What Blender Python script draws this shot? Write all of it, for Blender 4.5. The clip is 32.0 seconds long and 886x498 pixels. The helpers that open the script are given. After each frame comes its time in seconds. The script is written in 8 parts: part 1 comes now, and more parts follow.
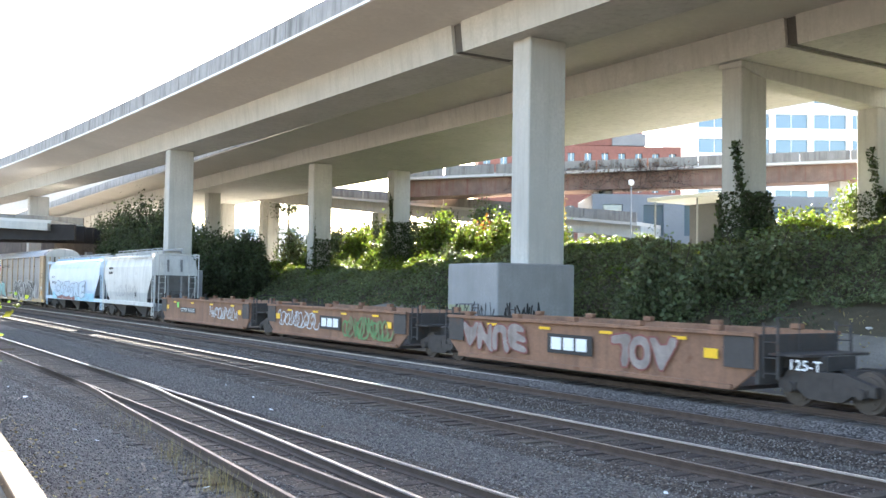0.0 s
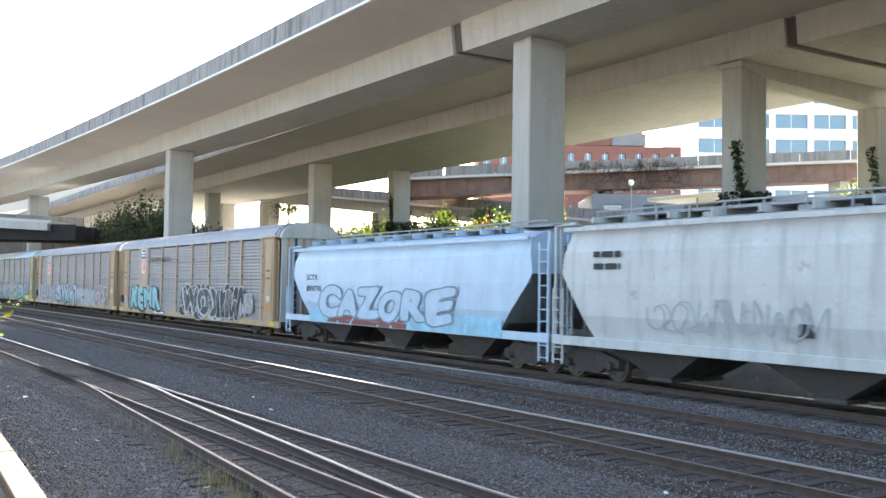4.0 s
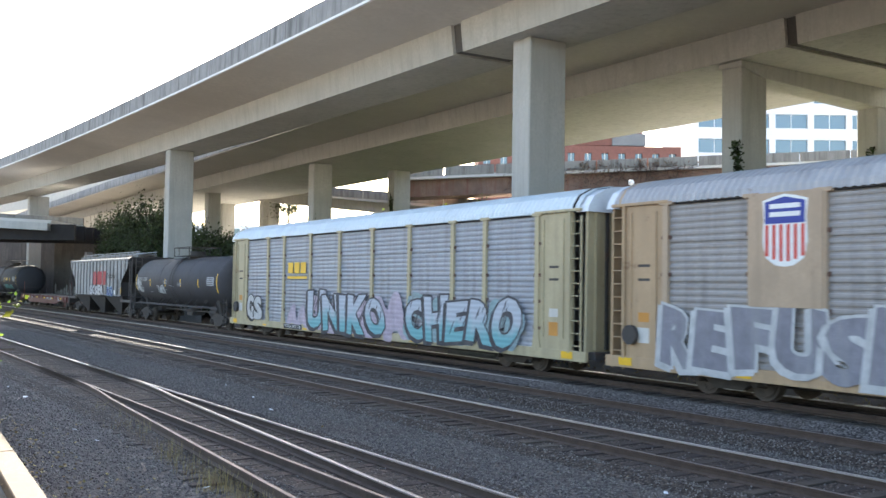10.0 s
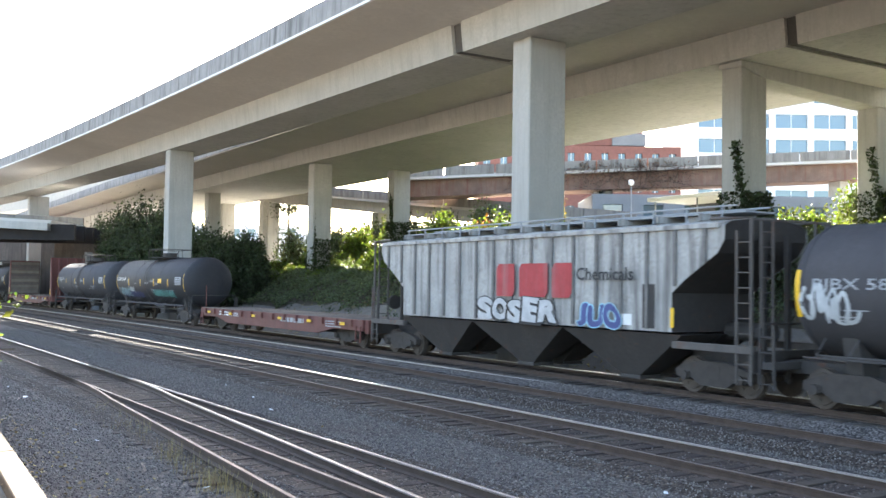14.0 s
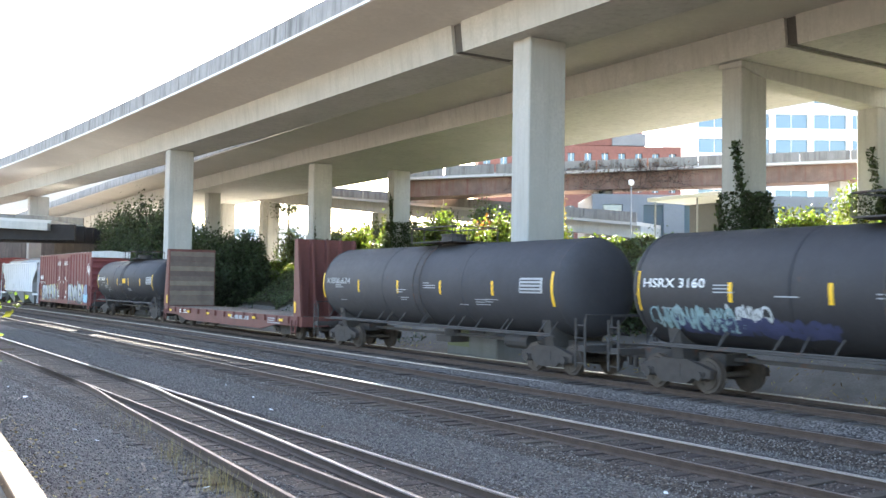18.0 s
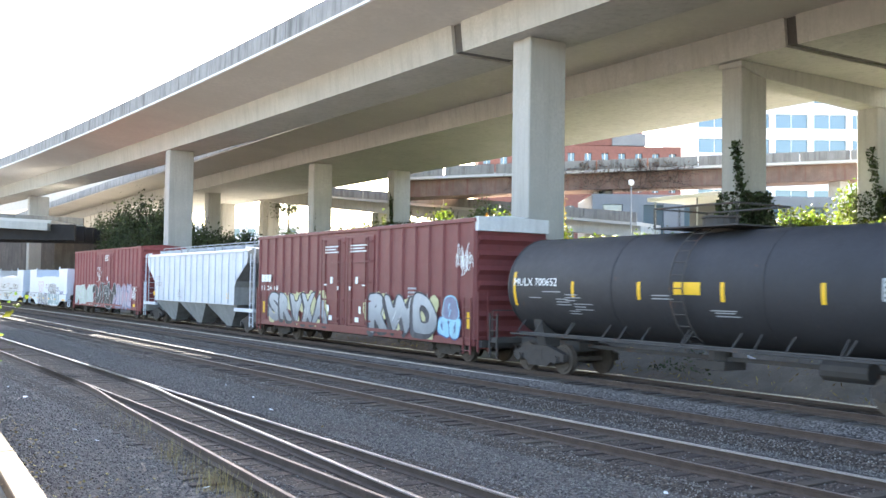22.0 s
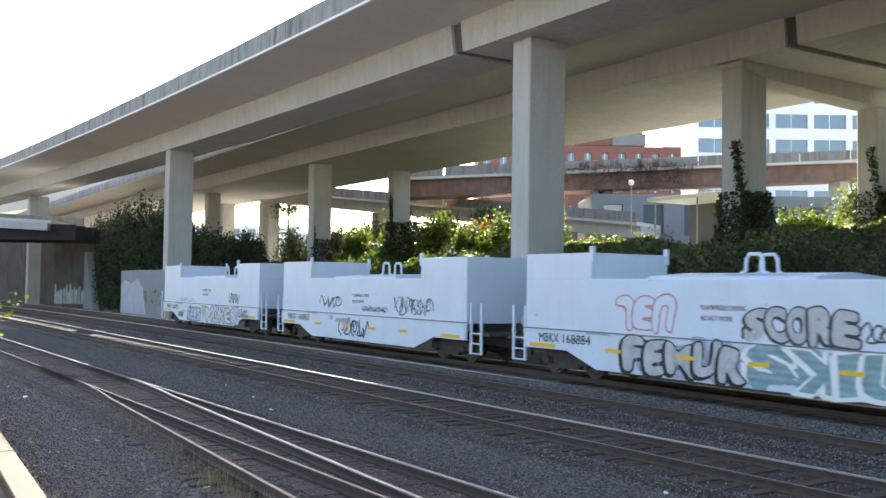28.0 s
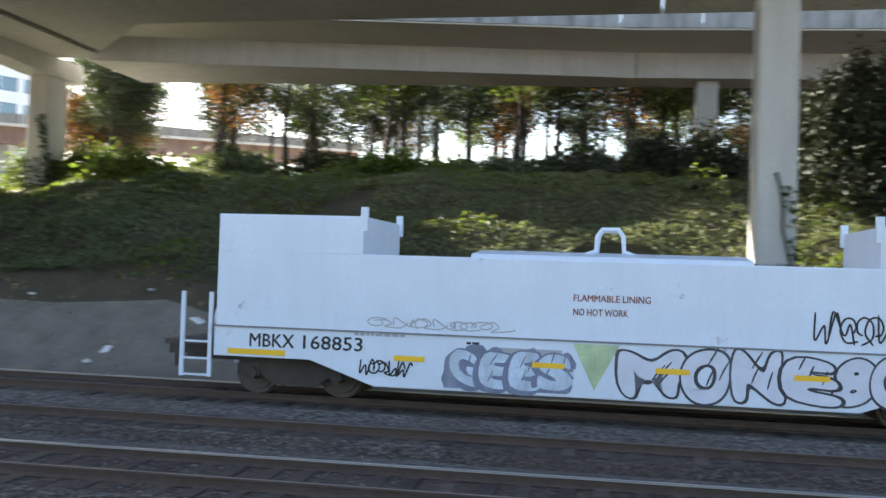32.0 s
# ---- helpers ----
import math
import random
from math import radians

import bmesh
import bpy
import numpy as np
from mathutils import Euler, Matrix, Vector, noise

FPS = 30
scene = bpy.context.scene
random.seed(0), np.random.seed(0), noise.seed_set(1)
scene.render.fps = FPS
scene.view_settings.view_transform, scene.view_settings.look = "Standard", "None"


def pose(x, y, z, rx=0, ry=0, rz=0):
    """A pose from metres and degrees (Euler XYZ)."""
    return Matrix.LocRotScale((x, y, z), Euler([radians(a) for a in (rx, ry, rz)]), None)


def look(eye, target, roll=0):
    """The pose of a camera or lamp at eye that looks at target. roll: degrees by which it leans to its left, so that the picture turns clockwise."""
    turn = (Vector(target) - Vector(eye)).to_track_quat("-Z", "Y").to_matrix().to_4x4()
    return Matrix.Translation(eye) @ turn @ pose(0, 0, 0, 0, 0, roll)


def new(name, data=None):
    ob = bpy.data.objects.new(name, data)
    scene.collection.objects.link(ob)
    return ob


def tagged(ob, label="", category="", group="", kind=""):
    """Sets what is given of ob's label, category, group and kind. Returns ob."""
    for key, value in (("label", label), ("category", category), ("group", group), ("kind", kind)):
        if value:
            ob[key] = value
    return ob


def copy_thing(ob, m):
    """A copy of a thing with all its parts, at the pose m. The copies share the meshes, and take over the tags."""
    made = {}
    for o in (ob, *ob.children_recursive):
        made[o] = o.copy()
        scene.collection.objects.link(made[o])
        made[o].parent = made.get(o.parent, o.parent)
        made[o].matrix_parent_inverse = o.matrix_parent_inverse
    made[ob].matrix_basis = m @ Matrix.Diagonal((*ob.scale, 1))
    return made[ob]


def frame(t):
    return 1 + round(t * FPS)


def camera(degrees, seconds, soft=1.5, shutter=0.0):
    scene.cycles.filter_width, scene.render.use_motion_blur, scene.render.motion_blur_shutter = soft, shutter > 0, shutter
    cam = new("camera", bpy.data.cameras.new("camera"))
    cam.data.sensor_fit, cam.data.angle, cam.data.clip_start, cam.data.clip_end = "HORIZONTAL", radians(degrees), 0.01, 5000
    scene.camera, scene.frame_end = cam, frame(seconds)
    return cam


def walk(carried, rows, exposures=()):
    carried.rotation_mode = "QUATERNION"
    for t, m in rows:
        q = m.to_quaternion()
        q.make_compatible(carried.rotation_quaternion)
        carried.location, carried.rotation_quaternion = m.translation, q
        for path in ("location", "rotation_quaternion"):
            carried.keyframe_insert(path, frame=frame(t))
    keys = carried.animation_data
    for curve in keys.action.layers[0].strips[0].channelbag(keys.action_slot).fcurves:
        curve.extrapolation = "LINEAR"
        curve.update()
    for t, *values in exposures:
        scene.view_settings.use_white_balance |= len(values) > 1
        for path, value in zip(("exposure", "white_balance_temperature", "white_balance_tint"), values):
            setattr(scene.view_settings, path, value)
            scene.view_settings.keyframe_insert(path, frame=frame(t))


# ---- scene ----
# ================= camera =================
EYE = (0.0, 0.0, 2.775)


def aim(yaw, pitch, roll):
    y, p = radians(yaw), radians(pitch)
    fw = Vector((math.sin(y) * math.cos(p), math.cos(y) * math.cos(p), math.sin(p)))
    return look(EYE, Vector(EYE) + fw, roll)


cam = camera(49.53, 32.0, soft=1.5, shutter=0.2)
walk(cam, [(0, aim(-58.07, 2.20, 0.84)), (30.2, aim(-58.07, 2.20, 0.84)), (30.5, aim(-57.89, 2.14, 0.89)),
           (30.75, aim(-56.6, 2.05, 0.86)), (31.0, aim(-53.36, 1.89, 0.80)), (31.15, aim(-48.0, 1.65, 1.3)),
           (31.3, aim(-40.8, 1.50, 1.6)), (31.5, aim(-32.0, 1.55, 1.6)), (31.65, aim(-26.2, 1.55, 1.6)),
           (31.8, aim(-20.2, 1.45, 1.7)), (32.0, aim(-11.06, 1.28, 1.8))],
     exposures=[(0, 3.32), (2, 3.17), (4, 2.9), (6, 2.55), (8, 2.7), (11, 2.66), (13, 2.95), (16, 3.28), (20, 3.4), (22, 3.3), (24, 3.0),
                (26, 2.6), (28, 2.45), (30.6, 2.45), (31.2, 2.6), (32.0, 2.45)])

# ================= sky and sun =================
SUN_AZ, SUN_EL = radians(-58.0), radians(28.3)
world = bpy.data.worlds.new("sky")
scene.world = world
world.use_nodes = True
wn = world.node_tree
sky = wn.nodes.new("ShaderNodeTexSky")
sky.sky_type = "NISHITA"
sky.sun_disc = False
sky.sun_elevation = SUN_EL
sky.sun_rotation = SUN_AZ
sky.air_density, sky.dust_density, sky.ozone_density = 1.0, 2.0, 1.0
bg = wn.nodes["Background"]
bg.inputs["Strength"].default_value = 0.095
wn.links.new(sky.outputs[0], bg.inputs["Color"])
sun = new("sun", bpy.data.lights.new("sun", "SUN"))
sun.data.energy, sun.data.angle, sun.data.color = 5.0, radians(0.53), (1.0, 0.93, 0.82)
sd = Vector((math.sin(SUN_AZ) * math.cos(SUN_EL), math.cos(SUN_AZ) * math.cos(SUN_EL), math.sin(SUN_EL)))
sun.matrix_world = look(sd * 100, (0, 0, 0))


# ================= materials =================
def material(name, rgb, rough=0.75, metal=0.0, var=0.18, scale=1.5, bump=0.15, bscale=30.0, streak=None, streak_amt=0.5,
             rust=0.0, rust_rgb=(0.13, 0.05, 0.022), island=0.0, rand=0.0, spec=0.4, translucent=0.0, gloss_var=0.1, dist=0.01):
    m = bpy.data.materials.new(name)
    m.use_nodes = True
    nt = m.node_tree
    nodes, links = nt.nodes, nt.links
    b = nodes["Principled BSDF"]
    b.inputs["Metallic"].default_value = metal
    b.inputs["Specular IOR Level"].default_value = spec
    tc = nodes.new("ShaderNodeTexCoord")

    def noise_node(sc, detail=5.0, stretch=None, rough_=0.6):
        n = nodes.new("ShaderNodeTexNoise")
        n.inputs["Scale"].default_value = sc
        n.inputs["Detail"].default_value = detail
        n.inputs["Roughness"].default_value = rough_
        if stretch:
            mp = nodes.new("ShaderNodeMapping")
            mp.inputs["Scale"].default_value = stretch
            links.new(tc.outputs["Object"], mp.inputs["Vector"])
            links.new(mp.outputs[0], n.inputs["Vector"])
        else:
            links.new(tc.outputs["Object"], n.inputs["Vector"])
        return n.outputs["Fac"]

    def ramp(fac, lo, hi):
        r = nodes.new("ShaderNodeMapRange")
        r.inputs["From Min"].default_value, r.inputs["From Max"].default_value = lo, hi
        links.new(fac, r.inputs["Value"])
        return r.outputs[0]

    def mix(fac, a, c, blend="MIX"):
        x = nodes.new("ShaderNodeMix")
        x.data_type, x.blend_type = "RGBA", blend
        for sock, val in ((x.inputs["Factor"], fac), (x.inputs["A"], a), (x.inputs["B"], c)):
            if isinstance(val, (int, float)):
                sock.default_value = val
            elif isinstance(val, tuple):
                sock.default_value = (*val, 1.0)
            else:
                links.new(val, sock)
        return x.outputs["Result"]

    dark = tuple(c * (1 - var) for c in rgb)
    lite = tuple(min(1.0, c * (1 + var)) for c in rgb)
    col = mix(ramp(noise_node(scale), 0.3, 0.7), dark, lite)
    col = mix(ramp(noise_node(scale * 14, 3.0), 0.35, 0.75), col, tuple(c * (1 - 0.8 * var) for c in rgb))
    if streak:
        col = mix(_mul(nt, ramp(noise_node(1.0, 6.0, (2.6, 2.6, 0.22)), 0.48, 0.72), streak_amt), col, streak)
    if rust > 0:
        col = mix(ramp(noise_node(1.7, 8.0, None, 0.7), 0.66 - 0.25 * rust, 0.80 - 0.15 * rust), col, rust_rgb)
    if island > 0 or rand > 0:
        if island > 0:
            g = nodes.new("ShaderNodeNewGeometry")
            rv = g.outputs["Random Per Island"]
        else:
            g = nodes.new("ShaderNodeObjectInfo")
            rv = g.outputs["Random"]
        h = nodes.new("ShaderNodeHueSaturation")
        amt = max(island, rand)
        a1 = nodes.new("ShaderNodeMapRange")
        a1.inputs["To Min"].default_value, a1.inputs["To Max"].default_value = 1 - amt, 1 + amt
        links.new(rv, a1.inputs["Value"])
        a2 = nodes.new("ShaderNodeMapRange")
        a2.inputs["To Min"].default_value, a2.inputs["To Max"].default_value = 0.5 - 0.06 * amt, 0.5 + 0.06 * amt
        links.new(rv, a2.inputs["Value"])
        links.new(a1.outputs[0], h.inputs["Value"])
        links.new(a2.outputs[0], h.inputs["Hue"])
        links.new(col, h.inputs["Color"])
        col = h.outputs[0]
    links.new(col, b.inputs["Base Color"])
    rr = nodes.new("ShaderNodeMapRange")
    rr.inputs["To Min"].default_value, rr.inputs["To Max"].default_value = max(0.02, rough - gloss_var), min(1.0, rough + gloss_var)
    links.new(noise_node(scale * 5), rr.inputs["Value"])
    links.new(rr.outputs[0], b.inputs["Roughness"])
    if bump > 0:
        bp = nodes.new("ShaderNodeBump")
        bp.inputs["Strength"].default_value, bp.inputs["Distance"].default_value = bump, dist
        links.new(noise_node(bscale, 6.0), bp.inputs["Height"])
        links.new(bp.outputs[0], b.inputs["Normal"])
    if translucent > 0:
        tr = nodes.new("ShaderNodeBsdfTranslucent")
        links.new(mix(1.0, col, (1.0, 1.0, 0.55), "MULTIPLY"), tr.inputs["Color"])
        ms = nodes.new("ShaderNodeMixShader")
        ms.inputs[0].default_value = translucent
        links.new(b.outputs[0], ms.inputs[1])
        links.new(tr.outputs[0], ms.inputs[2])
        links.new(ms.outputs[0], nodes["Material Output"].inputs[0])
    return m


def _mul(nt, fac, k):
    x = nt.nodes.new("ShaderNodeMath")
    x.operation = "MULTIPLY"
    x.inputs[1].default_value = k
    nt.links.new(fac, x.inputs[0])
    return x.outputs[0]


def glass(name, rgb):
    m = bpy.data.materials.new(name)
    m.use_nodes = True
    b = m.node_tree.nodes["Principled BSDF"]
    b.inputs["Base Color"].default_value = (*rgb, 1)
    b.inputs["Roughness"].default_value = 0.06
    b.inputs["Metallic"].default_value = 0.35
    return m


CONCRETE = material("weathered_concrete", (0.46, 0.45, 0.415), 0.85, var=0.12, scale=0.5, bump=0.2, bscale=18, streak=(0.24, 0.225, 0.20), streak_amt=0.35)
SOFFIT = material("soffit_concrete", (0.57, 0.54, 0.49), 0.9, var=0.10, scale=0.25, bump=0.12, bscale=10)
PARAPET = material("stained_parapet_concrete", (0.31, 0.305, 0.295), 0.9, var=0.2, scale=1.2, bump=0.3, bscale=15, streak=(0.07, 0.07, 0.065), streak_amt=0.85)
RAMPPARAPET = material("brown_stained_parapet", (0.27, 0.245, 0.215), 0.9, var=0.22, scale=0.9, bump=0.3, bscale=15, streak=(0.10, 0.08, 0.065), streak_amt=0.8)
BLOCK = material("plinth_concrete", (0.27, 0.27, 0.27), 0.9, var=0.15, scale=0.8, bump=0.25, bscale=14, streak=(0.2, 0.2, 0.19), streak_amt=0.5)
WHITEGIRDER = material("white_painted_concrete", (0.74, 0.72, 0.68), 0.8, var=0.12, scale=0.6, bump=0.15, bscale=14, streak=(0.3, 0.27, 0.24), streak_amt=0.5)
JOINT = material("dark_joint_filler", (0.10, 0.095, 0.09), 0.9, bump=0)
def crushed_stone(name, lo, hi, size, stain, amount):
    """Crushed stone: each stone its own tone, dark gaps between, broad oily or dusty stains."""
    m = bpy.data.materials.new(name)
    m.use_nodes = True
    nt = m.node_tree
    nodes, links = nt.nodes, nt.links
    b = nodes["Principled BSDF"]
    b.inputs["Roughness"].default_value = 0.92
    b.inputs["Specular IOR Level"].default_value = 0.25
    tc = nodes.new("ShaderNodeTexCoord")
    v = nodes.new("ShaderNodeTexVoronoi")
    v.inputs["Scale"].default_value = 1.0 / size
    links.new(tc.outputs["Object"], v.inputs["Vector"])
    sep = nodes.new("ShaderNodeSeparateColor")
    links.new(v.outputs["Color"], sep.inputs[0])
    tone = nodes.new("ShaderNodeMix")
    tone.data_type = "RGBA"
    tone.inputs["A"].default_value, tone.inputs["B"].default_value = (*lo, 1), (*hi, 1)
    links.new(sep.outputs[0], tone.inputs["Factor"])
    gap = nodes.new("ShaderNodeMapRange")
    gap.inputs["From Min"].default_value, gap.inputs["From Max"].default_value = 0.35, 0.75
    links.new(v.outputs["Distance"], gap.inputs["Value"])
    dark = nodes.new("ShaderNodeMix")
    dark.data_type = "RGBA"
    dark.inputs["B"].default_value = (lo[0] * 0.5, lo[1] * 0.5, lo[2] * 0.5, 1)
    links.new(gap.outputs[0], dark.inputs["Factor"])
    links.new(tone.outputs["Result"], dark.inputs["A"])
    n = nodes.new("ShaderNodeTexNoise")
    n.inputs["Scale"].default_value, n.inputs["Detail"].default_value = 0.45, 6.0
    links.new(tc.outputs["Object"], n.inputs["Vector"])
    st = nodes.new("ShaderNodeMapRange")
    st.inputs["From Min"].default_value, st.inputs["From Max"].default_value = 0.42, 0.68
    st.inputs["To Max"].default_value = amount
    links.new(n.outputs["Fac"], st.inputs["Value"])
    mx = nodes.new("ShaderNodeMix")
    mx.data_type = "RGBA"
    mx.inputs["B"].default_value = (*stain, 1)
    links.new(st.outputs[0], mx.inputs["Factor"])
    links.new(dark.outputs["Result"], mx.inputs["A"])
    links.new(mx.outputs["Result"], b.inputs["Base Color"])
    bp = nodes.new("ShaderNodeBump")
    bp.inputs["Strength"].default_value, bp.inputs["Distance"].default_value = 0.9, 0.03
    bp.invert = True
    links.new(v.outputs["Distance"], bp.inputs["Height"])
    links.new(bp.outputs[0], b.inputs["Normal"])
    return m


BALLAST = crushed_stone("grey_ballast", (0.068, 0.060, 0.056), (0.225, 0.203, 0.187), 0.05, (0.085, 0.070, 0.060), 0.6)
TRACKBED = crushed_stone("oily_track_ballast", (0.036, 0.028, 0.024), (0.145, 0.114, 0.094), 0.05, (0.05, 0.037, 0.029), 0.65)
STONE = material("ballast_stone", (0.165, 0.150, 0.138), 0.9, var=0.15, scale=8, bump=0.3, bscale=60, island=0.55)
DIRT = material("grey_dirt", (0.20, 0.18, 0.155), 0.95, var=0.3, scale=1.2, bump=0.7, bscale=12, dist=0.04)
TIE = material("creosoted_timber", (0.05, 0.038, 0.031), 0.9, var=0.35, scale=4, bump=0.5, bscale=30, rand=0.5)
RAILSIDE = material("rusty_rail_web", (0.075, 0.05, 0.038), 0.85, var=0.3, scale=5, bump=0.3)
RAILTOP = material("polished_rail_head", (0.39, 0.38, 0.37), 0.32, metal=1.0, var=0.08, scale=3, bump=0.02, gloss_var=0.08)
# darker head metal that imitates a weak sky reflection
RAILDIM = material("dim_reflection_rail_head", (0.17, 0.14, 0.12), 0.55, metal=0.5, var=0.2, scale=3, bump=0.05)
LITTERSOIL = material("leaf_litter_soil", (0.085, 0.07, 0.045), 0.95, var=0.35, scale=1.5, bump=0.8, bscale=10, dist=0.05)
PALEGRAVEL = material("brown_dusty_soil", (0.20, 0.165, 0.125), 0.95, var=0.25, scale=1.5, bump=0.5, bscale=20)
# base colour raised so this ground bounces sun up to the soffits
PALELOT = material("pale_bounce_paving", (0.50, 0.47, 0.41), 0.95, var=0.25, scale=0.6, bump=0.3, bscale=8)
BEAMBROWN = material("rust_brown_beam", (0.22, 0.145, 0.11), 0.9, var=0.3, scale=0.8, bump=0.2, streak=(0.17, 0.07, 0.05), streak_amt=0.75)
# streaked concrete, its base darkened for the underpass shade
SHADEWALL = material("shade_dark_abutment_concrete", (0.15, 0.13, 0.115), 0.9, var=0.3, scale=0.5, bump=0.2, streak=(0.07, 0.06, 0.055), streak_amt=0.7)
VINELEAF = material("brown_vine_leaf", (0.14, 0.065, 0.05), 0.8, var=0.3, scale=1, bump=0, island=0.6, translucent=0.2)
LEAF = material("ivy_leaf", (0.125, 0.15, 0.078), 0.6, var=0.2, scale=1, bump=0, island=0.6, translucent=0.4)
BUSHLEAF = material("bush_leaf", (0.12, 0.16, 0.03), 0.55, var=0.2, scale=1, bump=0, island=0.6, translucent=0.5)
TREELEAF = material("tree_leaf", (0.05, 0.065, 0.025), 0.6, var=0.2, scale=1, bump=0, island=0.6, translucent=0.3)
AUTUMN = material("autumn_leaf", (0.22, 0.09, 0.03), 0.6, var=0.2, scale=1, bump=0, island=0.7, translucent=0.5)
DRYGRASS = material("dry_grass", (0.30, 0.23, 0.12), 0.8, var=0.2, scale=1, bump=0, island=0.5, translucent=0.3)
GOLDLEAF = material("golden_leaf", (0.26, 0.18, 0.03), 0.6, var=0.2, scale=1, bump=0, island=0.6, translucent=0.5)
BARK = material("bark", (0.06, 0.05, 0.04), 0.95, var=0.3, scale=6, bump=0.8, bscale=20, dist=0.03)
BRICK = material("red_brick", (0.235, 0.105, 0.083), 0.9, var=0.2, scale=3, bump=0.3, bscale=25)
WHITEWALL = material("white_cladding", (0.72, 0.73, 0.74), 0.6, var=0.05, scale=0.3, bump=0)
GREYWALL = material("grey_render", (0.21, 0.215, 0.22), 0.8, var=0.1, scale=0.6, bump=0.1)
SHEDWALL = material("dark_grey_shed_wall", (0.10, 0.10, 0.105), 0.8, var=0.1, scale=0.6, bump=0.1)
GLASSBLUE = glass("window_glass", (0.15, 0.20, 0.23))
TIMBER = material("sun_bleached_timber", (0.085, 0.054, 0.026), 0.85, var=0.45, scale=2, bump=0.4, bscale=25)
STEELGREY = material("painted_steel", (0.30, 0.31, 0.32), 0.6, var=0.1, scale=2)
WHITEPAINT = material("white_paint", (0.75, 0.75, 0.73), 0.6, var=0.06, scale=2, bump=0.05)
IVYWOOD = material("ivy_stem", (0.05, 0.04, 0.03), 0.95, bump=0.3)
LITTER = material("litter_white", (0.75, 0.76, 0.78), 0.7, var=0.05, bump=0)


# ================= mesh helpers =================
def box(bm, x0, x1, y0, y1, z0, z1):
    v = [bm.verts.new((x, y, z)) for x in (x0, x1) for y in (y0, y1) for z in (z0, z1)]
    for f in ((0, 1, 3, 2), (4, 6, 7, 5), (0, 4, 5, 1), (2, 3, 7, 6), (0, 2, 6, 4), (1, 5, 7, 3)):
        bm.faces.new([v[i] for i in f])
    return v


def prism(bm, prof, a0, a1, axis="x"):
    """A closed outline drawn out along one axis. axis x: outline of (y, z); axis y: (x, z); axis z: (x, y)."""
    def at(a, q):
        return (a, q[0], q[1]) if axis == "x" else (q[0], a, q[1]) if axis == "y" else (q[0], q[1], a)
    A = [bm.verts.new(at(a0, q)) for q in prof]
    B = [bm.verts.new(at(a1, q)) for q in prof]
    n = len(prof)
    for i in range(n):
        j = (i + 1) % n
        bm.faces.new((A[i], A[j], B[j], B[i]))
    bm.faces.new(A[::-1])
    bm.faces.new(B)


def cyl(bm, a, b, r, seg=10, r2=None, cap=True):
    a, b = Vector(a), Vector(b)
    r2 = r if r2 is None else r2
    q = (b - a).to_track_quat("Z", "Y")
    ring = [Vector((math.cos(2 * math.pi * i / seg), math.sin(2 * math.pi * i / seg), 0)) for i in range(seg)]
    A = [bm.verts.new(a + q @ (c * r)) for c in ring]
    B = [bm.verts.new(b + q @ (c * r2)) for c in ring]
    for i in range(seg):
        j = (i + 1) % seg
        bm.faces.new((A[i], A[j], B[j], B[i]))
    if cap:
        bm.faces.new(A[::-1])
        bm.faces.new(B)


def tube(bm, pts, r, seg=6):
    """A round bar bent along a line of points, as one skin."""
    pts = [Vector(p) for p in pts]
    side, rings = None, []
    for i, p in enumerate(pts):
        d = (pts[min(i + 1, len(pts) - 1)] - pts[max(i - 1, 0)]).normalized()
        if side is None:
            side = d.orthogonal().normalized()
        side = (side - d * side.dot(d)).normalized()
        up = d.cross(side)
        rings.append([bm.verts.new(p + (side * math.cos(2 * math.pi * k / seg) + up * math.sin(2 * math.pi * k / seg)) * r) for k in range(seg)])
    for A, B in zip(rings[:-1], rings[1:]):
        for k in range(seg):
            j = (k + 1) % seg
            bm.faces.new((A[k], A[j], B[j], B[k]))
    bm.faces.new(rings[0][::-1])
    bm.faces.new(rings[-1])


def sweep(bm, stations, prof, closed=True):
    """An outline of (offset, z) carried along stations of (x, y); offsets run along y."""
    rows = [[bm.verts.new((x, y + o, z)) for o, z in prof] for x, y in stations]
    n = len(prof)
    for A, B in zip(rows[:-1], rows[1:]):
        for i in range(n if closed else n - 1):
            j = (i + 1) % n
            bm.faces.new((A[i], A[j], B[j], B[i]))
    if closed:
        bm.faces.new(rows[0][::-1])
        bm.faces.new(rows[-1])


def part(name, bm, mat, parent=None, label="", bev=0.0, smooth=False):
    if bev > 0:
        bmesh.ops.recalc_face_normals(bm, faces=bm.faces)
        e = [e for e in bm.edges if len(e.link_faces) == 2 and e.calc_face_angle(0) > 0.6]
        bmesh.ops.bevel(bm, geom=e, offset=bev, segments=1, affect="EDGES", clamp_overlap=True)
    bmesh.ops.recalc_face_normals(bm, faces=bm.faces)
    me = bpy.data.meshes.new(name)
    bm.to_mesh(me)
    bm.free()
    for m in (mat if isinstance(mat, (list, tuple)) else [mat]):
        me.materials.append(m)
    if smooth:
        me.polygons.foreach_set("use_smooth", [True] * len(me.polygons))
    ob = new(name, me)
    if parent is not None:
        ob.parent = parent
    if label:
        tagged(ob, label)
    return ob


def boxes(name, dims, mat, parent=None, label="", bev=0.0):
    bm = bmesh.new()
    for d in dims:
        box(bm, *d)
    return part(name, bm, mat, parent, label, bev)


def shared(name, me, parent, m=None):
    ob = new(name, me)
    ob.parent = parent
    if m is not None:
        ob.matrix_basis = m
    return ob


def empty(name, label, category, group="", kind="", m=None):
    ob = new(name)
    ob.empty_display_size = 0.3
    if m is not None:
        ob.matrix_basis = m
    return tagged(ob, label, category, group, kind)


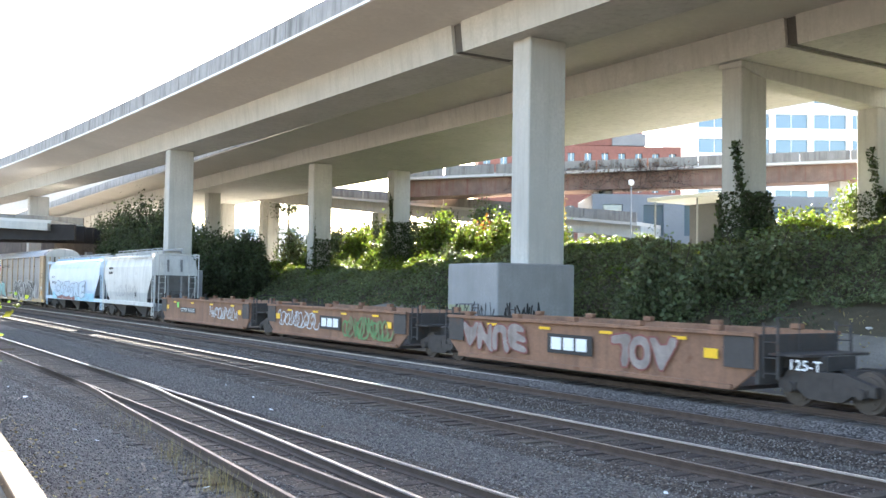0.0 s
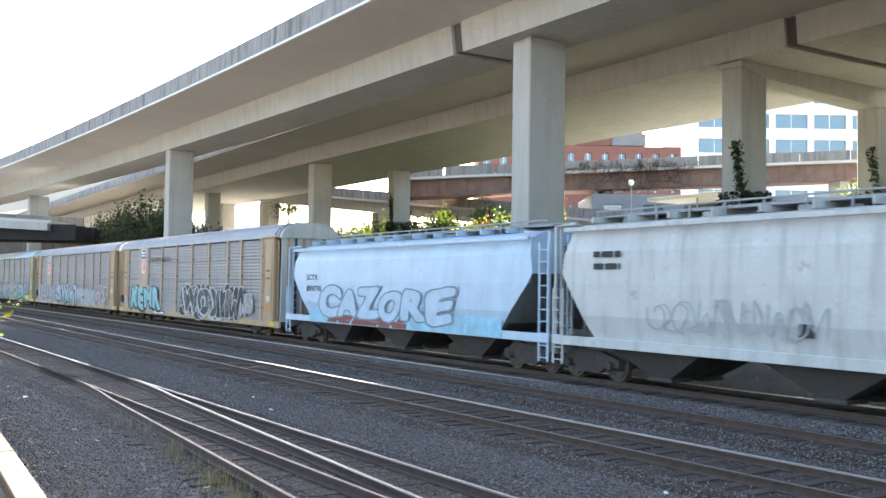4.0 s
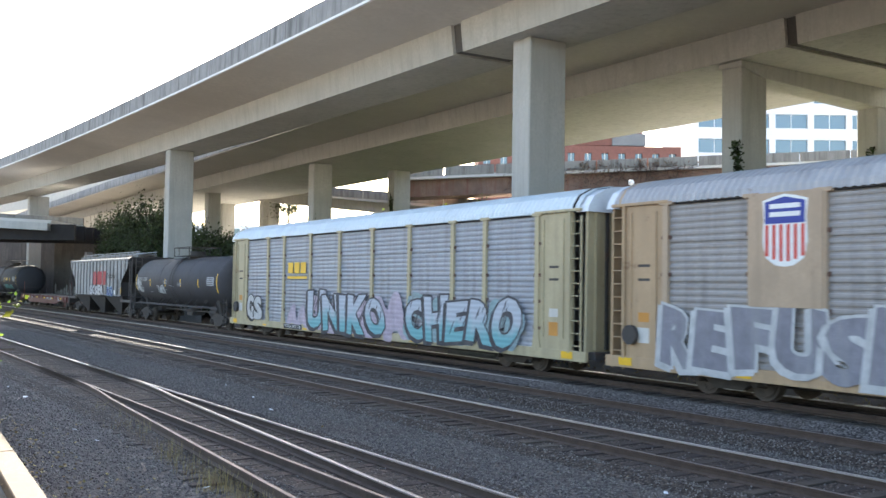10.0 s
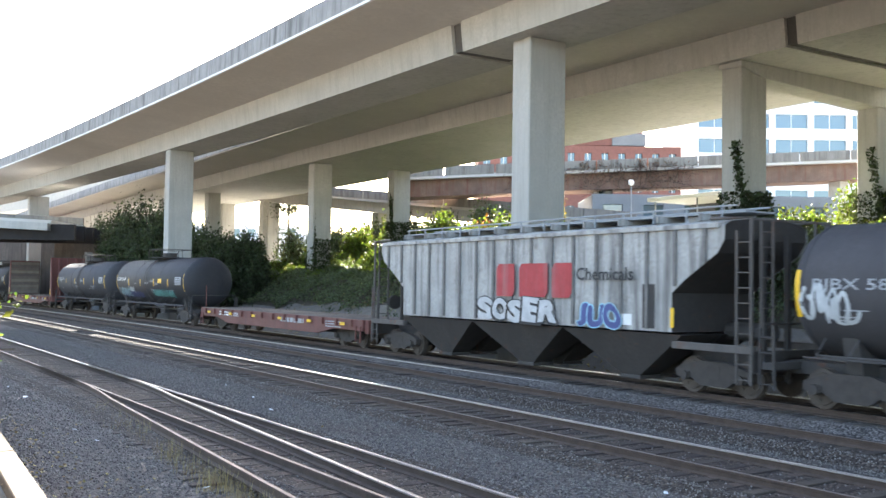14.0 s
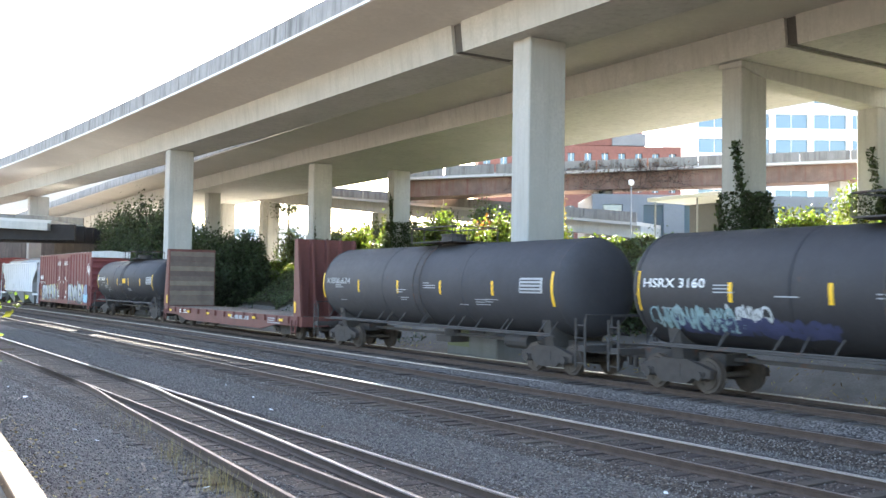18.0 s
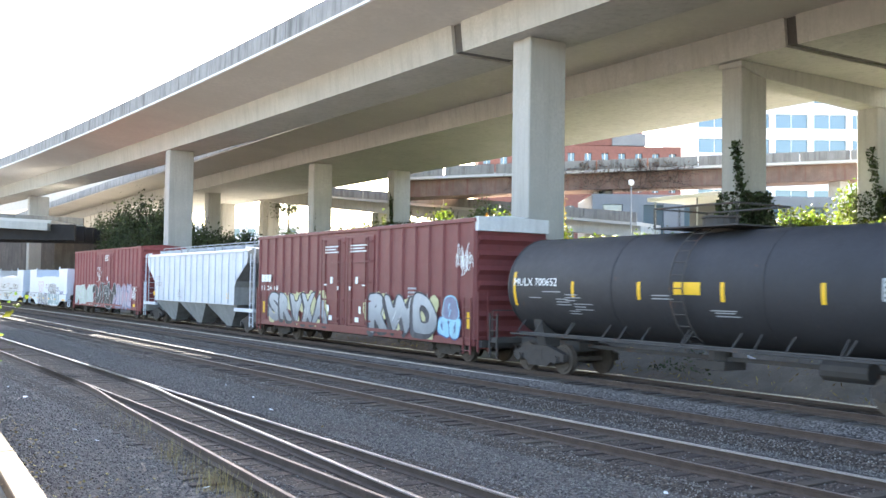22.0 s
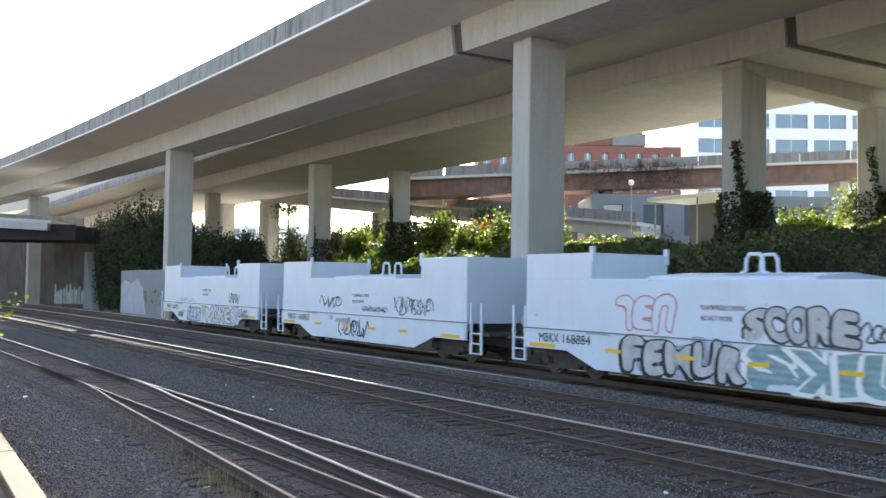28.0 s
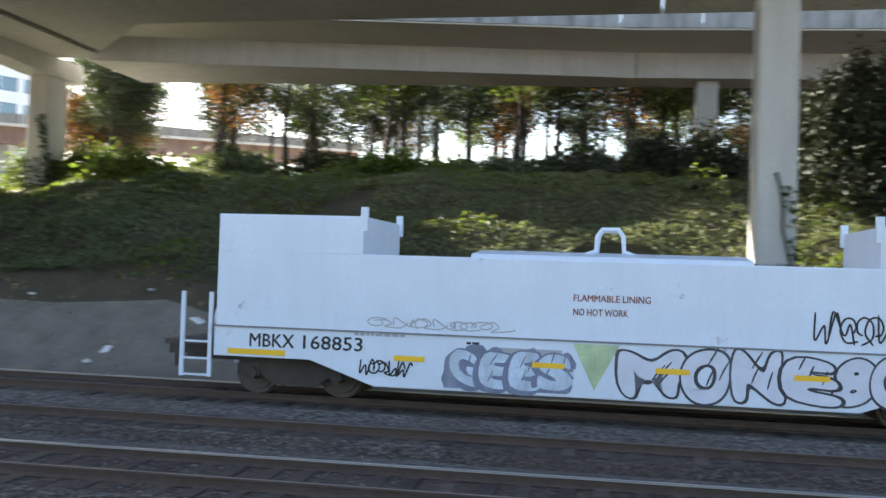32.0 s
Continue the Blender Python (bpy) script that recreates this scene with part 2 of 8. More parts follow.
def mesh_of(name, bm, mat):
    bmesh.ops.recalc_face_normals(bm, faces=bm.faces)
    me = bpy.data.meshes.new(name)
    bm.to_mesh(me)
    bm.free()
    me.materials.append(mat)
    return me


RNG = np.random.default_rng(7)


def leaves(name, pts, size, mat, up=0.4, aspect=0.75):
    """Many small leaf blades, folded along their midrib, at random tilts round the given points."""
    n = len(pts)
    nr = RNG.normal(size=(n, 3))
    nr[:, 2] = np.abs(nr[:, 2]) + up
    nr /= np.linalg.norm(nr, axis=1)[:, None]
    t = np.cross(nr, RNG.normal(size=(n, 3)))
    t /= np.linalg.norm(t, axis=1)[:, None]
    s = np.cross(nr, t)
    h = (size * RNG.uniform(0.6, 1.4, n))[:, None]
    w = h * aspect * 0.5
    tip, root = pts + t * h * 0.5, pts - t * h * 0.5
    drop = nr * w * 0.35
    V = np.stack([root, pts + s * w - drop, tip, pts - s * w - drop], 1).reshape(-1, 3)
    me = bpy.data.meshes.new(name)
    me.vertices.add(4 * n)
    me.vertices.foreach_set("co", V.astype(np.float32).ravel())
    base = np.arange(n)[:, None] * 4
    F = np.concatenate([base + np.array([[0, 1, 2]]), base + np.array([[0, 2, 3]])], 1).reshape(-1)
    me.loops.add(6 * n)
    me.loops.foreach_set("vertex_index", F.astype(np.int32))
    me.polygons.add(2 * n)
    me.polygons.foreach_set("loop_start", np.arange(2 * n, dtype=np.int32) * 3)
    me.update(calc_edges=True)
    me.materials.append(mat)
    return me


LETTERS = {}


def glyph(ch, grow, soft):
    """A fat letter of the built-in font: grown outwards, its outline rounded off in a few passes."""
    key = (ch, grow, soft)
    if key in LETTERS:
        return LETTERS[key]
    c = bpy.data.curves.new("glyph", "FONT")
    c.body, c.size, c.offset, c.resolution_u = ch, 1.0, grow, 3
    tmp = bpy.data.objects.new("glyph_source", c)
    scene.collection.objects.link(tmp)
    dg = bpy.context.evaluated_depsgraph_get()
    dg.update()
    me = bpy.data.meshes.new_from_object(tmp.evaluated_get(dg))
    bpy.data.objects.remove(tmp)
    bm = bmesh.new()
    bm.from_mesh(me)
    bpy.data.meshes.remove(me)
    bmesh.ops.remove_doubles(bm, verts=bm.verts, dist=0.002)
    if soft:
        rim = [e for e in bm.edges if len(e.link_faces) == 1 and e.calc_length() > 0.09]
        bmesh.ops.subdivide_edges(bm, edges=rim, cuts=3)
        for k in range(soft):
            to = {}
            for v in bm.verts:
                nb = [e.other_vert(v).co for e in v.link_edges if len(e.link_faces) == 1]
                if len(nb) == 2:
                    to[v] = v.co.lerp((nb[0] + nb[1]) / 2, 0.6)
            for v, co in to.items():
                v.co = co
    bm.verts.index_update()
    out = ([(v.co.x, v.co.y) for v in bm.verts], [[v.index for v in f.verts] for f in bm.faces])
    bm.free()
    LETTERS[key] = out
    return out


# the letters are cut out while the scene is still empty
for letter in "ABCDEFGHIJKLMNORSUVWXYZ8":
    for rounding in range(4):
        for growth in (0.06, 0.098):
            glyph(letter, growth, rounding)


# ================= the ground =================
def track_y(x, off=0.0):
    return 19.51 + off - 2.098e-4 * x * x


def lane_a(x):
    return 17.35 + 0.006 * x - 2.25e-4 * x * x


def lane_b(x):
    return 13.02 + 0.0245 * x


def lane_c(x):
    return 7.33 + 0.0285 * x


def lane_d(x):
    """The turnout's straight leg, eased out of the siding."""
    if x < -36:
        return lane_c(x)
    away = min(0.0, 5.52 - 0.034 * x - lane_c(x))
    return lane_c(x) + away * min(1.0, (x + 36) / 12) ** 2


def ground_z(x, y):
    foot = 23.6 + 1.0 * noise.noise((x * 0.05, 3.0, 0.0))
    z = -0.42
    slope = (y - foot) * 0.53
    f = max(0.0, min(1.0, (x + 27.0 + 12.0 * max(0.0, min(1.0, (y - 36.0) / 8.0))) / 13.0))
    rise = f * f * (3 - 2 * f)
    w = max(0.0, min(1.0, (-42.0 - x) / 16.0))
    w = w * w * (3 - 2 * w)
    top = 5.0 + w * (-1.3 + 0.13 * max(0.0, min(11.0, y - 33.5))) + 1.3 * rise + 0.10 * rise * max(0.0, min(18.0, y - 36.0)) + 0.35 * noise.noise((x * 0.06, y * 0.06, 1.0))
    if slope > 0:
        z += min(slope, top) if slope < top else top
        z += 0.45 * noise.noise((x * 0.3, y * 0.3, 0.0)) * min(1.0, slope / 2)
    if 22.4 < y < 28.0:
        z += 0.42 * max(-0.4, noise.noise((x * 0.22, y * 0.6, 13.0)) + 0.4 * noise.noise((x * 0.7, y * 1.3, 15.0))) * min(1.0, (y - 22.4) / 1.5, (28.0 - y) / 1.5)
    if y < 2.6:
        z += min(0.9, (2.6 - y) * 0.3)
    return z


def make_ground():
    bm = bmesh.new()
    xs = [-3000, -900, -400, -250] + [-200 + 2.5 * i for i in range(48)] + [-80 + 1.25 * i for i in range(104)] + [90, 160, 400, 900, 3000]
    ys = [-3000, -500, -100, -30, -10, -4] + [-2 + 1.0 * i for i in range(60)] + [62, 75, 100, 160, 300, 700, 3000]
    grid = [[bm.verts.new((x, y, ground_z(x, y))) for y in ys] for x in xs]
    for A, B in zip(grid[:-1], grid[1:]):
        for i in range(len(ys) - 1):
            f = bm.faces.new((A[i], B[i], B[i + 1], A[i + 1]))
            f.material_index = 3 if ys[i] < 2 else 0 if ys[i] < 26.5 else 1 if ys[i] < 38 or (ys[i] < 160 and A[i].co.x > -24 and A[i].co.x < 90) else 2
    g = part("ground", bm, [DIRT, LITTERSOIL, PALELOT, PALEGRAVEL], smooth=True)
    tagged(g, "grey dirt ground rising to a bank behind the tracks", "ground", kind="structure")


make_ground()


def stations(fn, x0, x1, step):
    n = int(round((x1 - x0) / step))
    return [(x0 + step * i, fn(x0 + step * i)) for i in range(n + 1)]


RAIL_Z = 0.15   # top of the rails under the train
TRACKS = [("railway_track_far", track_y, RAIL_Z, -200, 60, "railway track under the freight train, worn steel rails on ballast"),
          ("railway_track_middle", lane_a, -0.03, -190, 60, "empty railway track with worn steel rails on timber sleepers"),
          ("railway_track_near", lane_b, -0.08, -190, 60, "empty railway track with bright rails on timber sleepers"),
          ("railway_siding", lane_c, -0.06, -150, 40, "siding track with thin bright rails sunk in ballast"),
          ("railway_turnout", lane_d, -0.06, -34, 30, "diverging siding track that leaves the siding at a turnout")]


def ballast_beds():
    for name, fn, z, x0, x1, label in TRACKS[:4]:
        bm = bmesh.new()
        zt = z - 0.17
        sweep(bm, stations(fn, x0 - 200 * (fn is not lane_c), x1 + 60, 4.0), [(-1.55 - (zt + 0.6) * 2.2, -0.6), (-1.55, zt), (1.55, zt), (1.55 + (zt + 0.6) * 2.2, -0.6)])
        part("ballast_bed", bm, BALLAST if fn is track_y else TRACKBED)
        b = bpy.context.scene.collection.objects[-1]
        tagged(b, "dark grey crushed-stone ballast bed under a railway track", "ballast", kind="structure")
    bm = bmesh.new()
    sweep(bm, stations(lambda x: 0.0, -260, 60, 5.0), [(2.2, -0.7), (2.2, -0.36), (22.8, -0.36), (22.8, -0.7)])
    tagged(part("ballast_yard", bm, BALLAST), "wide flat spread of dark grey ballast between the tracks", "ballast", kind="structure")


ballast_beds()
RAIL = [(-0.068, -0.16), (0.068, -0.16), (0.068, -0.145), (0.012, -0.12), (0.012, -0.045), (0.036, -0.035), (0.036, -0.004), (-0.036, -0.004), (-0.036, -0.035), (-0.012, -0.045), (-0.012, -0.12), (-0.068, -0.145)]


def make_tracks():
    made = []
    for name, fn, z, x0, x1, label in TRACKS:
        tr = empty(name, label, "railway track", kind="structure")
        for sgn in (-1, 1):
            st = stations(fn, x0, x1, 2.0)
            if fn is lane_d:
                st = [q for q in stations(fn, x0, x1, 1.0)]
            bm = bmesh.new()
            sweep(bm, st, [(o + sgn * 0.7535, zz + z) for o, zz in RAIL])
            rail = part("rail", bm, RAILSIDE, tr)
            bm = bmesh.new()
            c, g = sgn * 0.7535, -sgn
            sweep(bm, st, [(c + g * 0.0385, z - 0.030), (c + g * 0.0375, z - 0.008), (c + g * 0.029, z), (c - g * 0.027, z), (c - g * 0.034, z - 0.0036), (c + g * 0.030, z - 0.0036), (c + g * 0.0365, z - 0.012)])
            # near rail: weaker sky reflection put into the material
            part("rail_head", bm, RAILDIM if sgn < 0 else RAILTOP, rail, "worn running surface")
        made.append(tr)
    return made


TRACK_OBS = make_tracks()


# ================= viaducts =================
def deck1(x):
    return 18.93 - 0.004 * x - 4.2e-4 * x * x


def sweepv(bm, xs, prof):
    """A solid along x whose outline changes from station to station."""
    rings = [[bm.verts.new((x, y, z)) for y, z in prof(x)] for x in xs]
    n = len(rings[0])
    for A, B in zip(rings[:-1], rings[1:]):
        for i in range(n):
            bm.faces.new((A[i], A[(i + 1) % n], B[(i + 1) % n], B[i]))
    bm.faces.new(rings[0])
    bm.faces.new(rings[-1][::-1])


def rear2(x):
    return 15.3 - 6.3 * max(0.0, min(1.0, (x + 27.0) / 6.0))


def deck2(x):
    return 29.0 + 0.004 * x


def parapet_panels(fn, z0, z1, x0, x1, parent, width=0.30, step=4.0, side=-1):
    x = x0
    while x < x1:
        w = step * (0.94 + 0.06 * math.sin(x * 12.9))
        bm = bmesh.new()
        xa, xb = x + 0.02, min(x + w, x1) - 0.02
        pts = [(xa, fn(xa)), ((xa + xb) / 2, fn((xa + xb) / 2)), (xb, fn(xb))]
        sweep(bm, pts, [(0, z0), (width, z0), (width * 0.75, z1), (0.03, z1)] if side < 0 else [(-width, z0), (0, z0), (-0.03, z1), (-width * 0.75, z1)])
        part("parapet_panel", bm, PARAPET, parent)
        x += w


def column(parent, x0, x1, y0, y1, z0, z1, name="column", mat=None):
    bm = bmesh.new()
    box(bm, x0, x1, y0, y1, z0, z1)
    return part(name, bm, mat or CONCRETE, parent, bev=0.05)


def make_viaduct_near():
    v = empty("near_viaduct", "grey concrete road viaduct on tall rectangular columns above the tracks", "viaduct", kind="structure")
    st = stations(deck1, -260, 80, 4.0)
    bm = bmesh.new()
    sweep(bm, st, [(0.0, 14.72), (0.0, 14.95), (9.7, 14.95), (9.7, 14.72), (7.6, 14.35), (3.9, 14.35)])
    part("deck_slab", bm, SOFFIT, v)
    for a, b in ((-260, -35.7), (-34.95, 80)):
        bm = bmesh.new()
        sweep(bm, [(a, deck1(a))] + [q for q in st if a < q[0] < b] + [(b, deck1(b))], [(3.95, 14.4), (4.1, 13.02), (7.3, 13.02), (7.4, 14.4)])
        part("box_girder", bm, CONCRETE, v, "pale concrete box girder")
    bm = bmesh.new()
    sweep(bm, [(-35.7, deck1(-35.7)), (-34.95, deck1(-34.95))], [(4.12, 14.34), (4.25, 13.12), (7.1, 13.12), (7.2, 14.34)])
    part("hinge_joint", bm, JOINT, v, "dark expansion joint")
    bm = bmesh.new()
    sweep(bm, st, [(-0.12, 14.72), (-0.12, 14.84), (0.02, 14.84), (0.02, 14.72)])
    part("drip_edge", bm, WHITEPAINT, v)
    parapet_panels(lambda x: deck1(x) - 0.1, 14.84, 15.85, -220, 60, v)
    parapet_panels(lambda x: deck1(x) + 9.7, 14.95, 15.85, -220, 60, v, side=1)
    for x0, x1, y0, y1 in ((-32.35, -31.15, 23.45, 25.35), (-75.2, -74.0, 21.1, 23.0), (-127.6, -125.9, 19.0, 21.2), (3.4, 4.5, 28.0, 29.6), (44, 45.2, 23.5, 25.4)):
        column(v, x0, x1, y0, y1, -0.6 if x0 < -100 or x0 > 0 else 3.6, 13.03)
    return v


def make_plinths():
    for i, (x0, x1, y0, y1, z1) in enumerate(((-34.4, -30.76, 21.7, 25.6, 3.72), (-86.7, -71.75, 20.7, 23.2, 3.7))):
        p = empty("column_plinth", "grey concrete crash wall plinth with graffiti round its foot", "plinth", kind="structure")
        column(p, x0, x1, y0, y1, -0.8, z1, "plinth_block", BLOCK)


def make_viaduct_far():
    v = empty("far_viaduct", "second grey concrete road viaduct with a wide deck on rectangular columns", "viaduct", kind="structure")
    st = stations(deck2, -320, 120, 8.0)
    bm = bmesh.new()
    xs = [-320, -200, -100, -60, -40, -27, -25.5, -24, -22.5, -21, -10, 0, 30, 120]
    sweepv(bm, xs, lambda x: [(deck2(x) + o, z) for o, z in ((0.0, 14.5), (0.0, 14.8), (rear2(x) + 1.3, 14.8), (rear2(x) + 1.3, 14.5), (rear2(x) - 0.2, 14.2), (4.0, 14.2))])
    part("deck_slab", bm, SOFFIT, v)
    bm = bmesh.new()
    sweepv(bm, [-26.35, -25.65], lambda x: [(deck2(x) + o, z) for o, z in ((4.3, 14.28), (4.42, 13.1), (rear2(x) - 0.3, 13.1), (rear2(x) - 0.2, 14.28))])
    part("hinge_joint", bm, JOINT, v, "dark expansion joint")
    for a, b in ((-320, -26.3), (-25.7, 0.9), (1.0, 120)):
        bm = bmesh.new()
        sweepv(bm, [a] + [x for x in xs if a < x < b] + [b], lambda x: [(deck2(x) + o, z) for o, z in ((4.1, 14.3), (4.25, 12.98), (rear2(x) - 0.15, 12.98), (rear2(x), 14.3))])
        part("box_girder", bm, WHITEGIRDER if a == 1.0 else CONCRETE, v, "white-painted box girder" if a == 1.0 else "pale concrete box girder")
    parapet_panels(lambda x: deck2(x) - 0.1, 14.6, 15.55, -220, 60, v)
    for x in (-30.15, -75.5, -121.0, 14.0, 58.0):
        d = deck2(x) - 29.0
        column(v, x, x + 1.15, 33.7 + d, 35.4 + d, 2.5, 12.99)
        far = 41.1 if x < -40 else 43.6 + d
        column(v, x, x + 1.15, far, far + 1.7, 3.0, 12.99)
        if x < -40 or x > 0:
            continue
        bm = bmesh.new()
        prism(bm, [(33.6 + d, 13.0), (33.6 + d, 12.75), (35.2 + d, 12.35), (43.2 + d, 12.0), (46.5 + d, 12.0), (46.5 + d, 13.0)], x - 0.1, x + 1.25)
        part("pier_cap", bm, CONCRETE, v, bev=0.03)
    for x, y in ((-113.5, 44.4), (-107.6, 34.8), (-160, 36), (-160, 45)):
        column(v, x, x + 1.2, y, y + 1.5, 3.0, 13.4)
    return v


make_viaduct_near()
make_plinths()
make_viaduct_far()


def make_viaduct_ramp():
    """The ramp that leaves the far viaduct behind a narrow open gap."""
    v = empty("viaduct_ramp", "grey concrete ramp deck that splits from the far viaduct", "viaduct", kind="structure")
    xs = [-27.6, -20, -10, 0, 20, 60, 120]

    def rear(x):
        return min(50.5 + (x + 27) * 0.08, 57.0)

    def front(x):
        return min(44.6 + (x + 27) * 0.2, rear(x) - 2.7)
    bm = bmesh.new()
    sweepv(bm, xs, lambda x: [(front(x) - 3.6, 14.52), (front(x) - 3.6, 14.83), (rear(x) + 2.0, 14.83), (rear(x) + 2.0, 14.52), (rear(x), 14.25), (front(x), 14.25)])
    part("deck_slab", bm, SOFFIT, v)
    for a, b in ((0, 3), (3, 6)):
        bm = bmesh.new()
        sweepv(bm, xs[a:b + 1] if a == 0 else [0.08] + xs[a + 1:b + 1], lambda x: [(front(x), 14.4), (front(x) + 0.1, 12.98), (rear(x) - 0.1, 12.98), (rear(x), 14.4)])
        part("box_girder", bm, CONCRETE, v, "pale concrete box girder")
    parapet_panels(lambda x: front(x) - 3.7, 14.6, 15.5, -20, 60, v)
    column(v, 3.1, 4.2, 50.9, 52.3, 5.5, 12.99)


make_viaduct_ramp()


def ramp_bridge(name, label, p0, p1, z0, z1, width=8.0, depth=1.6, piers=(), beam=CONCRETE):
    r = empty(name, label, "bridge", kind="structure")
    d = Vector((p1[0] - p0[0], p1[1] - p0[1], 0)).normalized()
    n = Vector((-d.y, d.x, 0))
    if n.y < 0:
        n = -n

    def slab(nm, o0, o1, za, zb, mat, a=0.0, b=1.0):
        bm = bmesh.new()
        vs = []
        for f in (a, b):
            c = Vector((p0[0], p0[1], 0)).lerp(Vector((p1[0], p1[1], 0)), f)
            zt = z0 + (z1 - z0) * f
            vs.append([bm.verts.new(c + n * o + Vector((0, 0, zt + z))) for o, z in ((o0, za), (o1, za), (o1, zb), (o0, zb))])
        for i in range(4):
            bm.faces.new((vs[0][i], vs[0][(i + 1) % 4], vs[1][(i + 1) % 4], vs[1][i]))
        bm.faces.new(vs[0])
        bm.faces.new(vs[1])
        return part(nm, bm, mat, r)
    slab("deck_slab", 0, width, -0.35, 0.0, SOFFIT)
    slab("girder", 0.9, width - 0.9, -depth, -0.34, beam)
    k = max(1, int((Vector(p1[:2]) - Vector(p0[:2])).length / 5))
    for i in range(k):
        slab("parapet_panel", -0.05, 0.22, -0.1, 0.85, RAMPPARAPET, i / k + 0.001, (i + 1) / k - 0.001)
    for f in piers:
        c = Vector((p0[0], p0[1], 0)).lerp(Vector((p1[0], p1[1], 0)), f) + n * width / 2
        zt = z0 + (z1 - z0) * f - depth
        column(r, c.x - 0.7, c.x + 0.7, c.y - 0.7, c.y + 0.7, ground_z(c.x, c.y) - 1.0, zt + 0.02, "pier")
    return r


ramp_bridge("ramp_bridge_high", "concrete ramp bridge with a stained parapet above a rust-brown vine-covered beam", (-83.0, 45.8), (-35, 122.5), 13.5, 18.4, 6.0, 2.0, (0.235, 0.5, 0.75), BEAMBROWN)
ramp_bridge("ramp_bridge_low", "low curving concrete ramp bridge with a pale parapet", (-120, 37.7), (-66.0, 62.3), 15.4, 9.0, 7.0, 1.5, (0.15, 0.45, 0.72))
ramp_bridge("overpass_bridge", "dark concrete overpass that crosses above the tracks", (-113.0, 22.7), (-128.5, -2.3), 8.95, 10.2, -9.0, 1.1, ())

ramp_bridge("distant_flyover", "grey concrete flyover rising far behind the viaducts", (-203, 50), (-420, 50), 26.9, 35.2, 9.0, 6.0, (0.25, 0.7))


def overpass_girders():
    """Near-black steel girders under the overpass deck."""
    b = empty("overpass_girder", "dark steel girder under the overpass", "girder", kind="structure")
    d = Vector((-15.5, -25.0, 0)).normalized()
    n = Vector((0.847, -0.53, 0))
    for k in range(4):
        o = Vector((-113.0, 22.7, 0)) + n * (1.0 + 2.6 * k) - d * 2.5
        e = o + d * 33
        w = n * 0.25
        bm = bmesh.new()
        vs = [bm.verts.new(q + Vector((0, 0, z))) for q in (o - w, o + w, e + w, e - w) for z in (6.9, 8.55)]
        for f in ((0, 1, 3, 2), (2, 3, 5, 4), (4, 5, 7, 6), (6, 7, 1, 0), (1, 7, 5, 3), (0, 2, 4, 6)):
            bm.faces.new([vs[i] for i in f])
        part("girder", bm, GIRDERDARK, b)


def make_abutment():
    a = empty("overpass_abutment", "stained concrete abutment wall, darkened for shade, at the end of the overpass", "wall", kind="structure")
    for i in range(5):
        f0, f1 = i / 5, (i + 1) / 5
        bm = bmesh.new()
        prism(bm, [(-116.6 + 3.0 * f0, 20.3 + 5 * f0), (-116.6 + 3.0 * f1, 20.3 + 5 * f1), (-118.6 + 3.0 * f1, 21.4 + 5 * f1), (-118.6 + 3.0 * f0, 21.4 + 5 * f0)], -0.6, 8.0, "z")
        part("wall_panel", bm, SHADEWALL, a, bev=0.03)
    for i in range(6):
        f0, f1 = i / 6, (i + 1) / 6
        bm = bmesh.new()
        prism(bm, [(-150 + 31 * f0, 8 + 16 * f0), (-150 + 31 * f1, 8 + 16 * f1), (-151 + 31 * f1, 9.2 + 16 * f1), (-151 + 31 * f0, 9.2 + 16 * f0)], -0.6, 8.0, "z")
        part("wall_panel", bm, SHADEWALL, a, bev=0.03)
    bm = bmesh.new()
    prism(bm, [(-113.5, -0.5), (-113.5, 6.0), (-112.6, 6.0), (-108.5, -0.5)], 23.0, 23.7, "y")
    part("wing_wall", bm, BLOCK, a, bev=0.03)


GIRDERDARK = material("near_black_girder_steel", (0.03, 0.027, 0.026), 0.85, var=0.3, scale=1, bump=0.2)
make_abutment()
overpass_girders()


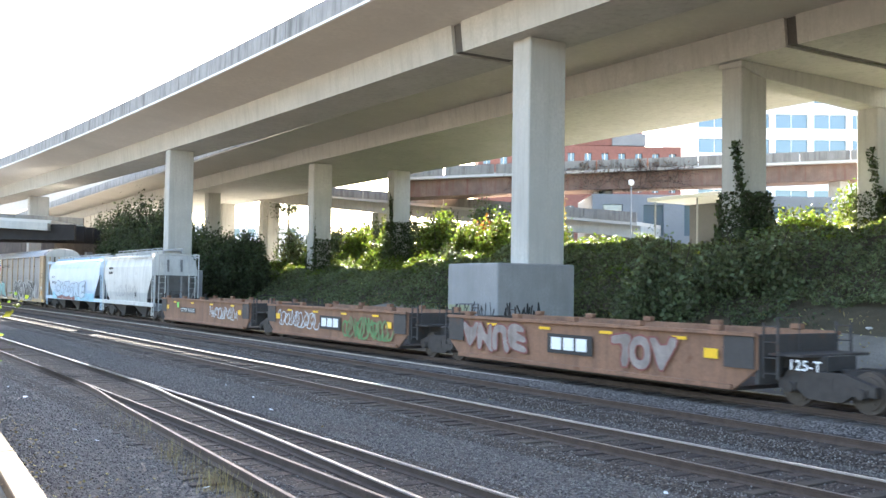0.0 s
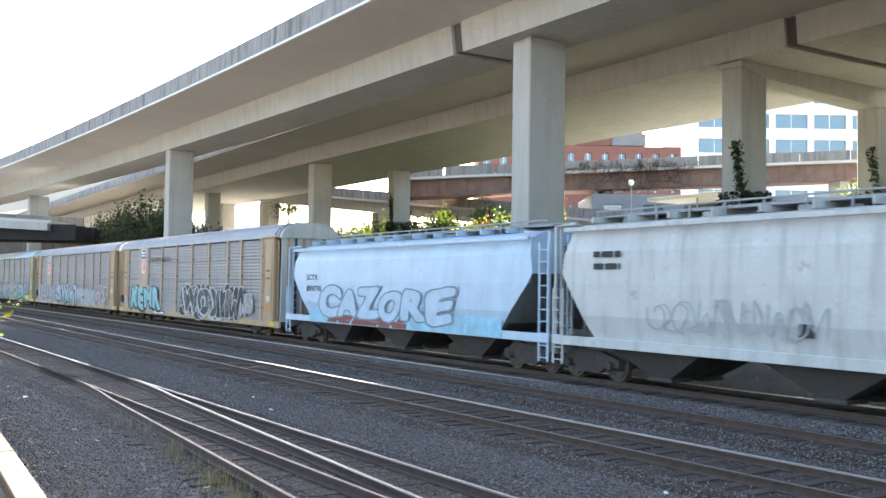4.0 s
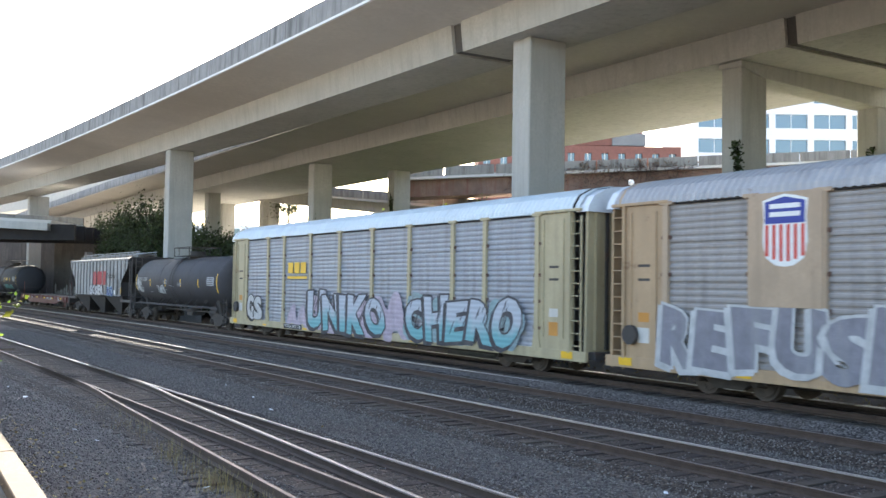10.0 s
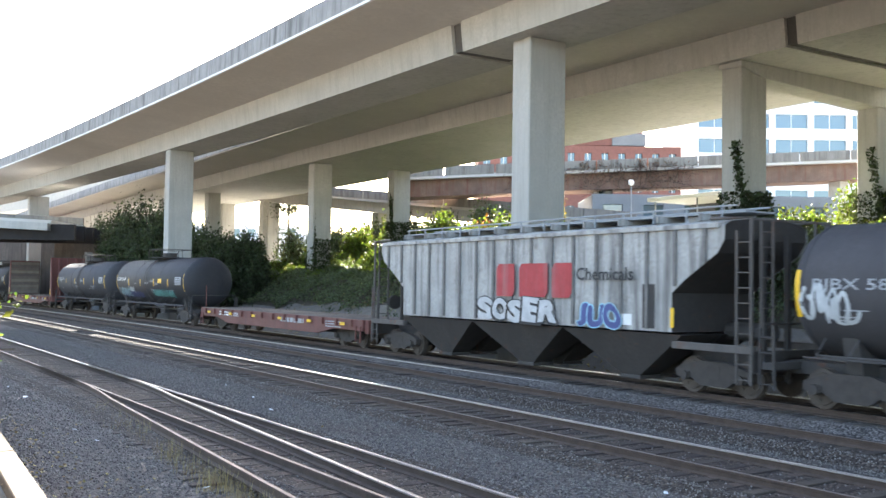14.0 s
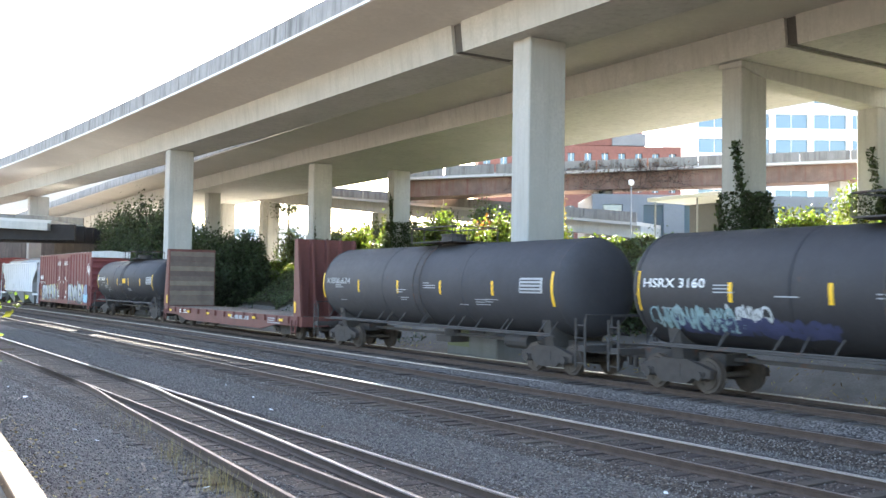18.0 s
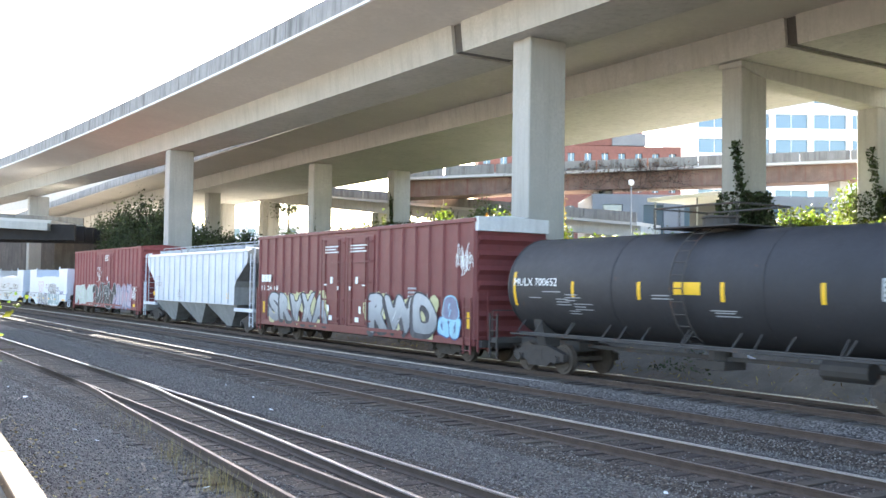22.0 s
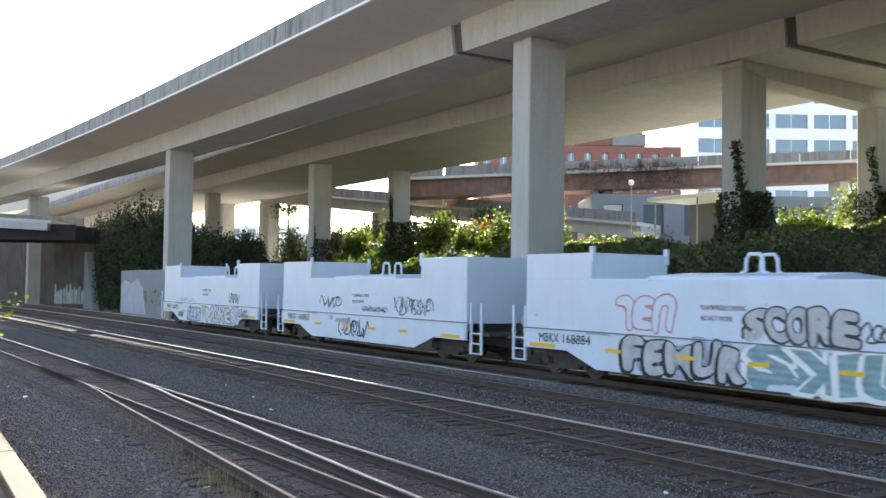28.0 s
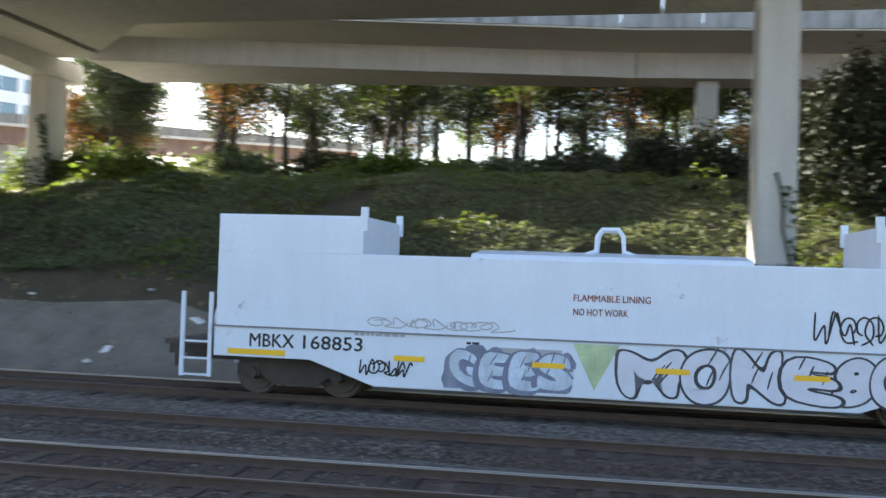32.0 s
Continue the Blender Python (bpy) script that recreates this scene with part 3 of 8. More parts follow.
# ================= buildings behind =================
def facade(parent, o, d, width, z0, z1, cols, rows, wmat, win, depth=0.25, margin=(0.5, 0.8), inset=0.22, sill=None):
    """A wall from o along d with real window openings: piers and bands proud of recessed panes."""
    d = Vector((d[0], d[1], 0)).normalized()
    n = Vector((d.y, -d.x, 0))
    o = Vector((o[0], o[1], 0))

    def slab(nm, a0, a1, za, zb, n0, n1, mat, par):
        bm = bmesh.new()
        vs = [bm.verts.new(o + d * a + n * k + Vector((0, 0, z))) for a in (a0, a1) for k in (n0, n1) for z in (za, zb)]
        for f in ((0, 1, 3, 2), (4, 6, 7, 5), (0, 4, 5, 1), (2, 3, 7, 6), (0, 2, 6, 4), (1, 5, 7, 3)):
            bm.faces.new([vs[i] for i in f])
        return part(nm, bm, mat, par)
    cw, rh = width / cols, (z1 - z0) / rows
    for r in range(rows + 1):
        zc = z0 + r * rh
        slab("wall_band", 0, width, max(z0, zc - margin[1] / 2 * rh * 0.5), min(z1, zc + margin[1] / 2 * rh * 0.5), -0.3, depth * 0.98, wmat, parent)
    for c in range(cols + 1):
        ac = c * cw
        slab("wall_pier", max(0, ac - margin[0] / 2 * cw), min(width, ac + margin[0] / 2 * cw), z0, z1, -0.3, depth, wmat, parent)
    for r in range(rows):
        for c in range(cols):
            w = slab("window", c * cw + margin[0] / 2 * cw, (c + 1) * cw - margin[0] / 2 * cw, z0 + r * rh + margin[1] * rh * 0.25, z0 + (r + 1) * rh - margin[1] * rh * 0.25, -inset, -inset + 0.1, win, parent)
            if sill is not None:
                slab("mullion", (c + 0.5) * cw - 0.06, (c + 0.5) * cw + 0.06, z0 + r * rh + margin[1] * rh * 0.25, z0 + (r + 1) * rh - margin[1] * rh * 0.25, -inset + 0.1, -inset + 0.17, sill, w)


def block_core(parent, o, d, width, depth, z0, z1, mat, name="building_core"):
    d = Vector((d[0], d[1], 0)).normalized()
    n = Vector((-d.y, d.x, 0))
    bm = bmesh.new()
    o = Vector((o[0], o[1], 0)) + n * 0.3
    prism(bm, [tuple((o + d * a + n * b)[:2]) for a, b in ((0.05, 0.05), (width - 0.05, 0.05), (width - 0.05, depth), (0.05, depth))], z0, z1, "z")
    return part(name, bm, mat, parent, bev=0.05)


def make_buildings():
    b = empty("brick_building", "red brick city building with rows of white-framed windows", "building")
    facade(b, (-103.6, 69.8, 4), (0.53, 0.85), 26.4, 4, 21.3, 12, 5, BRICK, GLASSBLUE, margin=(0.58, 1.05), sill=WHITEPAINT)
    block_core(b, (-103.6, 69.8, 4), (0.53, 0.85), 26.4, 18, 4, 21.2, BRICK)
    block_core(b, (-96.8, 80.3, 6), (0.53, 0.85), 9, 8, 21.4, 24.0, BRICK, "roof_block")
    block_core(b, (-94, 84.3, 6), (0.53, 0.85), 4.5, 5, 21.4, 23.0, GREYWALL, "plant_room")
    w = empty("office_building", "white modern office block with bands of blue glass", "building")
    facade(w, (-120, 127, 4), (0.53, 0.85), 34, 3.5, 44, 5, 9, WHITEWALL, GLASSBLUE, margin=(0.16, 0.9), sill=WHITEWALL)
    block_core(w, (-120, 127, 8), (0.53, 0.85), 34, 25, 3.4, 44, WHITEWALL)
    g = empty("low_grey_building", "low grey rendered building behind the ramp", "building")
    block_core(g, (-72, 62, 6), (0.53, 0.85), 24, 10, 3.5, 12.0, GREYWALL)
    facade(g, (-72, 62, 6), (0.53, 0.85), 24, 7, 12.0, 6, 1, GREYWALL, GLASSBLUE)
    for i, (x, y, wd, z) in enumerate(((-205, 62, 16, 15), (-230, 78, 20, 17), (-190, 80, 14, 13.5), (-250, 60, 24, 16))):
        t = empty("distant_building", "pale distant city building seen under the viaduct", "building", group="distant buildings")
        facade(t, (x, y, 6), (0.53, 0.85), wd, 3.5, z, 5, 4, WHITEWALL, GLASSBLUE)
        block_core(t, (x, y, 6), (0.53, 0.85), wd, 12, 3.5, z, WHITEWALL)
    s = empty("loading_canopy", "white flat canopy on thin posts beside a grey shed", "canopy")
    boxes("roof", [(-48.4, -41.9, 46.6, 51.5, 8.75, 9.0)], WHITEPAINT, s, bev=0.02)
    for x, y in ((-44.2, 47.0), (-42.4, 49.5), (-48.0, 47.0)):
        bm = bmesh.new()
        cyl(bm, (x, y, 4.6), (x, y, 8.76), 0.06, 8)
        part("post", bm, STEELGREY, s)
    boxes("shed_wall", [(-48.3, -42.0, 50.6, 51.4, 4.4, 8.76)], SHEDWALL, s)
    l = empty("street_lamp", "white globe street lamp on a dark slim post", "street lamp")
    bm = bmesh.new()
    cyl(bm, (-59.4, 55.4, 4.5), (-59.4, 55.4, 11.3), 0.07, 8, 0.05)
    part("post", bm, STEELGREY, l)
    bm = bmesh.new()
    bmesh.ops.create_uvsphere(bm, u_segments=14, v_segments=9, radius=0.25, matrix=Matrix.Translation((-59.4, 55.4, 11.6)))
    part("globe", bm, WHITEPAINT, l, smooth=True)


make_buildings()


# ================= plants =================
def bank_points(n, x0, x1, y0, y1, thick=0.55, keep=None):
    P = np.column_stack([RNG.uniform(x0, x1, n), RNG.uniform(y0, y1, n), np.zeros(n)])
    out = []
    for x, y, _ in P:
        if keep is not None and not keep(x, y):
            continue
        lump = 0.9 * noise.noise((x * 0.35, y * 0.5, 5.0)) + 0.5 * noise.noise((x * 1.1, y * 1.1, 9.0))
        out.append((x, y, ground_z(x, y) + max(0.0, 0.35 + thick * lump) + RNG.uniform(-0.08, 0.12)))
    return np.array(out)


# leaf colour darkened to stand in for the shade below the deck
SHADETHICKET = material("shade_dark_thicket_leaf", (0.036, 0.044, 0.023), 0.7, var=0.25, scale=1, bump=0, island=0.5, translucent=0.12)
IVYDARK = material("dark_ivy_leaf", (0.06, 0.08, 0.038), 0.6, var=0.2, scale=1, bump=0, island=0.5, translucent=0.3)


WEED = material("dull_weed_leaf", (0.165, 0.185, 0.10), 0.7, var=0.25, scale=0.4, bump=0, island=0.5, translucent=0.35)


def leafy_bank():
    def keep(x, y):
        edge = 27.2 + 1.6 * noise.noise((x * 0.12, 0.0, 2.0)) + 1.0 * noise.noise((x * 0.5, 0.0, 4.0))
        if x > -22:
            edge += 1.2
        if x < -44 and y > 33.2 + noise.noise((x * 0.4, 0.0, 8.0)):
            return False
        return y > edge - (0.5 if x < -40 else 0) and RNG.uniform() < 0.95
    me = leaves("ivy_bank", bank_points(190000, -90, -17, 23.5, 38.5, 0.45, keep), 0.14, LEAF, 0.5)
    ob = new("ivy_bank", me)
    tagged(ob, "dense dark green ivy and brambles covering the bank", "ivy", kind="stuff")
    me = leaves("bramble_patches", bank_points(36000, -80, -14, 30.0, 42.0, 0.45, lambda x, y: noise.noise((x * 0.22, y * 0.3, 7.0)) > 0.1), 0.22, BUSHLEAF, 0.5)
    ob = new("bramble_patches", me)
    tagged(ob, "lighter green bramble patches on the bank", "brambles", kind="stuff")
    P = bank_points(70000, -95, -45, 33.4, 45.5, 0.5, lambda x, y: noise.noise((x * 0.3, y * 0.35, 21.0)) > -0.3)
    P[:, 2] += np.array([max(0.0, 1.5 * noise.noise((x * 0.55, y * 0.55, 31.0)) + 0.35 * (y - 34) / 5) * RNG.uniform(0.2, 1.0) for x, y, z in P])
    me = leaves("lit_brush", P, 0.2, BUSHLEAF, 0.5)
    tagged(new("lit_brush", me), "sunlit yellow-green brambles and weeds under the viaduct", "brambles", kind="stuff")

    def weedy(x, y):
        return keep(x, y) and RNG.uniform() < min(1.0, 0.2 + (x + 22) / 8) and noise.noise((x * 0.25, y * 0.35, 11.0)) > -0.42
    me = leaves("bank_weeds", bank_points(150000, -22, 27, 24.5, 42.0, 0.3, weedy), 0.15, WEED, 0.1, 0.42)
    tagged(new("bank_weeds", me), "dull green low weeds and grass on the bank", "weeds", kind="stuff")
    me = leaves("bramble_clumps", bank_points(26000, -16, 27, 27.0, 43.0, 0.9, lambda x, y: noise.noise((x * 0.3, y * 0.4, 17.0)) > 0.12), 0.16, BUSHLEAF, 0.4)
    tagged(new("bramble_clumps", me), "lighter green bramble clumps among the weeds", "brambles", kind="stuff")
    me = leaves("foot_weeds", bank_points(9000, -70, -20, 23.6, 27.6, 0.15, lambda x, y: noise.noise((x * 0.28, y * 0.5, 41.0)) > 0.16), 0.13, IVYDARK, 0.3, 0.5)
    tagged(new("foot_weeds", me), "dark low weeds in patches on the bare dirt", "weeds", kind="stuff")
    # bare dirt foot: dry tufts and litter
    pts = bank_points(2600, -60, 15, 22.5, 27.5, 0.1)
    ob = new("dry_weeds", leaves("dry_weeds", pts, 0.16, DRYGRASS, 0.0, 0.25))
    tagged(ob, "sparse dry weeds at the foot of the bank", "weeds", kind="stuff")


leafy_bank()


def top_grass():
    n = 26000
    P = np.column_stack([RNG.uniform(-52, -18, n), RNG.uniform(35.5, 54, n), np.zeros(n)])
    P[:, 2] = [ground_z(a, b) + 0.1 for a, b in P[:, :2]]
    P[:, 2] += RNG.uniform(-0.05, 0.25, n)
    tagged(new("grass", leaves("grass", P, 0.30, GRASS, -0.3, 0.18)), "sunlit yellow-green grass on the bank top", "grass", kind="stuff")


GRASS = material("sunlit_grass", (0.16, 0.19, 0.045), 0.7, var=0.2, scale=1, bump=0, island=0.5, translucent=0.45)
top_grass()


def bush(name, label, x, y, z, rx, ry, rz, n, mat, size=0.2, seed=0):
    """A shrub: several stems and a crown of leaf clumps with an uneven outline."""
    b = empty(name, label, "bush")
    rnd = np.random.default_rng(seed)
    bm = bmesh.new()
    for i in range(5):
        a = rnd.uniform(0, 6.28)
        cyl(bm, (x + 0.15 * math.cos(a), y + 0.15 * math.sin(a), z - 0.5), (x + 0.55 * rx * math.cos(a), y + 0.55 * ry * math.sin(a), z + rz * 1.1), 0.05, 6, 0.015)
    part("woody_base", bm, BARK, b)
    big = rz > 4.5
    k = 110 if big else 40
    n = int(n * (2.4 if big else 1.7))
    C = rnd.normal(size=(k, 3))
    C /= np.linalg.norm(C, axis=1)[:, None]
    C = C * rnd.uniform(0.3, 0.9, (k, 1))
    C[:, 2] = np.abs(C[:, 2]) * 1.0
    if big:
        a, q = rnd.uniform(0, 6.283, k), np.sqrt(rnd.uniform(0, 1, k))
        C = np.column_stack([q * np.cos(a), q * np.sin(a), rnd.uniform(0, 1, k) * (1.0 - 0.4 * q * q)])
    w = rnd.integers(0, k, n)
    P = C[w] + rnd.normal(size=(n, 3)) * (0.10 if big else 0.16)
    P = P * np.array([rx, ry, rz]) + np.array([x, y, z + 0.1])
    ob = new("foliage", leaves("foliage", P, size, mat, 0.3))
    ob.parent = b
    return b


SUNNY = "sunlit yellow-green bush on the bank top"
UNDER = "sunlit leafy bush under the far viaduct"
BUSHES = [("bush", SUNNY, -33.4, 43.6, 2.2, 1.5, 1.9, 2600, BUSHLEAF),
          ("bush", SUNNY, -31.3, 46.2, 2.0, 1.5, 2.3, 2600, BUSHLEAF),
          ("bush", SUNNY, -27.0, 44.5, 2.0, 1.5, 1.6, 2200, BUSHLEAF),
          ("bush", "bright green bush beside the ramp pier", -50.6, 44.0, 2.4, 1.5, 1.2, 2800, BUSHLEAF),
          ("bush", UNDER, -54.5, 43.6, 2.2, 1.5, 1.2, 2200, BUSHLEAF),
          ("bush", UNDER, -70.5, 43.6, 2.8, 1.8, 4.4, 2600, BUSHLEAF),
          ("bush", UNDER, -74.5, 45.5, 2.8, 1.8, 4.2, 2600, BUSHLEAF),
          ("bush", UNDER, -79.5, 43.2, 2.8, 1.8, 4.4, 3000, BUSHLEAF),
          ("bush", UNDER, -85.0, 43.0, 3.0, 1.8, 4.2, 2800, BUSHLEAF),
          ("bush", "green bush beside the far viaduct column", -91.5, 44.0, 3.4, 2.0, 4.1, 3400, LEAF),
          ("bush", "dark bush beside the far viaduct column", -83.0, 47.0, 3.4, 2.0, 3.4, 3400, LEAF),
          ("bush", "green bush under the far viaduct", -64.0, 40.5, 2.8, 1.8, 1.6, 2800, LEAF),
          ("bush", "green bush under the far viaduct", -57.0, 38.5, 2.8, 1.8, 1.3, 2800, LEAF),
          ("bush", "autumn-coloured bush beside the low ramp", -67.0, 45.6, 2.2, 1.5, 3.9, 2600, AUTUMN),
          ("bush", UNDER, -65.0, 42.4, 2.6, 1.8, 3.8, 3000, BUSHLEAF),
          ("bush", UNDER, -60.5, 43.0, 2.6, 1.8, 3.9, 3000, BUSHLEAF),
          ("bush", UNDER, -57.0, 44.6, 2.6, 1.8, 4.0, 3000, BUSHLEAF),
          ("bush", "yellowing autumn bush beside the low ramp", -62.5, 48.5, 2.4, 1.8, 5.6, 3000, GOLDLEAF),
          ("bush", "green bush under the low ramp", -76.0, 49.5, 3.0, 2.0, 3.8, 3000, LEAF),
          ("bush", "green bush under the low ramp", -69.5, 48.5, 2.6, 2.0, 3.2, 2800, BUSHLEAF),
          ("bush", UNDER, -88.0, 47.5, 3.2, 2.0, 4.4, 3200, LEAF),
          ("bush", UNDER, -96.5, 45.0, 3.4, 1.8, 4.2, 3000, BUSHLEAF),
          ("bush", "dark shrub in the shade under the viaduct", -103.0, 44.0, 4.0, 2.0, 4.4, 3600, LEAF),
          ("bush", "tall dark green bush behind the overpass abutment", -128.0, 28.0, 6.0, 2.5, 8.6, 9000, IVYDARK),
          ("bush", "tall dark green bush behind the overpass abutment", -116.0, 28.0, 6.0, 2.2, 8.6, 9000, IVYDARK),
          # these five carry the deck's shade in their leaf colour
          ("bush", "dense dark thicket in the viaduct's shade", 9.5, 35.0, 3.8, 2.4, 4.2, 9000, SHADETHICKET),
          ("bush", "dense dark thicket in the viaduct's shade", 16.0, 36.5, 4.4, 2.4, 5.0, 9000, SHADETHICKET),
          ("bush", "tall dark thicket on the bank beside the column", 7.9, 35.5, 2.1, 1.8, 4.6, 8000, SHADETHICKET),
          ("bush", "dark undergrowth thicket on the bank beside the column", 2.2, 38.0, 2.6, 1.8, 2.3, 5000, SHADETHICKET),
          ("bush", "dark undergrowth thicket on the bank beside the column", -1.6, 40.0, 2.2, 1.6, 1.7, 4200, SHADETHICKET),
          ("bush", "sunlit undergrowth bush beside the viaduct column", -22.5, 52.5, 2.6, 1.8, 1.8, 2600, BUSHLEAF),
          ("bush", "sunlit undergrowth bush at the wood's edge", -15.5, 53.2, 2.4, 1.8, 1.5, 2400, BUSHLEAF),
          ("bush", "dark green bush on the bank behind the plinth", -39.5, 30.5, 3.2, 2.0, 1.6, 4200, LEAF),
          ("bush", "dark green bush beside the plinth", -27.6, 27.6, 2.2, 1.8, 3.0, 5200, LEAF),
          ("bush", "dark green bush beside the plinth", -25.2, 29.8, 2.8, 1.8, 2.2, 4800, LEAF),
          ("hedge", "dense dark hedge at the bank foot beyond the plinth", -75.0, 27.6, 2.4, 1.8, 4.9, 8000, IVYDARK),
          ("hedge", "dense dark hedge beside the column", -76.5, 26.2, 3.0, 1.8, 5.8, 8000, IVYDARK),
          ("bush", "tall dark green bush beside the overpass abutment", -91.0, 25.2, 5.4, 2.4, 8.4, 9000, IVYDARK),
          ("bush", "tall dark green bush beside the overpass abutment", -98.5, 25.0, 5.6, 2.6, 9.6, 10000, IVYDARK),
          ("bush", "tall dark green bush beside the overpass abutment", -106.0, 25.4, 5.4, 2.4, 9.2, 9000, IVYDARK),
          ("bush", "tall dark bush at the bank foot", -84.0, 26.4, 4.6, 2.2, 6.6, 8000, IVYDARK)]
for i, q in enumerate(BUSHES):
    bush(q[0], q[1], q[2], q[3], ground_z(q[2], q[3]) - 0.1, *q[4:], size=0.19 if q[2] > -50 else 0.24, seed=i + 3)


def ivy_column(x0, x1, y0, y1, z0, z1, n, seed, spread=0.6):
    """Ivy wrapped round a column's foot and climbing one corner of it."""
    b = empty("ivy", "dark ivy climbing the foot of a concrete column", "ivy")
    rnd = np.random.default_rng(seed)
    bm = bmesh.new()
    prev = (x1 + 0.05, y0 - 0.05, z0)
    for i in range(8):
        nxt = (x1 - 0.5 * i / 8 * (x1 - x0) + rnd.uniform(-0.12, 0.12), y0 - 0.06, z0 + (z1 + 2.6 - z0) * (i + 1) / 8)
        cyl(bm, prev, nxt, 0.04, 6)
        prev = nxt
    part("stem", bm, IVYWOOD, b)
    P = []
    for i in range(n):
        f = rnd.uniform() ** 1.3
        z = z0 + f * (z1 - z0)
        s = spread * (1 - 0.55 * f) * rnd.uniform(0.2, 1.0)
        if rnd.uniform() < 0.5:
            P.append((rnd.uniform(x0 - s, x1 + s), y0 - s * rnd.uniform(0.2, 1), z))
        else:
            P.append((x1 + s * rnd.uniform(0.2, 1), rnd.uniform(y0 - s, y1 + s), z))
    for i in range(n // 14):
        f = rnd.uniform()
        P.append((x1 - 0.25 * f * (x1 - x0) + rnd.normal() * 0.14, y0 - 0.1 - abs(rnd.normal()) * 0.08, z1 + f * 2.2))
    ob = new("foliage", leaves("foliage", np.array(P), 0.17, IVYDARK, 0.2))
    ob.parent = b


ivy_column(-30.15, -29.0, 33.7, 35.4, 4.6, 7.2, 5000, 1, 0.45)
ivy_column(-30.15, -29.0, 43.6, 45.3, 5.2, 7.8, 3000, 2, 0.5)
ivy_column(-75.5, -74.35, 33.7, 35.4, 4.0, 6.6, 2500, 3)
ivy_column(-75.5, -74.35, 41.1, 42.8, 5.0, 8.4, 3500, 4)
ivy_column(-74.9, -73.5, 64.7, 66.1, 4.4, 11.5, 3500, 6, 0.5)
ivy_column(3.4, 4.5, 28.0, 29.6, 1.6, 3.2, 700, 5, 0.4)


# ---- trees on the bank top ----
def tree(seed, h, r, mat, n):
    t = empty("tree", "slender bank-top tree with a sparse backlit crown", "tree", "bank-top trees")
    rnd = np.random.default_rng(seed)
    bm = bmesh.new()
    lean = rnd.uniform(-0.06, 0.06, 2)
    pts = [(lean[0] * z + 0.1 * math.sin(z * 0.9 + seed), lean[1] * z, z) for z in np.linspace(-0.6, h * 0.92, 9)]
    for i in range(8):
        cyl(bm, pts[i], pts[i + 1], 0.2 * (1 - i / 9) + 0.03, 8, 0.2 * (1 - (i + 1) / 9) + 0.03)
    part("trunk", bm, BARK, t)
    bm = bmesh.new()
    cents = []
    for i in range(22):
        z = h * rnd.uniform(0.42, 0.95)
        a = rnd.uniform(0, 6.28)
        ln = r * rnd.uniform(0.45, 1.0) * (1.15 - 0.6 * z / h)
        o = Vector((lean[0] * z, lean[1] * z, z))
        e = o + Vector((math.cos(a) * ln, math.sin(a) * ln, ln * rnd.uniform(0.1, 0.6)))
        cyl(bm, o, e, 0.045, 5, 0.012)
        cents += [tuple(o.lerp(e, 0.6)), tuple(e), tuple(e + Vector((0, 0, 0.35)))]
    part("branching", bm, BARK, t)
    C = np.array(cents)
    w = rnd.integers(0, len(C), n)
    P = C[w] + rnd.normal(size=(n, 3)) * np.array([0.42, 0.42, 0.28])
    ob = new("crown", leaves("crown", P, 0.19, mat, 0.2))
    ob.parent = t
    return t


def bank_trees():
    kinds = [tree(1, 9.5, 3.0, TREELEAF, 3800), tree(2, 11.0, 2.8, TREELEAF, 3800), tree(3, 8.0, 2.6, AUTUMN, 2600), tree(4, 10.0, 2.6, BUSHLEAF, 3000), tree(5, 9.0, 2.4, TREELEAF, 2600)]
    rnd = random.Random(5)
    first = set()
    for i in range(64):
        x = -29 + i * 1.05 + rnd.uniform(-0.5, 0.5)
        y = 52.5 + rnd.uniform(0, 15)
        k = (0, 1, 4, 0, 2, 1, 3, 4)[i % 8]
        m = pose(x, y, ground_z(x, y) - 0.2, 0, 0, rnd.uniform(0, 360))
        if k not in first:
            first.add(k)
            kinds[k].matrix_basis = m
        else:
            copy_thing(kinds[k], m)
    for i in range(14):
        x, y = -34 + rnd.uniform(0, 5), 53.5 + i * 0.8
        copy_thing(kinds[(1, 4, 0, 3, 2)[i % 5]], pose(x + (y - 53) * -0.45, y, ground_z(x, y) - 0.2, 0, 0, i * 50))
    for i in range(20):
        x, y = -24 + i * 3.0 + rnd.uniform(-0.8, 0.8), 67 + rnd.uniform(0, 22)
        copy_thing(kinds[(1, 0, 4, 1, 3)[i % 5]], pose(x, y, ground_z(x, y) - 0.2, 0, 0, rnd.uniform(0, 360)))
    for x, y, k in ((-112, 47, 1), (-20, 70, 0), (-10, 72, 1), (2, 70, 0), (14, 72, 4), (24, 66, 1)):
        copy_thing(kinds[k], pose(x, y, ground_z(x, y) - 0.2, 0, 0, x * 7))


bank_trees()


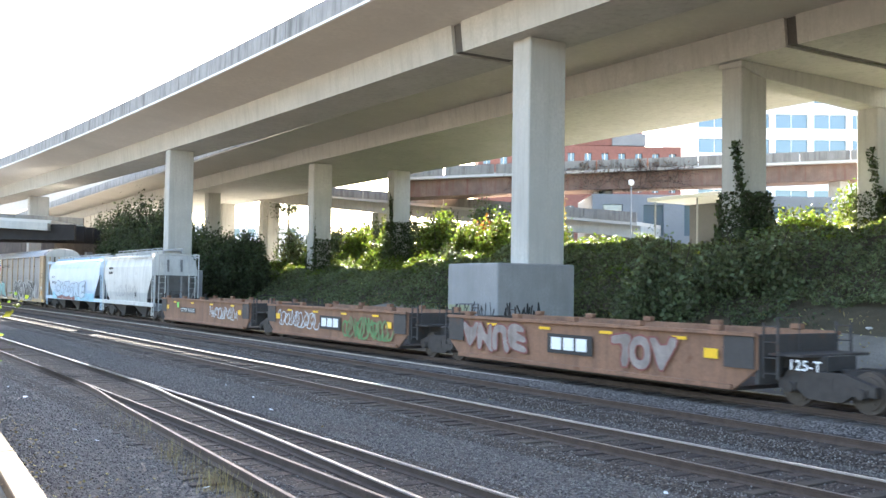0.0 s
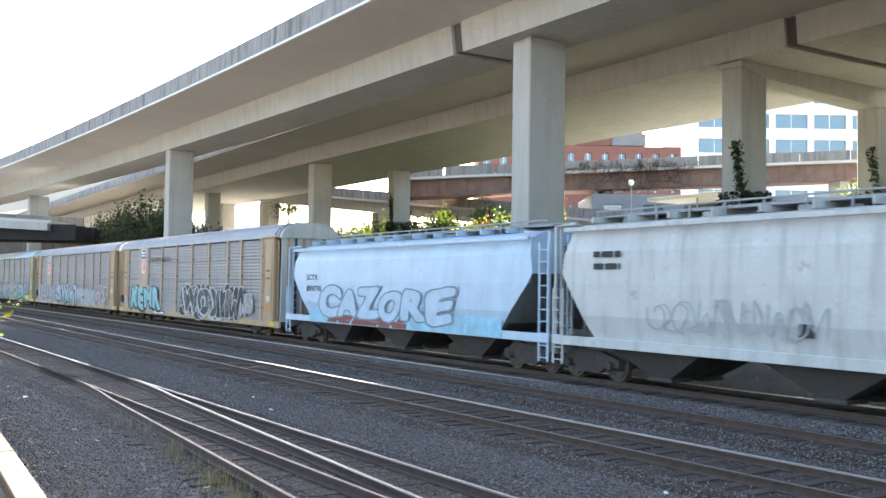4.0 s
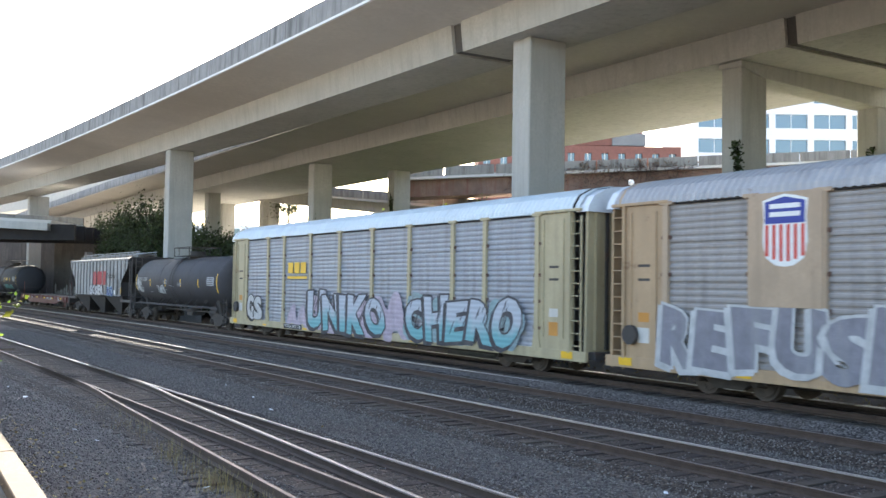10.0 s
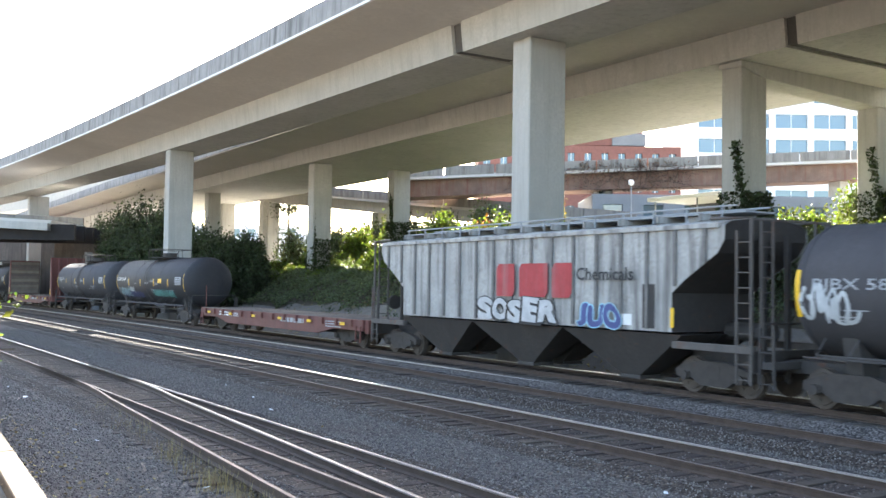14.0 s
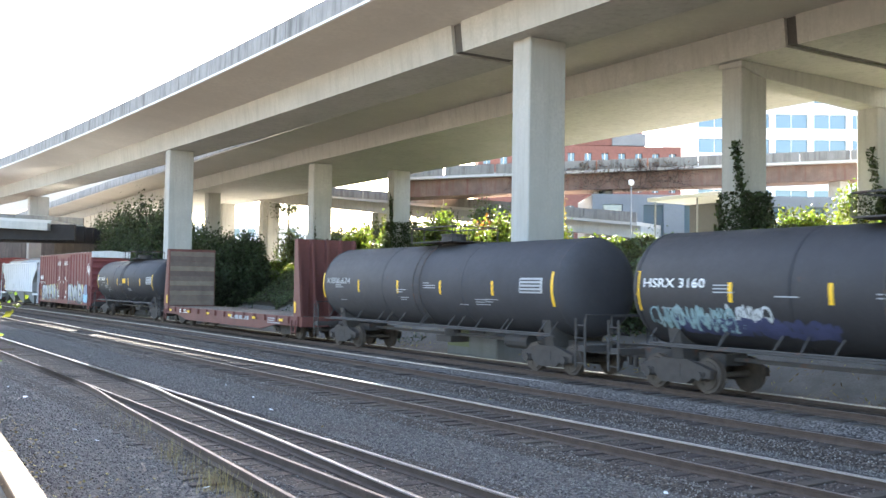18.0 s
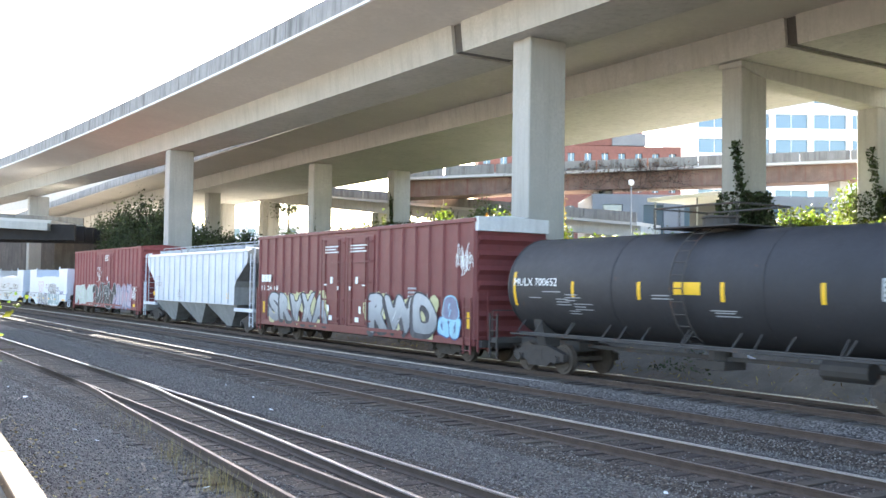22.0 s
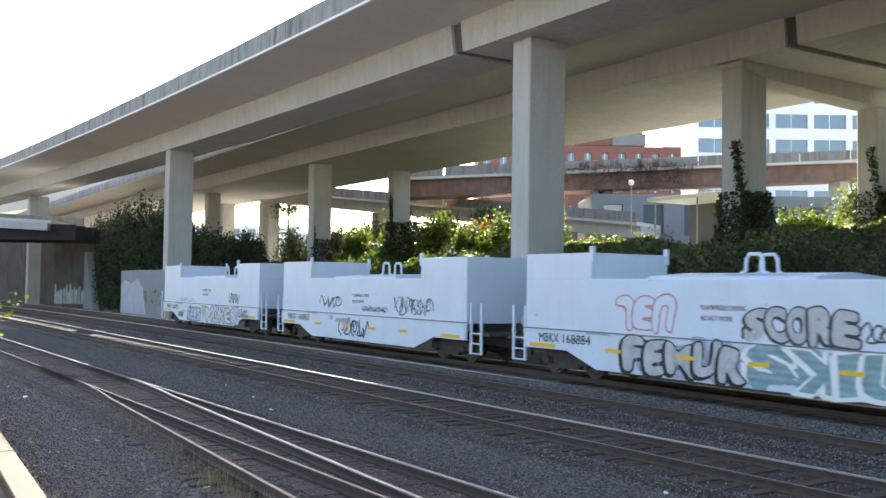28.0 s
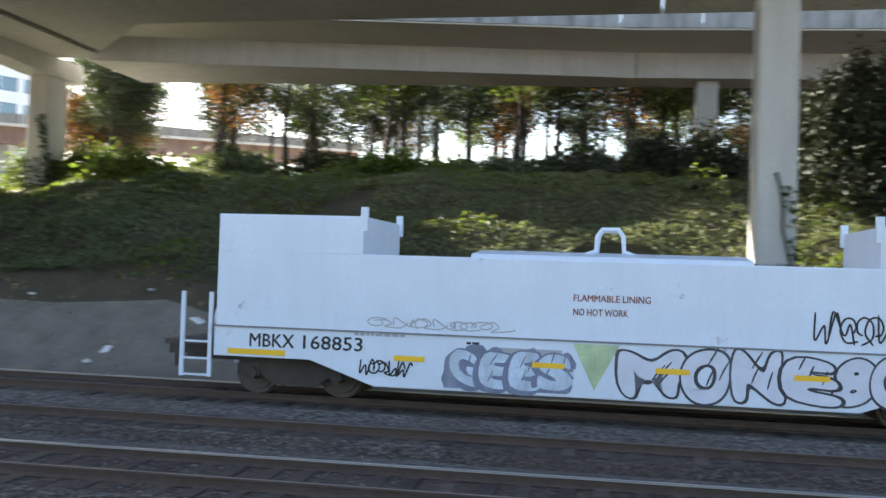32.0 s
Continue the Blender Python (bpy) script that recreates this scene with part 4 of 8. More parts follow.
def vines():
    """Bare brown creeper hanging over the high ramp's beam."""
    b = empty("creeper", "brown half-bare creeper hanging over the ramp bridge beam", "creeper")
    rnd = random.Random(17)
    d = Vector((48.0, 76.7, 0)).normalized()
    n = Vector((d.y, -d.x, 0))
    P, bm = [], bmesh.new()
    for i in range(105):
        f = rnd.uniform(0.13, 0.33)
        o = Vector((-83.0, 45.8, 0)) + d * 90.5 * f + n * 0.12
        z = 13.5 + 4.9 * f + rnd.uniform(-0.3, 0.7)
        ln = rnd.uniform(0.5, 3.0) * (1.0 if f < 0.5 else 0.6)
        pts = [o + Vector((0, 0, z)) + d * (rnd.uniform(-0.3, 0.3) * j) + n * (0.05 if z - ln * j / 5 > 13.1 + 4.9 * f else -0.4) + Vector((0, 0, -ln * j / 5)) for j in range(6)]
        tube(bm, pts, 0.015, 4)
        for q in pts:
            for k in range(2):
                P.append((q.x + rnd.gauss(0, 0.16), q.y + rnd.gauss(0, 0.16), q.z + rnd.gauss(0, 0.16)))
    part("stem", bm, IVYWOOD, b, "tangled bare brown stems")
    ob = new("foliage", leaves("foliage", np.array(P), 0.17, VINELEAF, 0.2))
    ob.parent = b


vines()
for i in range(7):
    x = -104 + i * 6.0
    bush("bush", "shaded green bush below the low ramp", x, 50.0 + (i * 17 % 4), ground_z(x, 51.0) - 0.2, 3.4, 2.0, 4.6 + 0.6 * (i % 3), 2600, (IVYDARK, LEAF, LEAF)[i % 3], 0.3, 140 + i)
for i in range(12):
    x = -23 + i * 4.1
    bush("bush", "undergrowth bush beneath the bank-top trees", x, 41.5 + (i * 37 % 5), ground_z(x, 41.5 + (i * 37 % 5)) - 0.2, 2.6, 2.0, 1.5 + 0.25 * (i % 3), 1900, (BUSHLEAF, LEAF, TREELEAF)[i % 3], 0.26, 60 + i)
for i in range(9):
    x = -22 + i * 5.4
    bush("bush", "tall undergrowth beneath the bank-top trees", x, 51.5 + (i * 29 % 6), 6.9, 3.2, 2.0, 2.4, 2000, (LEAF, TREELEAF)[i % 2], 0.3, 90 + i)


def paper_scrap(x, y, r, seed):
    """A crumpled white wrapper lying on the dirt."""
    rnd = random.Random(seed)
    bm = bmesh.new()
    bmesh.ops.create_icosphere(bm, subdivisions=2, radius=r)
    for v in bm.verts:
        v.co = Vector((v.co.x * rnd.uniform(0.7, 1.5), v.co.y * rnd.uniform(0.6, 1.1), v.co.z * rnd.uniform(0.25, 0.6)))
    g = empty("paper_scrap", "crumpled white wrapper lying on the dirt bank", "litter", m=pose(x, y, ground_z(x, y) + 0.2 * r, 0, 0, 60 * seed))
    part("wrapper", bm, WHITEPAINT, g)


for i, (x, y, r) in enumerate(((-18.5, 27.3, 0.10), (-14.5, 27.4, 0.08), (-14.7, 24.3, 0.13))):
    paper_scrap(x, y, r, i)


# ---- foreground ----
def gravel():
    n = 150000
    x = -3 - 62 * RNG.uniform(0, 1, n) ** 1.15
    y = RNG.uniform(2.5, 16.5, n)
    ok = np.ones(n, bool)
    for fn, half in ((lane_a, 1.35), (lane_b, 1.35), (lane_c, 1.2)):
        ok &= (np.abs(y - np.array([fn(q) for q in x])) > half) | (RNG.uniform(0, 1, n) < 0.12)
    x, y = x[ok], y[ok]
    n = len(x)
    ico = np.array([(1, 0, 0), (-1, 0, 0), (0, 1, 0), (0, -1, 0), (0, 0, 1), (0, 0, -1)], float)
    tri = np.array([(0, 2, 4), (2, 1, 4), (1, 3, 4), (3, 0, 4), (2, 0, 5), (1, 2, 5), (3, 1, 5), (0, 3, 5)])
    s = RNG.uniform(0.012, 0.028, n)
    z = np.full(n, -0.35)
    for fn, zt in ((lane_a, -0.20), (lane_b, -0.25), (lane_c, -0.23)):
        c = np.array([fn(q) for q in x])
        d = np.abs(y - c)
        z = np.maximum(z, np.where(d < 1.55, zt, zt - (d - 1.55) * 0.45))
    jit = RNG.uniform(0.6, 1.3, (n, 6, 1))
    ang = RNG.uniform(0, 6.28, n)
    V = ico[None] * jit
    c, sn = np.cos(ang)[:, None], np.sin(ang)[:, None]
    V = np.stack([V[..., 0] * c - V[..., 1] * sn, V[..., 0] * sn + V[..., 1] * c, V[..., 2] * 0.75], -1)
    V = V * s[:, None, None] + np.stack([x, y, z + s * 0.3], -1)[:, None]
    me = bpy.data.meshes.new("gravel")
    me.vertices.add(6 * n)
    me.vertices.foreach_set("co", V.astype(np.float32).ravel())
    F = (tri[None] + np.arange(n)[:, None, None] * 6).reshape(-1)
    me.loops.add(len(F))
    me.loops.foreach_set("vertex_index", F.astype(np.int32))
    me.polygons.add(8 * n)
    me.polygons.foreach_set("loop_start", np.arange(8 * n, dtype=np.int32) * 3)
    me.update(calc_edges=True)
    me.materials.append(STONE)
    tagged(new("gravel", me), "loose dark grey ballast stones round the tracks", "gravel", kind="stuff")


gravel()


def weeds():
    """Thin dry stalks beside the outer rail, fallen leaves and the timber kerb."""
    bm = bmesh.new()
    rnd = random.Random(4)
    for i in range(95):
        x = rnd.uniform(-24.0, -9.0) if i % 3 else rnd.uniform(-15, -10)
        y = (lane_c(x) if x < -24 else lane_d(x)) - 0.95 - abs(rnd.gauss(0, 0.16))
        for k in range(rnd.randint(6, 14)):
            bx, by, h = x + rnd.gauss(0, 0.12), y + rnd.gauss(0, 0.09), rnd.uniform(0.12, 0.46)
            lx, ly = rnd.gauss(0, 0.09), rnd.gauss(0, 0.05)
            w = rnd.uniform(0.004, 0.009)
            a, b = bm.verts.new((bx - w, by, -0.38)), bm.verts.new((bx + w, by, -0.38))
            c, d = bm.verts.new((bx + lx * 0.4 + w * 0.7, by + ly * 0.4, -0.38 + h * 0.6)), bm.verts.new((bx + lx * 0.4 - w * 0.7, by + ly * 0.4, -0.38 + h * 0.6))
            e = bm.verts.new((bx + lx, by + ly, -0.38 + h))
            bm.faces.new((a, b, c, d))
            bm.faces.new((d, c, e))
    tagged(part("dry_grass", bm, DRYGRASS), "thin dry straw-coloured stalks beside the rails", "grass", kind="stuff")
    P = [(RNG.uniform(-24, -11), 2.5 + abs(RNG.normal()) * 0.7, -0.32 + RNG.uniform(0, 0.03)) for i in range(250)]
    P += [(RNG.uniform(-24, -11), RNG.uniform(0.5, 2.2), -0.2 + RNG.uniform(0, 0.1)) for i in range(900)]
    P += [(RNG.uniform(-30, -6), RNG.uniform(3, 16), -0.3) for i in range(60)]
    tagged(new("fallen_leaves", leaves("fallen_leaves", np.array(P), 0.07, DRYGRASS, 1.5, 0.7)), "dry fallen leaves scattered on the gravel", "leaves", kind="stuff")
    t = empty("timber_kerb", "sun-bleached timber kerb lying beside the yard", "timber")
    for a, b in (((-23.5, 2.53), (-17.4, 2.31)), ((-17.36, 2.308), (-11.2, 2.08))):
        d = Vector((b[0] - a[0], b[1] - a[1], 0)).normalized()
        n = Vector((-d.y, d.x, 0)) * 0.19
        bm = bmesh.new()
        A, B = Vector((*a, 0)), Vector((*b, 0))
        prism(bm, [tuple(q[:2]) for q in (A - n, B - n, B + n, A + n)], -0.45, -0.06, "z")
        part("timber", bm, TIMBER, t, bev=0.015)
    rnd = random.Random(9)
    for i in range(26):
        x, y = rnd.uniform(-30, -8), rnd.uniform(3.4, 11.5)
        bm = bmesh.new()
        w, h = rnd.uniform(0.03, 0.09), rnd.uniform(0.02, 0.05)
        prism(bm, [(-w, -h), (w * 0.7, -h * 1.2), (w, h * 0.6), (-w * 0.3, h)], 0, 0.012, "z")
        ob = part("litter", bm, LITTER)
        ob.matrix_basis = pose(x, y, -0.27, rnd.uniform(-20, 20), rnd.uniform(-20, 20), rnd.uniform(0, 360))
        tagged(ob, "scrap of white litter lying on the ballast", "litter", "litter on the ballast")
    for x, y, z in ((-21.5, 25.4, 0.9), (-14.5, 25.0, 0.7), (-12.5, 26.5, 1.3), (-16.8, 22.0, -0.2)):
        bm = bmesh.new()
        prism(bm, [(-0.22, -0.1), (0.2, -0.14), (0.26, 0.1), (-0.1, 0.14)], 0, 0.08, "z")
        ob = part("litter", bm, LITTER, bev=0.02)
        ob.matrix_basis = pose(x, y, ground_z(x, y) + 0.05, 12, 20, x * 30)
        tagged(ob, "scrap of pale litter on the dirt bank", "litter", "litter on the bank")


weeds()


def near_twig():
    """Leafy twig that reaches into the view beside the camera."""
    b = empty("leafy_branch", "leafy green branch tip reaching in beside the camera", "branch")
    for k, (c, z0) in enumerate((((-6.54, 0.945), 2.63), ((-6.57, 0.90), 2.34))):
        bm = bmesh.new()
        tube(bm, [(c[0] - 0.35, c[1] - 0.28, z0 - 0.1), (c[0] - 0.12, c[1] - 0.08, z0 - 0.01), (c[0] + 0.03, c[1] + 0.02, z0)], 0.006, 5)
        part("twig", bm, BARK, b)
        P = np.array([(c[0] + RNG.uniform(-0.35, 0.06), c[1] + RNG.uniform(-0.22, 0.04), z0 + RNG.normal() * 0.05) for i in range(20)])
        ob = new("foliage", leaves("foliage", P, 0.065, BUSHLEAF, 0.3, 0.5))
        ob.parent = b


near_twig()


# ---- graffiti on the concrete ----
def wall_tags():
    for ob in [o for o in scene.objects if o.name.startswith("plinth_block")]:
        near = ob.name == "plinth_block"
        x0, x1, y = (-34.4, -30.76, 21.7) if near else (-79.6, -71.75, 20.7)
        for i, (a, b, z0, z1, fill) in enumerate(((x0 + 0.1, x0 + 1.7, 0.9, 2.1, LIMEWALL), (x0 + 1.9, x1 - 0.2, 0.9, 2.2, None))):
            graffiti_wall(ob, a, b, z0, z1, 4, fill, BLACKWALL, 300 + i + near, y - 0.006)
        if not near:
            bm = bmesh.new()
            prism(bm, [(-86.5, 0.1), (-86.5, 2.4), (-85.2, 2.9), (-83.0, 2.6), (-81.0, 3.0), (-79.4, 2.2), (-78.2, 0.1)], y - 0.012, y - 0.004, "y")
            part("sprayed_patch", bm, PALEPATCH, ob, "pale blue-white painted-over patch")
        graffiti_side(ob, x1, y + 0.2, y + 2.2, 0.3 if not near else 1.0, 2.2, 400 + near)


BLACKWALL = material("black_spray_on_wall", (0.03, 0.03, 0.03), 0.7, bump=0)
PALEPATCH = material("pale_paint_patch", (0.42, 0.43, 0.46), 0.8, var=0.15, scale=1.2, bump=0)
LIMEWALL = material("washed_green_spray_on_wall", (0.25, 0.27, 0.16), 0.8, bump=0)


def graffiti_wall(ob, x0, x1, z0, z1, n, fill, line, seed, y):
    rnd = random.Random(seed)
    bm = bmesh.new()
    k = 0
    cw = (x1 - x0) / n
    for i in range(n):
        px, pz = x0 + cw * i, rnd.uniform(z0, z1)
        pts = []
        for j in range(7):
            pts.append((px + cw * rnd.uniform(0, 1.1), z0 + (z1 - z0) * rnd.uniform(0, 1)))
        for a, b in zip(pts[:-1], pts[1:]):
            d = Vector((b[0] - a[0], b[1] - a[1]))
            nn = Vector((-d.y, d.x)).normalized() * 0.025
            yy = y - 0.0004 * k
            k += 1
            bm.faces.new([bm.verts.new((q.x, yy, q.y)) for q in (Vector(a) + nn, Vector(a) - nn, Vector(b) - nn, Vector(b) + nn)])
    g = part("graffiti", bm, line, ob, "black sprayed scrawl on concrete")
    if fill:
        bm = bmesh.new()
        box(bm, x0, x1, y + 0.001, y + 0.004, z0 - 0.6, z1 - 0.1)
        part("sprayed_patch", bm, fill, g)


def graffiti_side(ob, x, y0, y1, z0, z1, seed):
    rnd = random.Random(seed)
    bm = bmesh.new()
    k = 0
    n = 9
    cw = (y1 - y0) / n
    for i in range(n):
        pts = [(y0 + cw * (i + rnd.uniform(0, 1.2)), z0 + (z1 - z0) * rnd.uniform(0, 1)) for j in range(5)]
        for a, b in zip(pts[:-1], pts[1:]):
            d = Vector((b[0] - a[0], b[1] - a[1]))
            nn = Vector((-d.y, d.x)).normalized() * 0.035
            xx = x + 0.006 + 0.0004 * k
            k += 1
            bm.faces.new([bm.verts.new((xx, q.x, q.y)) for q in (Vector(a) + nn, Vector(a) - nn, Vector(b) - nn, Vector(b) + nn)])
    part("graffiti", bm, BLACKWALL, ob, "black sprayed scrawl on concrete")


def wall_drips():
    """Pale sprayed band and drips along the abutment's foot."""
    ob = [o for o in scene.objects if o.name == "overpass_abutment"][0]
    rnd = random.Random(8)
    d, n = Vector((3.0, 5.0, 0)).normalized(), Vector((5.0, -3.0, 0)).normalized()
    bm = bmesh.new()
    x = 0.2
    while x < 5.6:
        w = rnd.uniform(0.12, 0.4)
        o = Vector((-116.6, 20.3, 0)) + d * x + n * 0.012
        z1 = 1.6 + rnd.uniform(0.0, 0.9)
        bm.faces.new([bm.verts.new(q) for q in (o + Vector((0, 0, 0.1)), o + d * w + Vector((0, 0, 0.1)), o + d * w + Vector((0, 0, z1 - 0.2)), o + d * w * 0.5 + Vector((0, 0, z1)), o + Vector((0, 0, z1 - 0.3)))])
        x += w + rnd.uniform(0.0, 0.08)
    part("sprayed_band", bm, PALEWASH, ob, "washed pale grey sprayed band")


PALEWASH = material("pale_wash_on_wall", (0.52, 0.52, 0.48), 0.85, var=0.25, scale=2, bump=0, streak=(0.2, 0.2, 0.18), streak_amt=0.6)
wall_drips()
# ================= the train =================
def run(t):
    return 13.289 * (t - 16) - 0.00282 * (t - 16) ** 2


def on_track(s):
    k = -4.196e-4
    return pose(math.sin(k * s) / k, 19.51 + (1 - math.cos(k * s)) / k, 0, 0, 0, math.degrees(k * s))


CARS, WHEELS = [], []


def paint(name, rgb, rust=0.12, streak=0.4, rough=0.5, var=0.12, dirt=None):
    dirt = dirt or tuple(0.35 * c + 0.02 for c in rgb)
    return material(name, rgb, rough, var=var, scale=0.9, bump=0.08, bscale=12, streak=dirt, streak_amt=streak, rust=rust)


WELLBROWN = paint("faded_orange_brown_paint", (0.24, 0.125, 0.075), 0.25, 0.55, 0.75, 0.25)
DARKSTEEL = paint("grimy_dark_steel", (0.062, 0.055, 0.051), 0.3, 0.4, 0.75, 0.25)
TRUCKSTEEL = material("oily_cast_steel", (0.060, 0.050, 0.044), 0.8, var=0.3, scale=4, bump=0.4, bscale=25, rust=0.3)
WHEELSTEEL = material("worn_wheel_steel", (0.10, 0.08, 0.066), 0.7, metal=0.3, var=0.3, scale=5, bump=0.2)
YELLOW = material("reflective_yellow", (0.80, 0.47, 0.02), 0.5, var=0.1, scale=4, bump=0)
WHITEMARK = material("white_lettering", (0.78, 0.78, 0.76), 0.6, var=0.1, scale=5, bump=0)
BLACKMARK = material("black_lettering", (0.02, 0.02, 0.022), 0.6, var=0.1, scale=5, bump=0)
GREYMARK = material("grey_lettering", (0.35, 0.36, 0.37), 0.6, var=0.1, scale=5, bump=0)
REDMARK = material("red_lettering", (0.60, 0.07, 0.05), 0.6, var=0.15, scale=5, bump=0)
SKYBLUE = material("sky_blue_spray", (0.30, 0.58, 0.72), 0.6, var=0.3, scale=2.6, bump=0, streak=(0.28, 0.29, 0.30), streak_amt=0.5)
SILVER = material("silver_spray", (0.50, 0.52, 0.53), 0.5, var=0.3, scale=2.6, bump=0, streak=(0.28, 0.29, 0.30), streak_amt=0.5)
PURPLE = material("purple_grey_spray", (0.20, 0.21, 0.31), 0.6, var=0.3, scale=2.6, bump=0, streak=(0.28, 0.29, 0.30), streak_amt=0.5)
PINK = material("pink_spray", (0.55, 0.32, 0.36), 0.6, var=0.3, scale=2.6, bump=0, streak=(0.28, 0.29, 0.30), streak_amt=0.5)
LIME = material("pale_green_spray", (0.42, 0.52, 0.30), 0.6, var=0.3, scale=2.6, bump=0, streak=(0.28, 0.29, 0.30), streak_amt=0.5)
NAVY = material("navy_spray", (0.06, 0.08, 0.22), 0.6, var=0.2, scale=2, bump=0)
PALEBLUE = material("pale_blue_spray", (0.50, 0.58, 0.68), 0.6, var=0.3, scale=2.6, bump=0, streak=(0.28, 0.29, 0.30), streak_amt=0.5)
TEALPALE = material("pale_teal_spray", (0.22, 0.52, 0.54), 0.6, var=0.3, scale=2.6, bump=0, streak=(0.28, 0.29, 0.30), streak_amt=0.5)
TEALGREY = material("grey_teal_spray", (0.24, 0.36, 0.38), 0.6, var=0.3, scale=2.6, bump=0, streak=(0.28, 0.29, 0.30), streak_amt=0.5)
PINKPALE = material("pale_lilac_spray", (0.46, 0.38, 0.45), 0.6, var=0.3, scale=2.6, bump=0, streak=(0.28, 0.29, 0.30), streak_amt=0.5)
SILVERW = material("chalky_white_spray", (0.50, 0.50, 0.50), 0.6, var=0.28, scale=3, bump=0, streak=(0.3, 0.3, 0.3), streak_amt=0.5)
def two_tone(name, top, low, z, soft):
    """A sprayed fade from one colour to another across a height."""
    m = bpy.data.materials.new(name)
    m.use_nodes = True
    nt = m.node_tree
    nodes, links = nt.nodes, nt.links
    b = nodes["Principled BSDF"]
    b.inputs["Roughness"].default_value = 0.65
    tc, sp = nodes.new("ShaderNodeTexCoord"), nodes.new("ShaderNodeSeparateXYZ")
    links.new(tc.outputs["Object"], sp.inputs[0])
    n = nodes.new("ShaderNodeTexNoise")
    n.inputs["Scale"].default_value, n.inputs["Detail"].default_value = 2.2, 5.0
    links.new(tc.outputs["Object"], n.inputs["Vector"])
    ad = nodes.new("ShaderNodeMath")
    ad.operation = "ADD"
    links.new(sp.outputs[2], ad.inputs[0])
    links.new(n.outputs["Fac"], ad.inputs[1])
    mr = nodes.new("ShaderNodeMapRange")
    mr.inputs["From Min"].default_value, mr.inputs["From Max"].default_value = z + 0.5 - soft, z + 0.5 + soft
    links.new(ad.outputs[0], mr.inputs["Value"])
    mx = nodes.new("ShaderNodeMix")
    mx.data_type = "RGBA"
    mx.inputs["A"].default_value, mx.inputs["B"].default_value = (*low, 1), (*top, 1)
    links.new(mr.outputs[0], mx.inputs["Factor"])
    links.new(mx.outputs["Result"], b.inputs["Base Color"])
    return m


TWOTONE = two_tone("white_to_teal_spray", (0.42, 0.45, 0.50), (0.15, 0.37, 0.40), 1.45, 0.3)
CHROME = two_tone("silver_to_grey_spray", (0.40, 0.41, 0.42), (0.20, 0.21, 0.22), 1.6, 0.5)


def ribbed(m):
    """Gives a spray the relief of the corrugated sheets that it lies on."""
    nt = m.node_tree
    tc, w = nt.nodes.new("ShaderNodeTexCoord"), nt.nodes.new("ShaderNodeTexWave")
    w.bands_direction = "Z"
    w.inputs["Scale"].default_value, w.inputs["Distortion"].default_value = 0.314 / 0.168, 0.0
    bp = nt.nodes.new("ShaderNodeBump")
    bp.inputs["Strength"].default_value, bp.inputs["Distance"].default_value = 0.4, 0.02
    nt.links.new(tc.outputs["Object"], w.inputs["Vector"])
    nt.links.new(w.outputs["Fac"], bp.inputs["Height"])
    nt.links.new(bp.outputs[0], nt.nodes["Principled BSDF"].inputs["Normal"])


for spray in (TWOTONE, TEALPALE, TEALGREY, PINKPALE):
    ribbed(spray)
SIGNRED = material("faded_red_sign_paint", (0.40, 0.045, 0.05), 0.65, var=0.2, scale=3, bump=0, streak=(0.28, 0.2, 0.19), streak_amt=0.5)
GRIMESILVER = material("grimy_silver_spray", (0.27, 0.225, 0.20), 0.7, var=0.35, scale=3, bump=0, streak=(0.14, 0.10, 0.08), streak_amt=0.6)
NAVYSPRAY = material("faded_violet_blue_spray", (0.05, 0.056, 0.12), 0.7, var=0.3, scale=2.5, bump=0, streak=(0.05, 0.05, 0.06), streak_amt=0.6)
MAROON = material("maroon_spray", (0.22, 0.07, 0.06), 0.6, var=0.2, scale=2, bump=0)


SILVERGREY = material("thin_grey_spray", (0.36, 0.37, 0.375), 0.6, var=0.3, scale=2.2, bump=0, streak=(0.28, 0.28, 0.28), streak_amt=0.6)
VIOLETGREY = material("violet_grey_spray", (0.22, 0.215, 0.25), 0.6, var=0.3, scale=2.2, bump=0, streak=(0.3, 0.3, 0.3), streak_amt=0.5)
MAROONGREY = material("dull_maroon_spray", (0.25, 0.15, 0.14), 0.6, var=0.3, scale=2.2, bump=0, streak=(0.28, 0.26, 0.26), streak_amt=0.6)
INKBLACK = material("worn_black_spray", (0.045, 0.045, 0.055), 0.6, var=0.4, scale=3, bump=0, streak=(0.13, 0.13, 0.14), streak_amt=0.5)
PALEYELLOW = material("pale_yellow_spray", (0.52, 0.50, 0.27), 0.6, var=0.25, scale=2.5, bump=0, streak=(0.35, 0.25, 0.2), streak_amt=0.4)


PALEMINT = material("pale_mint_spray", (0.45, 0.52, 0.46), 0.6, var=0.25, scale=2.2, bump=0, streak=(0.36, 0.22, 0.2), streak_amt=0.4)


SLATE = material("slate_blue_spray", (0.17, 0.19, 0.27), 0.6, var=0.3, scale=3, bump=0, streak=(0.35, 0.38, 0.45), streak_amt=0.4)
LILACWHITE = material("lilac_white_spray", (0.58, 0.59, 0.66), 0.55, var=0.12, scale=2.5, bump=0)
FADEDRED = material("faded_red_spray", (0.58, 0.20, 0.22), 0.6, var=0.25, scale=3, bump=0)
PALEPURPLE = material("pale_purple_spray", (0.36, 0.36, 0.50), 0.6, var=0.25, scale=2.2, bump=0, streak=(0.5, 0.52, 0.58), streak_amt=0.5)


